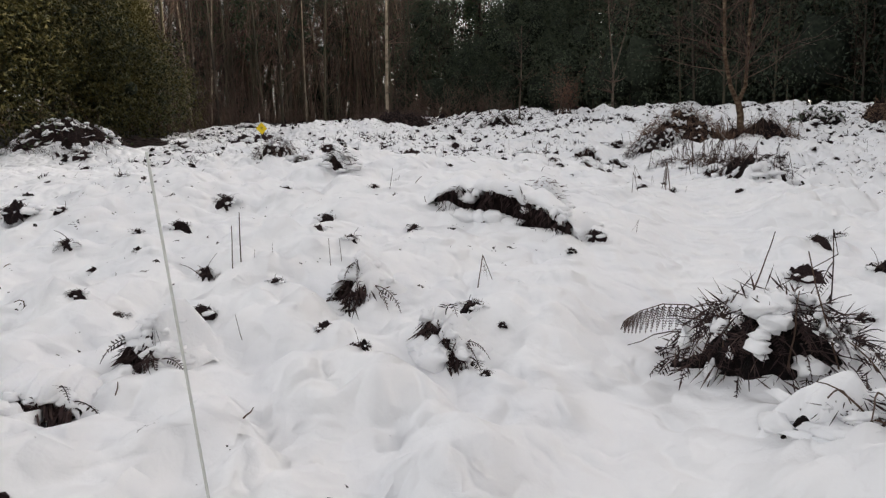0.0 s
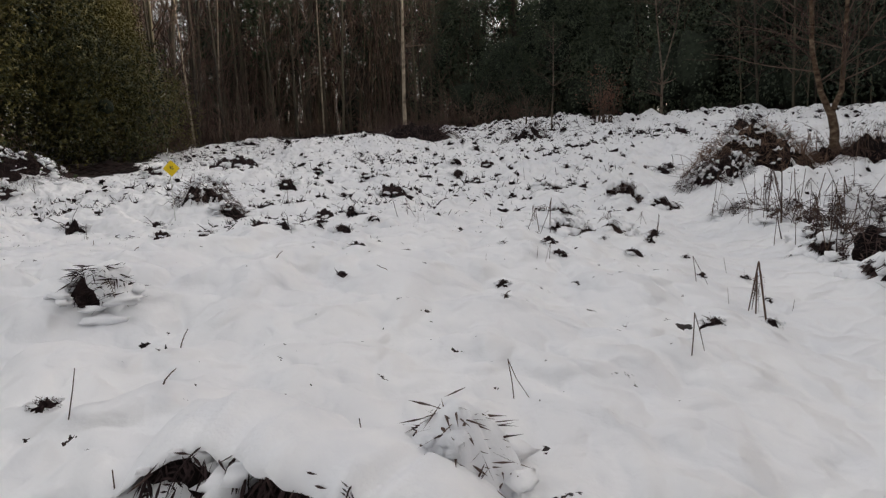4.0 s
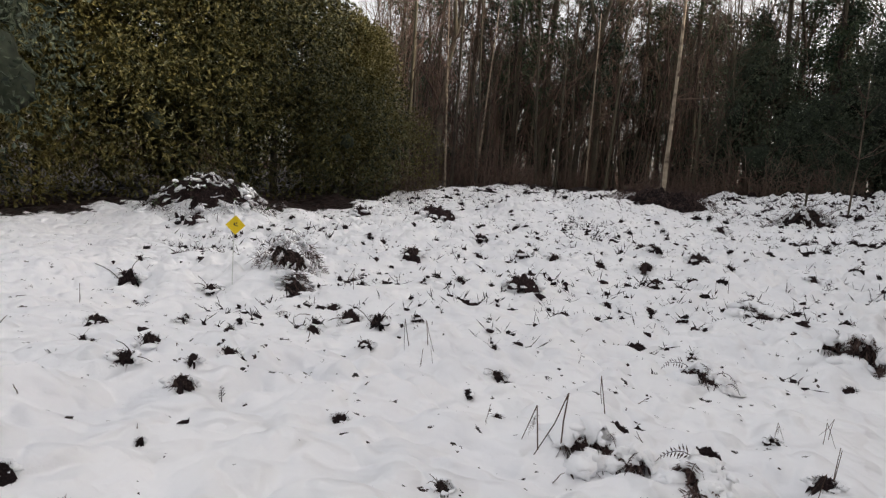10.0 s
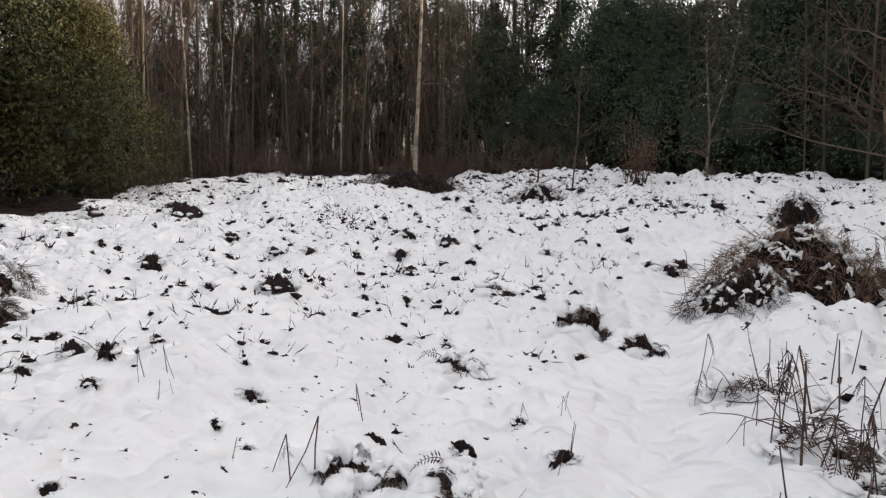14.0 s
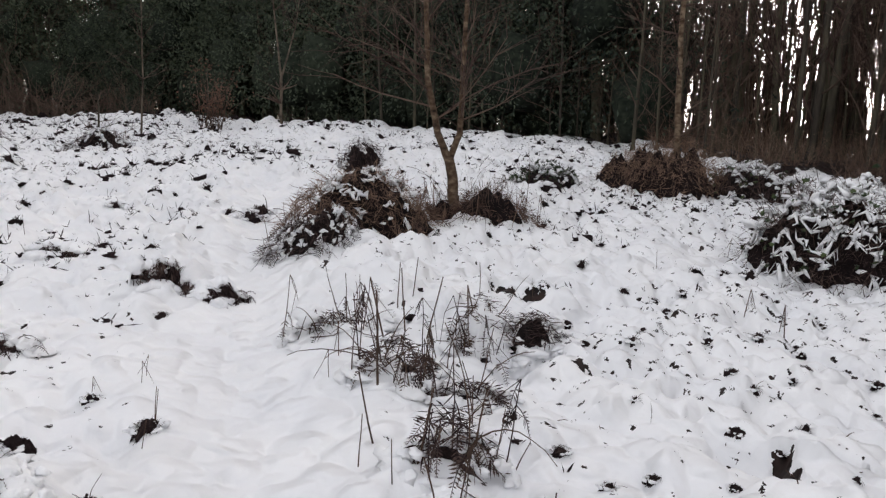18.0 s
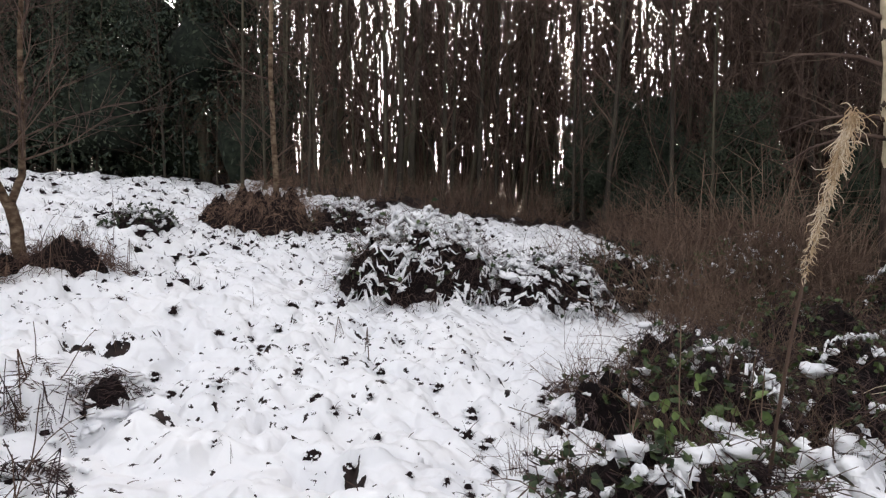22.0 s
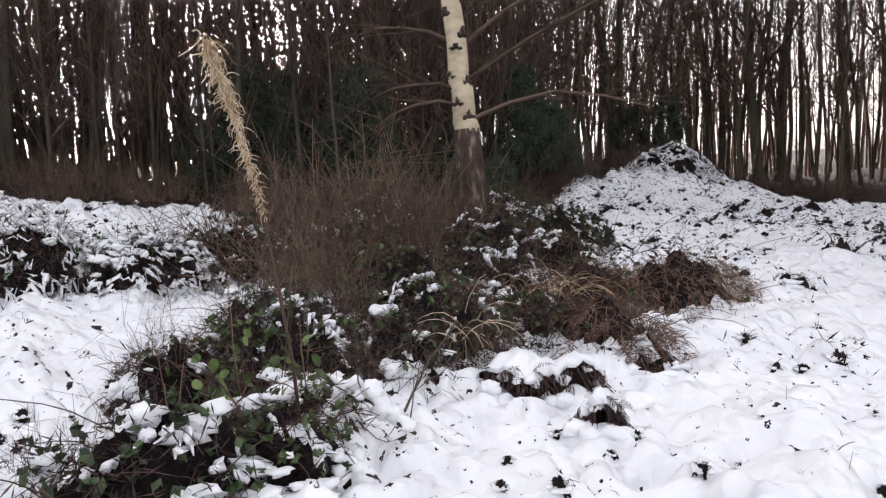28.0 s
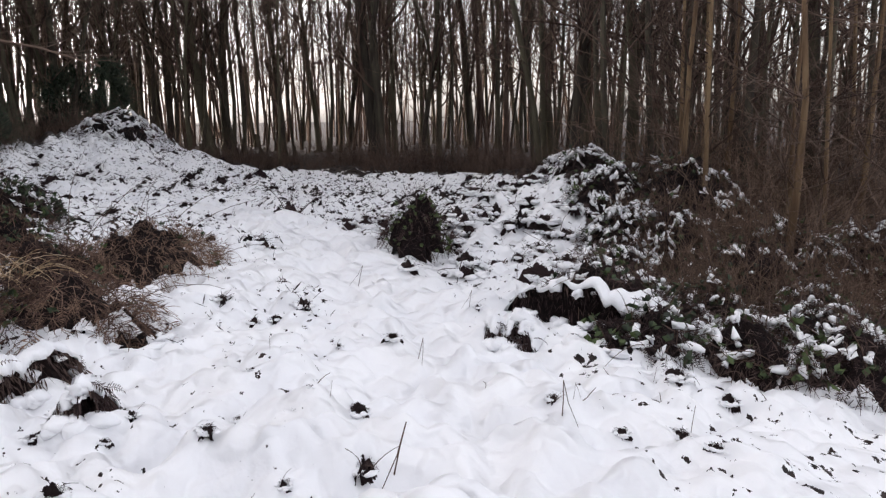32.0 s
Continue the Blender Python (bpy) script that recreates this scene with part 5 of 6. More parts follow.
heap("bracken_stand", "lying bracken stems across the snow", "dead bracken", 4.32, 10.45, 0.36, 0.16, 0.12, -10, 25, 44, canes=6, snow=0.6, flen=0.3, stems=6)
heap("heather_patch", "low dark heather patch round the slender birch", "heather", -1.75, 27.2, 1.75, 0.8, 0.5, 0, 29, 420, snow=0.96, flen=0.35, n=54)
heap("heather_patch", "twiggy dark tangle at the dead sapling", "heather", 2.0, 24.9, 0.75, 0.5, 0.36, 0, 30, 80, canes=8, snow=0.7, flen=0.35, stems=16)
heap("bramble_thicket", "dark green brambles with lumps of snow", "bramble", 5.95, 7.75, 0.62, 0.50, 0.42, 20, 31, 50, 150, 16, 0.80, 0.16, 0.25, 66, leafsize=0.07, lumps=18)
heap("bramble_thicket", "dark green brambles with lumps of snow", "bramble", 6.85, 7.45, 0.60, 0.45, 0.36, -10, 32, 60, 120, 18, 0.80, 0.17, 0.25, 66, leafsize=0.07, lumps=18)
heap("bramble_thicket", "tall bramble thicket with green leaves and snow", "bramble", 8.1, 7.85, 0.90, 0.65, 0.62, 10, 33, 80, 220, 22, 0.78, 0.16, 0.3, 66, leafsize=0.07, lumps=18)
heap("bramble_thicket", "bramble thicket with dead canes and patchy snow", "bramble", 9.3, 7.0, 0.95, 0.60, 0.50, -10, 34, 140, 120, 24, 0.74, 0.15, 0.3, 66, leafsize=0.07, lumps=8)
heap("bramble_thicket", "dull green bramble thicket below the birch", "bramble", 10.9, 7.5, 1.25, 0.9, 0.55, 0, 35, 160, 240, 24, 0.93, 0.15, 0.3, 66, leafsize=0.07, lumps=4)
heap("bramble_thicket", "dull green bramble thicket near the birch foot", "bramble", 12.9, 6.6, 1.3, 0.8, 0.55, 0, 36, 140, 200, 16, 0.85, 0.15, 0.3, 60, leafsize=0.08, lumps=6)
for k, (x, y, rx, ry, hh) in enumerate(((6.35, 7.2, 0.36, 0.3, 0.30), (8.3, 7.0, 0.55, 0.36, 0.36), (7.6, 8.5, 0.5, 0.4, 0.4), (9.1, 8.4, 0.7, 0.5, 0.55))):
    heap("bramble_thicket", "dark tangle of bare bramble canes with caught snow", "bramble", x, y, rx, ry, hh, k * 50, 70 + k, 40, 60, 20, 0.85, flen=0.26, leafsize=0.06, lumps=4)
for k, (x, y, rx, ry, hh) in enumerate(((13.2, 8.6, 1.3, 0.9, 0.8), (15.3, 8.8, 1.2, 0.9, 0.9), (14.7, 5.5, 0.9, 0.7, 0.6), (12.2, 9.9, 1.1, 0.8, 0.7), (16.6, 6.4, 1.0, 0.8, 0.7))):
    heap("bramble_bush", "dull green bramble bush among bare brown stems", "bramble", x, y, rx, ry, hh, k * 40, 90 + k, 160, 330, 8, 0.9, flen=0.3, leafsize=0.09)
heap("bracken_heap", "matted brown bracken spilling over the snow", "dead bracken", 9.3, 5.3, 0.85, 0.5, 0.42, 30, 80, 260, 10, 16, 0.95, flen=0.34, frondmat=RUSSET)
heap("bramble_bank", "snow-covered bramble hump before the dark holly", "bramble", -9.3, 17.2, 1.5, 1.1, 0.4, 20, 81, 300, 60, 16, 0.9, 0.2, 0.3, 60, lumps=12)
heap("bracken_heap", "drooping brown fern fronds hanging over snow", "dead bracken", 8.75, 5.05, 0.45, 0.26, 0.24, 20, 38, 150, canes=10, snow=0.85, flen=0.36, frondmat=RUSSET)
heap("bracken_heap", "brown bracken litter with pale dry grass", "dead bracken", 10.7, 5.45, 1.15, 0.7, 0.46, -20, 39, 340, 40, 22, 0.97, flen=0.36, frondmat=RUSSET)
heap("heather_patch", "low brown dead heather and bracken strip", "heather", 11.4, 4.35, 1.35, 0.75, 0.40, -50, 40, 460, 40, 18, 0.96, flen=0.3, n=54, frondmat=RUSSET)
for k, (x, y, rx, hh) in enumerate(((8.9, 6.5, 0.6, 0.32), (10.0, 6.35, 0.7, 0.36), (11.5, 6.5, 0.9, 0.42), (12.9, 5.6, 0.9, 0.4), (9.6, 5.95, 0.5, 0.34))):
    heap("bramble_thicket", "low tangle of brown bracken and green bramble leaves", "bramble", x, y, rx, rx * 0.7, hh, k * 37, 130 + k, 180, 120, 14, 0.72, flen=0.3, leafsize=0.06, frondmat=RUSSET if k % 2 else FROND, lumps=2)
heap("bracken_heap", "dark undercut bracken edge", "dead bracken", 12.2, 2.55, 0.42, 0.2, 0.17, -40, 41, 40, snow=0.7, flen=0.25)
heap("bracken_mound", "rounded brown and green bramble mound by the track", "bramble", 11.1, 0.75, 0.50, 0.44, 0.78, 0, 42, 170, 130, 8, 0.95, flen=0.3, n=54)
for k, (x, y, rx, hh) in enumerate(((10.1, -2.0, 0.7, 0.4), (11.0, -2.7, 0.8, 0.42), (12.0, -3.3, 0.8, 0.4), (9.2, -1.3, 0.7, 0.42), (8.4, -0.4, 0.6, 0.36))):
    heap("bramble_bank", "snow-streaked bramble edge along the bank", "bramble", x, y, rx, rx * 0.7, hh, k * 33, 140 + k, 140, 60, 10, 0.6, flen=0.3)
heap("bramble_bank", "dark steep bramble edge with hanging snow", "bramble", 7.55, 1.05, 0.70, 0.45, 0.55, -40, 45, 160, 60, 16, 0.86, 0.16, 0.28, 72, lumps=3)
heap("bramble_bank", "dark bramble bank with patchy snow", "bramble", 7.1, -0.9, 0.9, 0.7, 0.6, 0, 46, 220, 90, 20, 0.92, 0.15, 0.28, 66)
heap("bramble_bank", "dark bramble bank under scrub birches", "bramble", 8.9, -2.6, 1.3, 0.9, 0.8, 0, 47, 220, 90, 18, 0.92, 0.15, 0.3, 66)
heap("bramble_bank", "dark bramble bank under scrub birches", "bramble", 6.0, -2.4, 1.1, 0.9, 0.5, 0, 48, 160, 80, 12, 0.9, 0.15, 0.3, 60)
heap("bracken_heap", "dark foot of the bramble bank beside the track", "dead bracken", 6.6, 1.95, 0.45, 0.22, 0.2, -40, 49, 60, 20, 6, 0.85, flen=0.22)
for k, (x, y, rx, hh) in enumerate(((6.3, -0.6, 0.7, 0.45), (5.4, -1.3, 0.8, 0.5), (7.2, -2.2, 0.9, 0.6), (8.3, -1.3, 0.8, 0.6), (4.6, -2.4, 0.9, 0.55), (6.6, -3.6, 1.0, 0.7))):
    heap("bramble_bank", "dense dark bramble and scrub bank with little snow", "bramble", x, y, rx, rx * 0.75, hh, k * 40, 60 + k, 240, 80, 18, 0.82, flen=0.3)
for k, (x, y, rx, hh) in enumerate(((5.9, 0.0, 0.65, 0.36), (5.1, -0.5, 0.7, 0.40), (6.7, 0.4, 0.5, 0.34), (4.3, -0.9, 0.7, 0.4), (6.45, 1.6, 0.5, 0.31), (5.85, 1.25, 0.6, 0.34), (5.2, 1.0, 0.6, 0.34), (6.9, 0.95, 0.5, 0.4), (5.6, 0.6, 0.7, 0.4))):
    heap("bramble_bank", "dark foot of the thicket with caught snow", "bramble", x, y, rx, rx * 0.7, hh, k * 40 - 30, 110 + k, 160, 60, 16, 0.78, flen=0.28)
heap("brush_heap", "snow-covered heap of cut brush in the clearing", "brush heap", 26.2, 1.4, 1.9, 1.5, 0.42, 0, 50, 300, canes=24, snow=0.78, thick=0.2, flen=0.5, n=60, snowfreq=3.5)
for k, (x, y, q) in enumerate(((12.0, 9.6, 0.75), (13.6, 9.0, 0.95), (12.4, 8.3, 0.7), (14.4, 8.0, 0.9), (13.0, 7.4, 0.6), (16.6, 9.8, 1.0), (16.0, 8.8, 1.0), (13.4, 8.0, 0.8), (14.2, 7.3, 0.7), (12.8, 9.4, 0.8), (11.6, 8.8, 0.6), (15.8, 6.2, 0.7), (14.2, 6.3, 0.6), (17.6, 8.2, 0.8), (11.9, 11.0, 0.42), (6.3, -0.1, 0.6), (5.6, -0.4, 0.6), (5.0, -0.7, 0.62), (6.9, 0.0, 0.5), (7.4, 0.2, 0.45), (6.5, -0.9, 0.75), (5.6, -1.2, 0.75), (7.6, -0.8, 0.6), (8.3, -1.6, 0.7), (4.4, -1.2, 0.7), (6.0, -1.8, 0.9), (7.0, -1.6, 0.85), (5.2, -1.9, 0.9), (7.9, -1.2, 0.7), (6.6, 0.3, 0.4), (5.4, 0.2, 0.45), (7.6, -2.0, 0.7), (9.4, -3.4, 0.9), (6.6, -3.3, 0.8), (11.2, -3.8, 0.9), (8.2, -4.6, 1.0), (5.6, -2.0, 0.7), (7.0, -1.2, 0.6), (6.0, -3.6, 0.9), (8.4, -2.4, 0.7), (9.2, -1.8, 0.5), (4.8, -3.4, 0.9), (6.0, 8.1, 0.3), (7.9, 8.6, 0.4), (7.3, 7.8, 0.36), (8.0, 7.2, 0.36), (8.6, 8.1, 0.45), (9.4, 7.6, 0.45), (9.9, 6.6, 0.4), (10.6, 8.2, 0.55), (11.4, 7.0, 0.5), (8.6, 6.4, 0.3), (5.6, 15.2, 0.5), (6.9, 15.1, 0.4), (11.2, 16.6, 0.55), (12.0, 9.4, 1.15), (12.9, 8.7, 1.2), (11.3, 9.2, 0.8), (13.7, 7.9, 1.1), (12.4, 7.7, 0.9), (12.8, 9.9, 1.2), (11.0, 8.5, 0.6), (14.4, 8.6, 1.3))):
    SCRUB.place(k, stand(x, y, k * 71, q), "rust-brown bramble and bracken thicket standing bare")


def snowy_limb(label, pts, r0, snow, seed):
    """A fallen branch with a roll of snow along its upper side."""
    r = random.Random(seed)
    ob = thing("fallen_branch", pts[0][0], pts[0][1], label, "branch")
    foot = ob.matrix_basis.translation.copy()
    line = []
    for a, b in zip(pts, pts[1:]):
        line += [Vector(a).lerp(Vector(b), k / 5) - foot + rand_dir(r) * r0 * 0.6 for k in range(5)]
    line.append(Vector(pts[-1]) - foot)
    g = Geo()
    g.tube(line, r0, r0 * 0.5, 6)
    part("limb", g, BARK, ob)
    for _ in range(5):
        g = Geo()
        g.tube(wander(r, line[r.randrange(1, len(line) - 1)], rand_dir(r, 0.4), r.uniform(0.15, 0.45), 4, 0.25), r0 * 0.3, 0.002, 4, False)
        part("twig", g, STEM, ob)
    if snow:
        g = Geo()
        top = [p + Vector((0, 0, r0 + snow * 0.45)) for p in line]
        g.tube(top, [snow * 0.2] + [snow * r.uniform(0.35, 0.8) for _ in top[2:]] + [snow * 0.2], 0, 9)
        for p in top[1:-1]:
            w = snow * r.uniform(0.6, 1.5)
            g.blob(p + rand_dir(r) * snow * 0.7, w * r.uniform(1, 1.5), w, w * 0.85, seed, 9, 0.7, r.uniform(0, 6.28))
        part("snow_roll", g, CAP, ob, "thick roll of lying snow")
    return ob


snowy_limb("fallen branch carrying a thick roll of snow", ((7.05, 7.2, 1.10), (6.85, 6.9, 1.03), (6.72, 6.62, 0.90)), 0.02, 0.042, 1)
snowy_limb("snow-laden stick lying in the brambles", ((6.5, 7.25, 0.98), (6.35, 7.0, 0.92), (6.3, 6.75, 0.84)), 0.012, 0.026, 4)
snowy_limb("long bare brown branch leaning over the brambles", ((6.85, 6.75, 0.88), (7.5, 6.7, 1.02), (8.3, 6.55, 1.18)), 0.011, 0.0, 5)


# ---------------------------------------------------------------- tufts: small dark gaps in the snow
def tuft_meshes(seed):
    """A dark gap where bracken has fallen in: black litter, withered fronds and stems, a lip of snow behind."""
    r = random.Random(seed)
    a, b, c = Geo(), Geo(), Geo()
    turn = r.uniform(-0.5, 0.5)
    a.dome(0.34 + 0.16 * r.random(), 0.18 + 0.14 * r.random(), 0.18 + 0.12 * r.random(), 44, turn, 0.8, seed, 0.14, 6.0)
    for _ in range(9):
        p, hz = surface_point(r, 0.42, 0.3, 0.22, turn)
        p.z = hz * 0.9 + 0.03
        frond(b, r, p, Vector((r.uniform(-1, 1), r.uniform(-1, 0.6), r.uniform(-0.1, 0.9))), r.uniform(0.2, 0.5), 0.4, 9, 0.36)
    for _ in range(120):
        p, hz = surface_point(r, 0.46, 0.34, 0.24, turn)
        p.z = hz + 0.03
        d = rand_dir(r)
        d.z *= 0.6
        d.normalize()
        b.leaf(p, d, side_of(d, r), r.uniform(0.06, 0.22), r.uniform(0.012, 0.030), 0.1)
    for _ in range(r.choice((0, 1, 2, 3))):     # bent stems standing out of the gap
        p, hz = surface_point(r, 0.4, 0.3, 0.2, turn)
        b.tube(wander(r, p, (r.uniform(-0.8, 0.8), r.uniform(-0.8, 0.8), 1), r.uniform(0.5, 1.0), 4, 0.2, 0.28), 0.016, 0.009, 4, False)
    for k in range(15):
        t = r.uniform(0.3, 2.9) if k < 7 else r.uniform(0, 6.28)
        q = r.uniform(0.30, 0.56)
        w = r.uniform(0.05, 0.13)
        c.blob((1.1 * q * math.cos(t), 0.8 * q * math.sin(t), 0.05 + 0.12 * r.random()), w * r.uniform(1, 1.9), w, w * 0.6, seed + k, 8, 0.7, t + 1.57)
    return [("litter", a.mesh("litter", LITTER)), ("dead_bracken", b.mesh("dead_bracken", FROND, False)), ("snow_lump", c.mesh("snow_lump", CAP))]


TUFTS = Stock([proto("bracken_tuft", "small dark tuft of dead bracken poking through snow", "dead bracken", tuft_meshes(200 + k), "bracken tufts") for k in range(9)], True)
START = ((-1.72, 5.40, 0.26), (-8.30, 16.04, 0.50), (-3.22, 5.16, 0.33), (-1.74, 4.49, 0.18), (-2.36, 4.23, 0.18), (-1.80, 3.98, 0.08), (-1.33, 3.76, 0.15), (-0.89, 3.57, 0.12), (-1.79, 3.26, 0.12), (-1.54, 3.15, 0.12), (-1.19, 3.26, 0.15), (-1.50, 2.64, 0.12), (-0.82, 4.79, 0.16), (-0.58, 4.17, 0.12), (-0.55, 3.05, 0.12), (-0.37, 2.88, 0.11), (0.14, 3.33, 0.17), (0.27, 3.20, 0.06), (0.17, 2.80, 0.08), (1.05, 4.78, 0.18), (0.83, 4.47, 0.08), (2.59, 4.71, 0.20), (2.91, 5.02, 0.13), (2.16, 4.07, 0.24), (2.66, 4.12, 0.18), (2.26, 3.61, 0.12))
TRAILSIDE = ((0.36, 7.87, 0.07), (0.98, 7.01, 0.05), (0.97, 7.42, 0.10), (1.35, 8.06, 0.12), (1.94, 8.59, 0.14), (1.87, 9.50, 0.08), (2.26, 7.98, 0.09), (2.68, 8.38, 0.09), (2.60, 7.76, 0.07), (2.01, 6.94, 0.14), (2.39, 7.17, 0.12), (-0.60, 9.49, 0.19), (0.59, 10.35, 0.10), (1.83, 15.16, 0.47), (4.26, 16.91, 0.56), (1.56, 10.14, 0.19), (2.27, 9.49, 0.11), (2.46, 9.07, 0.08), (3.04, 7.04, 0.10), (8.87, 16.45, 0.62))
NORTH = ((-1.12, 9.35, 0.26), (-2.23, 9.76, 0.19), (-0.28, 8.89, 0.21), (-2.02, 10.36, 0.14), (-1.02, 11.28, 0.28), (-0.68, 11.22, 0.24), (-0.31, 10.52, 0.16), (-2.41, 14.55, 0.44), (0.50, 11.02, 0.17), (-1.38, 15.85, 0.28), (-5.30, 20.38, 0.88), (0.10, 8.36, 0.06), (0.98, 8.19, 0.07), (1.30, 8.26, 0.12), (2.06, 9.10, 0.08), (0.67, 15.34, 0.25), (0.91, 17.12, 0.20), (4.10, 16.53, 0.57), (2.57, 10.62, 0.20), (-0.66, 14.25, 0.51), (-7.83, 20.88, 0.41))
HILL = ((-0.79, 8.93, 0.22), (-0.55, 9.19, 0.13), (-4.21, 11.50, 0.38), (-3.30, 11.86, 0.32), (-1.72, 11.98, 0.16), (-1.09, 16.56, 0.34), (-6.14, 21.47, 0.78), (-4.42, 16.40, 0.22), (0.19, 17.51, 0.25), (2.38, 17.28, 0.24), (0.64, 15.56, 0.21), (-0.63, 14.54, 0.31), (3.84, 16.84, 0.19), (2.75, 12.74, 0.14), (2.30, 11.08, 0.13), (-8.05, 21.13, 0.57), (-2.49, 16.78, 0.31), (0.34, 14.43, 0.15), (0.51, 22.50, 0.44))
BIRCHSIDE = ((1.99, 10.53, 0.18), (2.33, 9.79, 0.15), (6.82, 12.71, 0.20), (6.88, 12.11, 0.16), (7.10, 11.93, 0.16), (6.99, 11.63, 0.15), (5.95, 11.72, 0.17), (5.71, 11.13, 0.12), (5.90, 10.80, 0.19), (6.75, 10.89, 0.14), (4.42, 10.05, 0.14), (4.51, 9.71, 0.17), (7.45, 11.92, 0.19), (8.42, 12.31, 0.22), (6.41, 10.32, 0.15), (0.82, 17.62, 0.40), (0.30, 16.53, 0.36), (5.24, 9.99, 0.10), (5.60, 9.56, 0.14))
EAST = ((8.57, 12.11, 0.29), (8.16, 11.57, 0.13), (7.20, 10.79, 0.22), (7.45, 10.56, 0.14), (6.76, 10.10, 0.12), (7.43, 9.93, 0.16), (6.90, 9.59, 0.12), (6.18, 9.96, 0.16), (6.24, 9.60, 0.17), (6.64, 9.13, 0.15), (5.63, 9.28, 0.07), (5.70, 8.52, 0.15), (6.36, 8.76, 0.12), (5.83, 8.75, 0.09), (5.13, 9.14, 0.10), (4.78, 9.31, 0.13), (4.54, 9.35, 0.13), (5.70, 8.92, 0.09), (5.27, 8.61, 0.13), (7.66, 9.07, 0.16), (7.99, 9.03, 0.27), (7.31, 8.73, 0.29), (7.29, 9.14, 0.10))
BRAMBLESIDE = ((7.31, 9.52, 0.21), (6.62, 8.94, 0.18), (7.08, 8.55, 0.23), (7.41, 5.54, 0.21), (7.12, 5.36, 0.12), (6.84, 4.86, 0.12), (7.24, 4.62, 0.08), (6.44, 5.15, 0.17), (6.60, 6.11, 0.11), (6.42, 6.14, 0.14), (8.86, 3.80, 0.18), (7.64, 3.80, 0.10), (8.71, 4.05, 0.17), (8.95, 3.48, 0.30))
TRACKSIDE = ((9.32, 4.11, 0.24), (7.37, 3.50, 0.21), (6.57, 4.53, 0.07), (6.97, 5.53, 0.11), (6.52, 4.27, 0.23), (6.71, 3.42, 0.09), (5.87, 5.00, 0.12), (6.09, 5.85, 0.18), (5.78, 4.65, 0.22), (5.86, 3.35, 0.15), (5.49, 3.19, 0.15), (5.30, 2.92, 0.19), (5.01, 3.03, 0.16), (5.42, 2.24, 0.22), (5.74, 2.35, 0.26), (7.85, 2.29, 0.14), (10.01, 1.61, 0.31), (15.04, 0.96, 0.71), (14.82, 2.16, 0.45), (7.28, 5.83, 0.12))
rr = random.Random(23)
LOOSE = []
while len(LOOSE) < 50:
    x, y = rr.uniform(-6, 2.5), rr.uniform(2.6, 15)
    if float(line_distance(x, y, TRAIL)) > 0.9 and float(vnoise(x / 1.5, y / 1.5, 66)) > rr.uniform(-0.5, 0.4):
        LOOSE.append((x, y, rr.uniform(0.06, 0.2)))
BANK = []
while len(BANK) < 170:     # the bank beside the track, full of dark gaps
    x, y = rr.uniform(8.0, 14.0), rr.uniform(-3.6, 0.9)
    if 0.9 < float(line_distance(x, y, TRACK)) and float(vnoise(x / 1.1, y / 1.1, 67)) > rr.uniform(-0.6, 0.3):
        BANK.append((x, y, rr.uniform(0.18, 0.52)))
for k, (x, y, q) in enumerate(START + TRAILSIDE + NORTH + HILL + BIRCHSIDE + EAST + BRAMBLESIDE + TRACKSIDE + tuple(LOOSE) + tuple(BANK)):
    TUFTS.place(k * 7, stand(x, y, (k * 53) % 100 - 50, q * (0.75 if x > 4 and y > 2 else 0.92), 0.0))

def clump_meshes(seed):
    r = random.Random(seed)
    a, b = Geo(), Geo()
    # low dome, coloured near-black as the shade beneath the strands
    a.dome(0.45, 0.25 + 0.15 * r.random(), 0.22, 22, r.uniform(0, 3), 0.9, seed, 0.2, 4.0)
    for _ in range(46):
        p, hz = surface_point(r, 0.5, 0.4, 0.25, 0)
        p.z = hz * 0.9
        d = rand_dir(r, 0.2)
        b.leaf(p, d, side_of(d, r), r.uniform(0.15, 0.5), r.uniform(0.02, 0.05), 0.1)
    return [("litter", a.mesh("litter", DEEP_SHADE)), ("dead_bracken", b.mesh("dead_bracken", FROND, False))]


CLUMPS = Stock([proto("bracken_clump", "dark clump of dead bracken on the far snow slope", "dead bracken", clump_meshes(230 + k), "bracken clumps") for k in range(6)], True)
rr = random.Random(41)
spots = []
while len(spots) < 400:
    az, d = rr.choice((rr.uniform(-45, 45), rr.uniform(-45, 45), rr.uniform(40, 60), rr.uniform(88, 130), rr.uniform(88, 130))), rr.uniform(7.5, 32)
    x, y = polar(az, d)
    if float(cover(x, y)) < 0.15 or min(float(line_distance(x, y, TRAIL)), float(line_distance(x, y, TRACK))) < 0.7 or float(vnoise(x / 2.2, y / 2.2, 63)) < rr.uniform(-0.6, 0.4):
        continue
    spots.append((d, x, y, rr.uniform(0, 360), rr.uniform(0.08, 0.24) * (0.6 + d / 40)))
while len(spots) < 560:     # the open hill
    az, d = rr.uniform(90, 130), rr.uniform(9.5, 25)
    x, y = polar(az, d)
    if float(cover(x, y)) < 0.15 or float(line_distance(x, y, TRACK)) < 0.6 or float(vnoise(x / 1.6, y / 1.6, 64)) < rr.uniform(-0.4, 0.5):
        continue
    spots.append((d, x, y, rr.uniform(0, 360), rr.uniform(0.10, 0.30) * (0.6 + d / 40)))
spots.sort()
far_bracken = Geo()
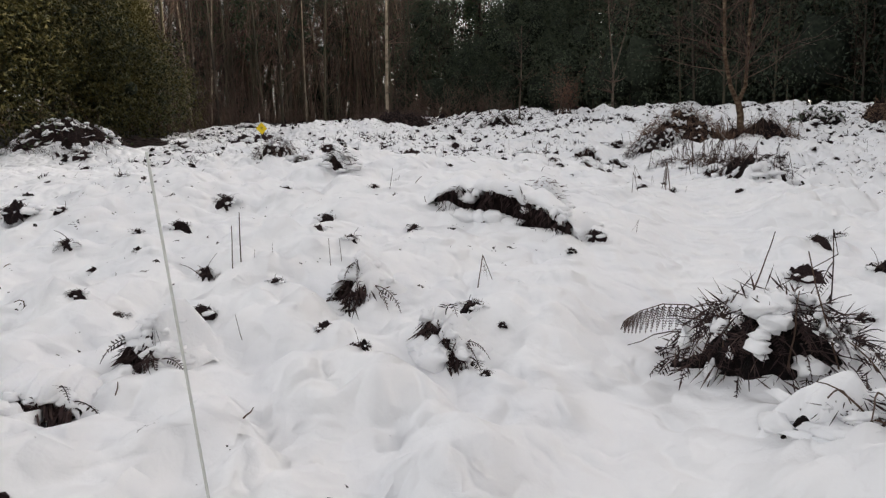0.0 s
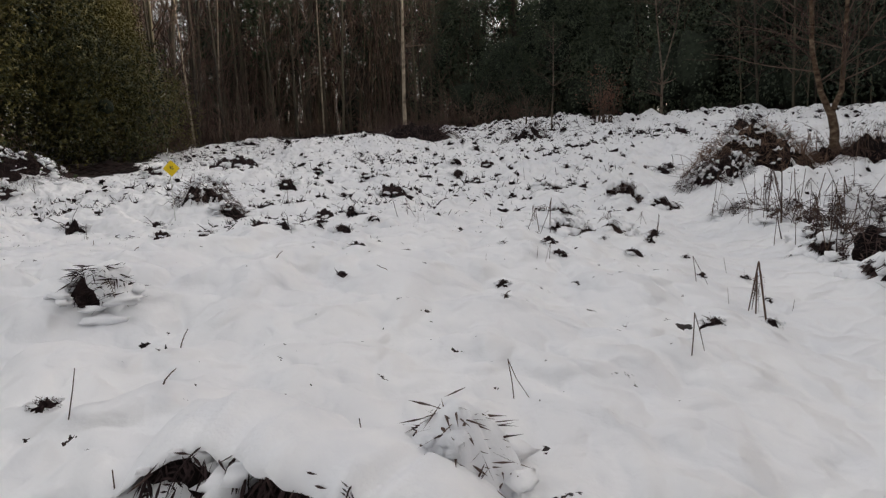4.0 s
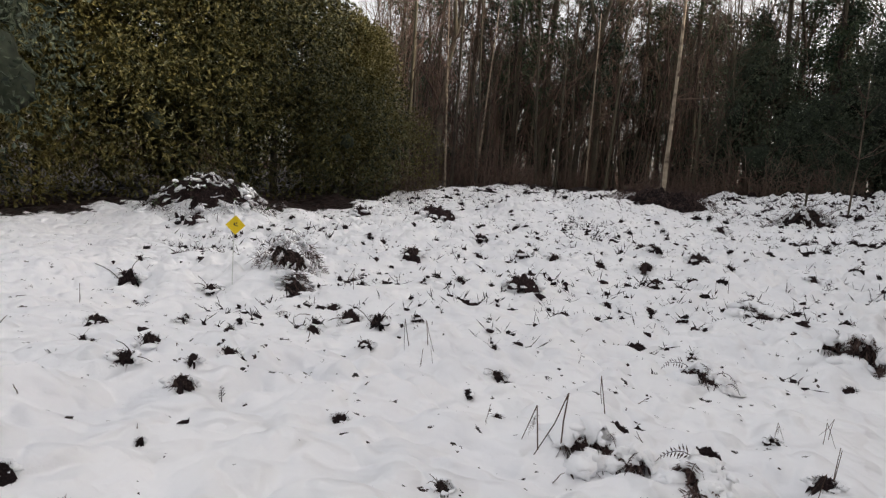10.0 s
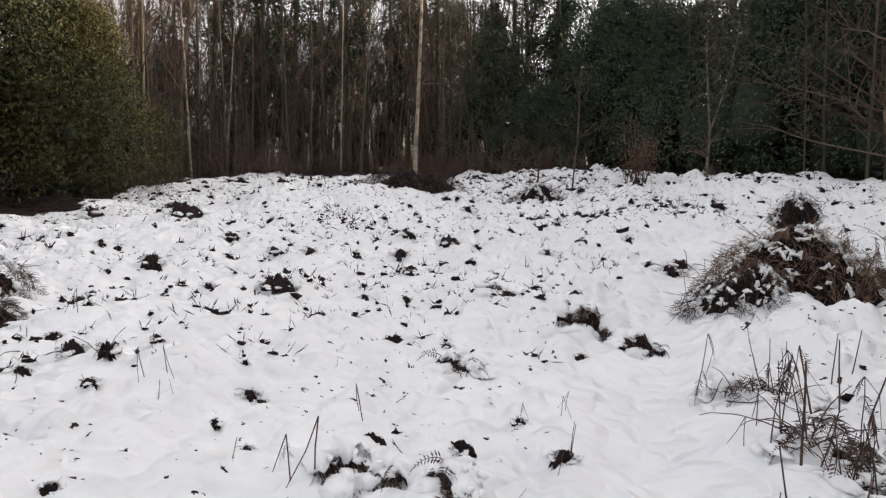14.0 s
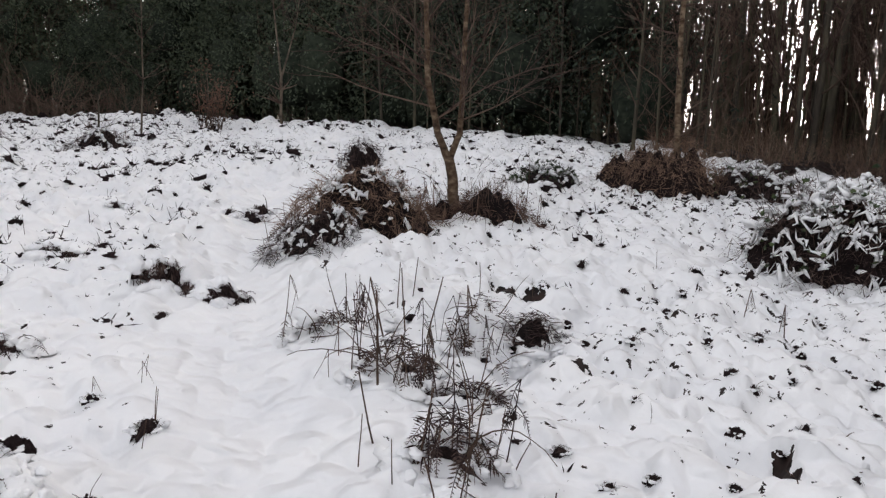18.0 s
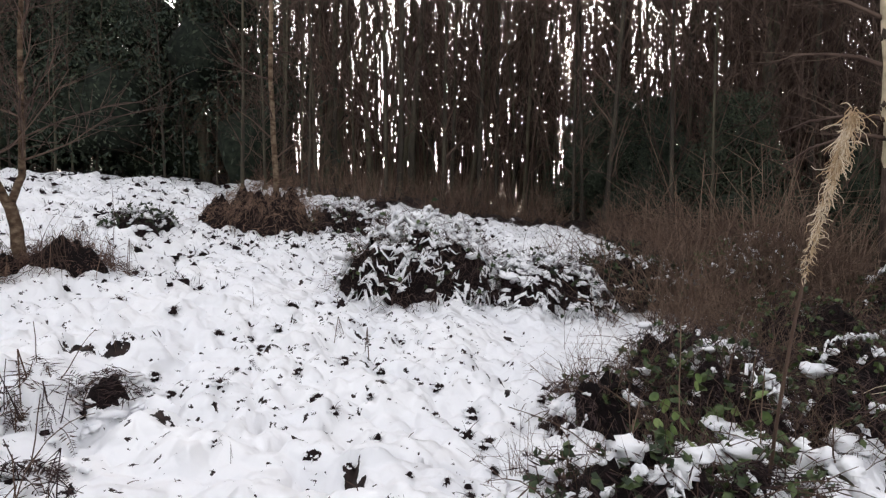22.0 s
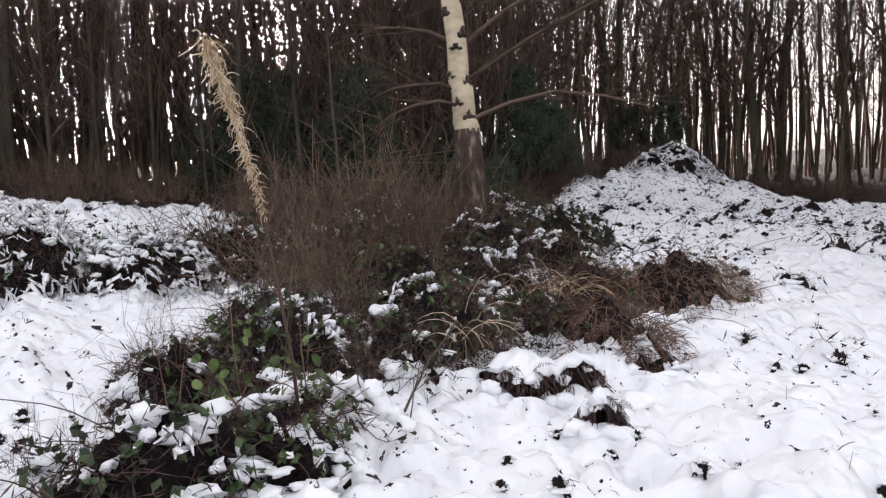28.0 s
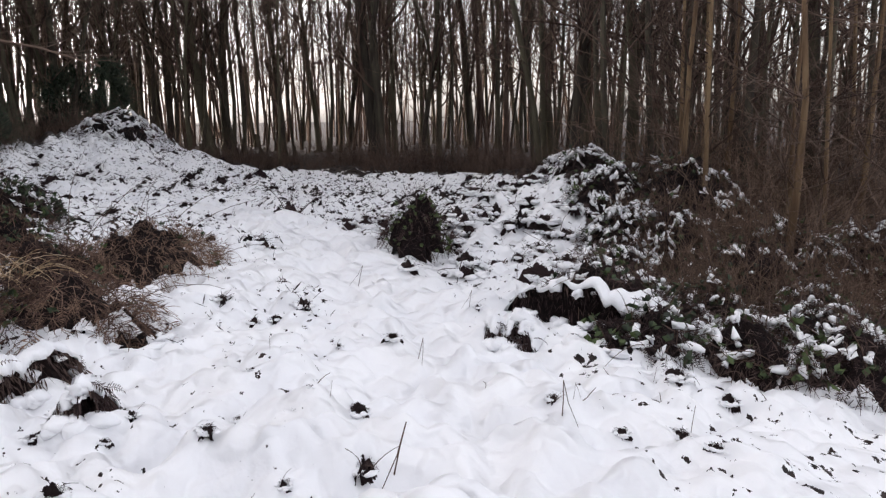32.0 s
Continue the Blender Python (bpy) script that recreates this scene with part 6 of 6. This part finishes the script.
for k, (d, x, y, turn, q) in enumerate(spots):
    if k < 270:
        CLUMPS.place(k * 5, stand(x, y, turn, q, 0.03 * q))
    else:
        m = stand(x, y, turn, q, 0.03 * q)
        for piece in CLUMPS.protos[k % 6].children:
            n0 = len(far_bracken.v)
            far_bracken.v += [m @ v.co for v in piece.data.vertices]
            far_bracken.f += [tuple(n0 + i for i in f.vertices) for f in piece.data.polygons]
tagged(new("far_bracken", far_bracken.mesh("far_bracken", LITTER, False)), "scattered dark dead bracken on the far snow", "dead bracken", kind="stuff")



def bracken_specks():
    """Tips of dead bracken and small dark gaps strewn over the snow, far too many to count."""
    r = random.Random(58)
    g = Geo()
    placed = 0
    while placed < 5000:
        az, d = r.choice((r.uniform(-52, 40), r.uniform(-52, 40), r.uniform(-52, 60), r.uniform(86, 132))), 33 * math.sqrt(r.uniform(0.03, 1))
        x, y = polar(az, d)
        if float(cover(x, y)) < 0.1 or min(float(line_distance(x, y, TRAIL)), float(line_distance(x, y, TRACK))) < 0.75:
            continue
        thick = float(vnoise(x / 1.7, y / 1.7, 71)) + 0.5 * float(vnoise(x / 0.6, y / 0.6, 72)) + 0.25 * min(1.0, (d - 6) / 8)
        if thick < r.uniform(-0.35, 0.9):
            continue
        if x > 3.5 and y < 13.5 and r.random() < 0.6:
            continue
        placed += 1
        z = z_at(x, y)
        k = r.uniform(0.5, 1.4) * (0.55 + 0.45 * min(1.0, d / 14))
        w = 0.034 * k * r.uniform(0.5, 1.5)
        if r.random() < 0.6:
            g.blob((x, y, z + 0.005), w * r.uniform(0.8, 2.0), w * 0.8, w * r.uniform(0.5, 1.0), placed, 6, 1.2, r.uniform(-0.6, 0.6))
        for _ in range(r.randrange(2, 7)):
            e = rand_dir(r, 0.35)
            p = Vector((x + r.uniform(-1.6, 1.6) * w, y + r.uniform(-1, 1) * w, z + 0.01))
            g.leaf(p, e, side_of(e, r), 0.14 * k * r.uniform(0.4, 1.3), 0.012 * k * r.uniform(0.6, 1.4), 0.1)
    tagged(new("bracken_specks", g.mesh("bracken_specks", LITTER, False)), "dark bracken tips strewn over the snow", "dead bracken", kind="stuff")


bracken_specks()

# ---------------------------------------------------------------- stalks and marker rods
def stalk_meshes(seed, kind):
    r = random.Random(seed)
    g = Geo()
    if kind == 0:      # a straight stub
        g.tube(wander(r, (0, 0, -0.1), (r.uniform(-0.3, 0.3), 0, 1), 1.1, 3, 0.05), 0.014, 0.009, 5)
    elif kind == 1:    # snapped over
        top = Vector((r.uniform(-0.2, 0.2), r.uniform(-0.1, 0.1), 1.0))
        g.tube([Vector((0, 0, -0.1)), top * 0.5 + Vector((0.02, 0, 0)), top], 0.015, 0.012, 5)
        g.tube([top, top + Vector((0.22, 0.05, -0.5)), Vector((0.5, 0.1, -0.05))], 0.012, 0.008, 5)
    else:              # snapped, with a withered frond hanging between the two legs
        top = Vector((r.uniform(-0.1, 0.1), 0, 1.0))
        g.tube([Vector((-0.25, 0, -0.1)), top], 0.020, 0.016, 5)
        g.tube([top, Vector((0.3, 0.1, -0.05))], 0.016, 0.010, 5)
        for _ in range(6):
            frond(g, r, top + Vector((r.uniform(-0.06, 0.08), 0, r.uniform(-0.45, -0.1))), Vector((r.uniform(-0.35, 0.35), r.uniform(-0.35, 0.35), -1)), r.uniform(0.3, 0.55), 0.2, 7, r.uniform(0.14, 0.3))
    return [("stem", g.mesh("stem", STEM))]


STALKS = Stock([proto("bracken_stalk", ("straight broken bracken stub in the snow", "snapped bracken stalk bent over the snow", "snapped bracken stalk with a withered frond")[k % 3], "dead bracken", stalk_meshes(300 + k, k % 3), "bracken stalks") for k in range(9)], True)
STUBS_START = ((-1.16, 3.69, 0.24, 0), (-0.91, 2.97, 0.12, 0), (-0.43, 5.47, 0.16, 0), (-0.65, 3.85, 0.15, 0), (-1.05, 3.73, 0.06, 0), (0.22, 3.72, 0.16, 2), (-0.08, 3.12, 0.07, 1))
STUBS_RIDGE = ((-1.14, 3.78, 0.27, 0), (-0.96, 3.78, 0.06, 0), (-0.59, 3.88, 0.13, 0), (0.98, 5.93, 0.14, 1), (1.77, 6.47, 0.18, 1), (2.38, 7.31, 0.29, 2), (1.42, 5.04, 0.09, 1))
STUBS_TRAIL = ((1.28, 7.91, 0.11, 1), (2.18, 7.82, 0.16, 1), (2.60, 8.52, 0.11, 0), (2.39, 7.40, 0.22, 2), (2.24, 7.40, 0.09, 0), (0.87, 7.63, 0.05, 0), (-0.09, 10.74, 0.19, 1), (0.15, 10.50, 0.12, 0), (2.67, 7.59, 0.08, 1), (2.54, 10.40, 0.14, 1), (1.50, 15.69, 0.22, 0))
STUBS_HILL = ((1.20, 7.91, 0.07, 1), (0.01, 10.84, 0.19, 1), (0.15, 10.51, 0.11, 0), (0.22, 10.55, 0.10, 0), (1.29, 9.65, 0.18, 2), (1.43, 9.67, 0.27, 1), (0.99, 9.76, 0.09, 1), (2.56, 11.23, 0.13, 1), (2.61, 10.66, 0.19, 0), (-3.32, 10.35, 0.17, 1), (-1.72, 12.28, 0.21, 1), (0.89, 11.68, 0.08, 1), (2.32, 11.15, 0.09, 2), (1.37, 15.52, 0.19, 0))
STUBS_STAND = ((1.38, 10.66, 0.22, 1), (2.59, 11.37, 0.13, 1), (2.61, 10.66, 0.20, 0), (3.83, 10.62, 0.58, 0), (4.16, 11.32, 0.52, 0), (3.79, 11.30, 0.23, 1), (3.62, 10.93, 0.18, 1), (4.75, 11.21, 0.30, 2), (4.85, 11.14, 0.24, 2), (3.48, 9.91, 0.26, 0), (3.60, 10.04, 0.38, 0), (3.93, 10.09, 0.23, 0), (4.22, 10.14, 0.27, 0), (4.39, 10.22, 0.20, 0), (4.40, 11.61, 0.47, 0), (4.53, 11.50, 0.47, 0), (3.53, 9.59, 0.23, 0), (4.52, 12.09, 0.37, 0), (4.71, 12.21, 0.33, 0), (5.97, 12.28, 0.13, 0), (5.26, 9.87, 0.09, 0), (7.68, 12.55, 0.19, 0))
STUBS_EAST = ((9.35, 13.12, 0.23, 1), (5.95, 12.27, 0.13, 0), (5.21, 9.82, 0.10, 0), (7.75, 11.35, 0.23, 2), (7.82, 11.04, 0.28, 2))
STUBS_TRACK = ((5.78, 4.49, 0.27, 1), (5.71, 3.43, 0.21, 1), (5.77, 3.28, 0.10, 1), (6.51, 4.45, 0.10, 0), (9.74, 2.46, 0.22, 1), (5.30, 2.82, 0.16, 0), (7.05, 3.49, 0.16, 1), (5.66, 2.24, 0.14, 0), (5.93, 2.32, 0.12, 0), (7.49, 4.40, 0.10, 0), (7.93, 2.33, 0.15, 1), (6.77, 1.68, 0.15, 1))
for k, (x, y, q, kind) in enumerate(STUBS_START + STUBS_RIDGE + STUBS_TRAIL + STUBS_HILL + STUBS_STAND + STUBS_EAST + STUBS_TRACK):
    STALKS.place(kind + 3 * (k % 3), stand(x, y, k * 67 + 10, q * 1.05, 0.0, (random.Random(k).uniform(-12, 12), 0)))


def rod(g, a, b, r0, r1, sides=8):
    a, b = Vector(a), Vector(b)
    g.tube([a, a.lerp(b, 0.5), b], r0, r1, sides)


ob = thing("fern_frond", 1.33, 3.34, "single arching dead fern frond with hanging leaflets", "dead bracken")
g = Geo()
arch = [Vector(p) for p in ((0.04, -0.05, 0.0), (-0.02, -0.02, 0.12), (-0.12, 0.0, 0.18), (-0.24, 0.03, 0.18), (-0.34, 0.06, 0.14), (-0.41, 0.08, 0.09))]
g.tube(arch, 0.0045, 0.002, 5)
part("midrib", g, STEM, ob)
for k in range(17):
    q = 0.9 + 4.05 * k / 16
    i = min(4, int(q))
    p = arch[i].lerp(arch[i + 1], q - i)
    ln = 0.13 * math.sin(0.55 + 2.2 * k / 17)
    for side in (-1, 1):
        g = Geo()
        line = [p, p + Vector((-0.01, 0.02 * side, -0.4 * ln)), p + Vector((-0.02, 0.035 * side, -ln))]
        g.tube(line, 0.002, 0.001, 3, False)
        for m in range(9):
            c = line[0].lerp(line[2], (m + 1) / 10)
            for e in (-1, 1):
                g.leaf(c, Vector((0.8 * e, 0.2 * side, -0.5)).normalized(), Vector((0, 0, 1)), 0.015 * (1.15 - m / 10), 0.008, 0.1)
        part("leaflet", g, FROND, ob)

ob = thing("marker_rod", -0.70, 1.85, "thin pale grey marker rod leaning in the snow", "marker rod")
g = Geo()
rod(g, (0.02, 0, -0.1), (-0.10, 0.02, 1.0), 0.0045, 0.004)
part("shaft", g, WHITE, ob)
ob = thing("marker_sign", -3.12, 11.98, "yellow diamond marker plate on a thin white rod", "sign")
g = Geo()
rod(g, (0, 0, -0.1), (-0.02, -0.01, 0.93), 0.006, 0.005)
part("rod", g, WHITE, ob)
plate = Geo()
bm_pts = [(0.0, 0.105), (0.105, 0.0), (0.0, -0.105), (-0.105, 0.0)]
turn = Matrix.Rotation(radians(44), 4, "Z")
for dy in (-0.006, 0.0):
    plate.v += [turn @ Vector((px, -0.008 + dy, 0.68 + pz)) for px, pz in bm_pts]
plate.f += [(0, 1, 2, 3), (7, 6, 5, 4)] + [(i, i + 4, (i + 1) % 4 + 4, (i + 1) % 4) for i in range(4)]
part("plate", plate, YELLOW, ob, "yellow diamond plate", False)
mark = Geo()
for px, pz, w, hgt in ((-0.012, 0.69, 0.014, 0.03), (0.012, 0.672, 0.03, 0.01), (0.01, 0.70, 0.012, 0.018)):
    n0 = len(mark.v)
    for dy in (-0.017, -0.0145):
        mark.v += [turn @ Vector((px + sx * w / 2, dy, pz + sz * hgt / 2)) for sx, sz in ((-1, -1), (1, -1), (1, 1), (-1, 1))]
    mark.f += [(n0, n0 + 1, n0 + 2, n0 + 3)] + [(n0 + i, n0 + i + 4, n0 + (i + 1) % 4 + 4, n0 + (i + 1) % 4) for i in range(4)]
part("mark", mark, BLACK, ob, "small black mark", False)

# tall seeded stalk by the brambles
ob = thing("seeded_willowherb", 6.72, 7.27, "tall dead willowherb stalk bent over, with pale feathery seed head", "dead plant")
rr = random.Random(12)
foot = Vector((6.72, 7.27, z_at(6.72, 7.27)))
line = [Vector(p) - foot for p in ((6.74, 7.28, foot.z - 0.1), (6.45, 7.20, 1.38), (6.09, 7.11, 1.87), (5.74, 7.02, 2.28), (5.30, 6.91, 2.60), (4.99, 6.84, 2.77))]
g = Geo()
g.tube(line, 0.011, 0.004, 6)
part("stem", g, STEM, ob)
g = Geo()
for k in range(640):
    q = 0.56 + 0.44 * (k / 640) ** 0.8
    i = min(4, int(q * 5)); p = line[i].lerp(line[i + 1], q * 5 - i)
    d = rand_dir(rr, -0.5)
    wide = 0.030 + 0.040 * max(0, q - 0.6)
    pts = wander(rr, p + rand_dir(rr) * 0.012, d, wide * rr.choice((0.6, 0.8, 0.8, 1.0, 1.0, 1.9)), 5, 0.9, 0.45)
    g.tube(pts, 0.0022, 0.001, 3, False)
part("seed_head", g, STRAW, ob, "pale feathery seed strands")

for x, y, lift, wide, count in ((10.4, 5.8, 0.52, 0.32, 46), (8.6, 6.5, 0.26, 0.12, 16)):
    ob = thing("dry_grass", x, y, "tuft of pale dry grass bent over brown bracken", "grass")
    g = Geo()
    for k in range(count):
        p = Vector((rr.uniform(-0.2, 0.2), rr.uniform(-wide, wide), lift - 0.12))
        g.tube(wander(rr, p, (rr.uniform(-1, 0.2), rr.uniform(-1, 0.6), 1.1), rr.uniform(0.3, 0.7), 6, 0.15, 0.34), 0.005, 0.002, 3, False)
    part("blade_mass", g, STRAW, ob)
    g = Geo()
    for k in range(30):
        p = Vector((rr.uniform(-0.15, 0.15), rr.uniform(-wide, wide), -0.02))
        g.tube(wander(rr, p, (rr.uniform(-0.2, 0.2), rr.uniform(-0.2, 0.2), 1), lift, 3, 0.1), 0.005, 0.003, 3, False)
    part("stem_mass", g, STEM, ob)

# broad green bramble leaves beside the tall stalk
LEAF = material("green_leaf", [(0.25, (0.030, 0.055, 0.014)), (0.6, (0.075, 0.125, 0.030)), (0.95, (0.15, 0.20, 0.06))], 14.0, 0.5, 0.4, 60.0, 0.4, spec=0.4)
for x, y, hh, count in ((6.95, 7.9, 0.62, 17), (6.6, 7.75, 0.42, 10), (7.35, 7.6, 0.5, 9)):
    ob = thing("leafy_bramble", x, y, "bramble shoot with broad bright green leaves", "bramble")
    for k in range(4):
        g = Geo()
        shoot = wander(rr, (rr.uniform(-0.06, 0.06), rr.uniform(-0.08, 0.08), -0.03), (rr.uniform(-0.2, 0.2), rr.uniform(-0.25, 0.25), 1), hh * rr.uniform(0.7, 1.2), 6, 0.12)
        g.tube(shoot, 0.0045, 0.002, 4, False)
        part("shoot", g, STEM, ob)
        for _ in range(count // 4 + 1):
            g = Geo()
            c = shoot[rr.randrange(2, 7)] + rand_dir(rr) * 0.05
            d = rand_dir(rr, -0.2)
            side = side_of(d, rr)
            up = d.cross(side)
            size = rr.uniform(0.030, 0.048)
            n0 = len(g.v)
            rim = [c + d * (size * (1 + math.cos(a * math.pi / 5) * (1.15 if a == 0 else 1.0))) + side * (size * 0.85 * math.sin(a * math.pi / 5)) + up * (size * 0.22 * abs(math.sin(a * math.pi / 5))) for a in range(10)]
            g.v += [c + d * size] + rim
            g.f += [(n0, n0 + 1 + a, n0 + 1 + (a + 1) % 10) for a in range(10)]
            part("leaf", g, LEAF, ob)
for k, (x, y, hh) in enumerate(((6.55, 7.95, 0.75), (6.75, 8.05, 0.6), (7.25, 7.85, 0.95), (7.6, 7.75, 1.05), (7.7, 7.6, 0.9), (6.35, 7.85, 0.55), (7.1, 7.35, 0.8))):
    ob = thing("dry_weed", x, y, "thin bare brown weed standing in the brambles", "dead plant", "dry weeds")
    g = Geo()
    line = wander(rr, (0, 0, -0.05), (rr.uniform(-0.12, 0.12), rr.uniform(-0.12, 0.12), 1), hh, 7, 0.06)
    g.tube(line, 0.0055, 0.003, 5)
    part("stem", g, SCRUB_TWIG, ob)
    for _ in range(3):
        g = Geo()
        g.tube(wander(rr, line[rr.randrange(3, 7)], rand_dir(rr, 0.6), rr.uniform(0.08, 0.2), 3, 0.2), 0.003, 0.0015, 3, False)
        part("twig", g, SCRUB_TWIG, ob)

ob = thing("beech_sapling", 5.0, 29.0, "young beech holding rust-brown dead leaves", "shrub")
g, h2 = Geo(), Geo()
for _ in range(40):
    line = wander(rr, (rr.uniform(-0.3, 0.3), rr.uniform(-0.2, 0.2), -0.1), (rr.uniform(-0.5, 0.5), rr.uniform(-0.5, 0.5), 1), rr.uniform(1.0, 2.1), 4, 0.2)
    g.tube(line, 0.012, 0.004, 3, False)
    for _ in range(16):
        d = rand_dir(rr)
        h2.leaf(line[rr.randrange(2, 5)] + rand_dir(rr) * 0.2, d, side_of(d, rr), 0.075, 0.045)
part("branchwork", g, TWIG, ob)
part("crown", h2, BEECH, ob, "rust-brown dead leaves", False)


# ---------------------------------------------------------------- scattered debris: stems, leaves and dark gaps too small to count
def debris():
    r = random.Random(77)
    g, l = Geo(), Geo()
    placed = 0
    while placed < 800:
        if r.random() < 0.45:
            x, y = r.uniform(-5, 11), r.uniform(1.5, 15)
        else:
            x, y = r.uniform(-14, 24), r.uniform(-3, 34)
        if float(cover(x, y)) < 0.12:
            continue
        trod = float(min(line_distance(x, y, TRAIL), line_distance(x, y, TRACK)))
        if r.random() > min(1, max(0.05, (trod - 0.25) / 1.2)) or float(vnoise(x / 1.4, y / 1.4, 61)) < r.uniform(0.0, 0.6):
            continue
        near = math.hypot(x - 2.5, y - 6)
        if r.random() < (0.5 if near > 9 else 0.72 if x < 4 else 0.4):
            continue
        k = (0.5 if near < 6 else 0.6 if near < 12 else 0.85) * r.uniform(0.4, 1.5)
        z = z_at(x, y)
        placed += 1
        kind = r.random() if near < 7 else r.choice((0.1, 0.55, 0.55, 0.55, 0.7, 0.9))
        p = Vector((x, y, z - 0.01))
        if kind < 0.5:
            g.tube(wander(r, p, (r.uniform(-1, 1), r.uniform(-1, 1), r.uniform(0.3, 2.2)), 0.2 * k * r.uniform(0.4, 1.3), 3, 0.45, 0.25), 0.0022 + 0.003 * k, 0.002, 3, False)
        elif kind < 0.6:
            for _ in range(6):
                d = rand_dir(r, 0.45)
                l.leaf(p + Vector((r.uniform(-1, 1), r.uniform(-1, 1), 0)) * 0.04 * k, d, side_of(d, r), 0.10 * k * r.uniform(0.5, 1.3), 0.022 * k)
        elif kind < 0.82:
            frond(l, r, p, (r.uniform(-1, 1), r.uniform(-1, 1), 0.6), 0.24 * k, 0.35, 7, 0.34)
        else:
            l.blob((x, y, z), 0.045 * k * r.uniform(0.8, 1.8), 0.04 * k, 0.03 * k, placed, 7, 1.1, r.uniform(0, 3))
            for _ in range(4):
                d = rand_dir(r, 0.2)
                l.leaf(p + Vector((r.uniform(-1, 1), r.uniform(-1, 1), 0.3)) * 0.05 * k, d, side_of(d, r), 0.08 * k * r.uniform(0.5, 1.2), 0.012 * k)
    tagged(new("twig_debris", g.mesh("twig_debris", STEM)), "broken brown stems poking from snow", "twigs", kind="stuff")
    tagged(new("leaf_debris", l.mesh("leaf_debris", LITTER, False)), "scattered dark dead leaves and gaps in snow", "dead leaves", kind="stuff")


debris()
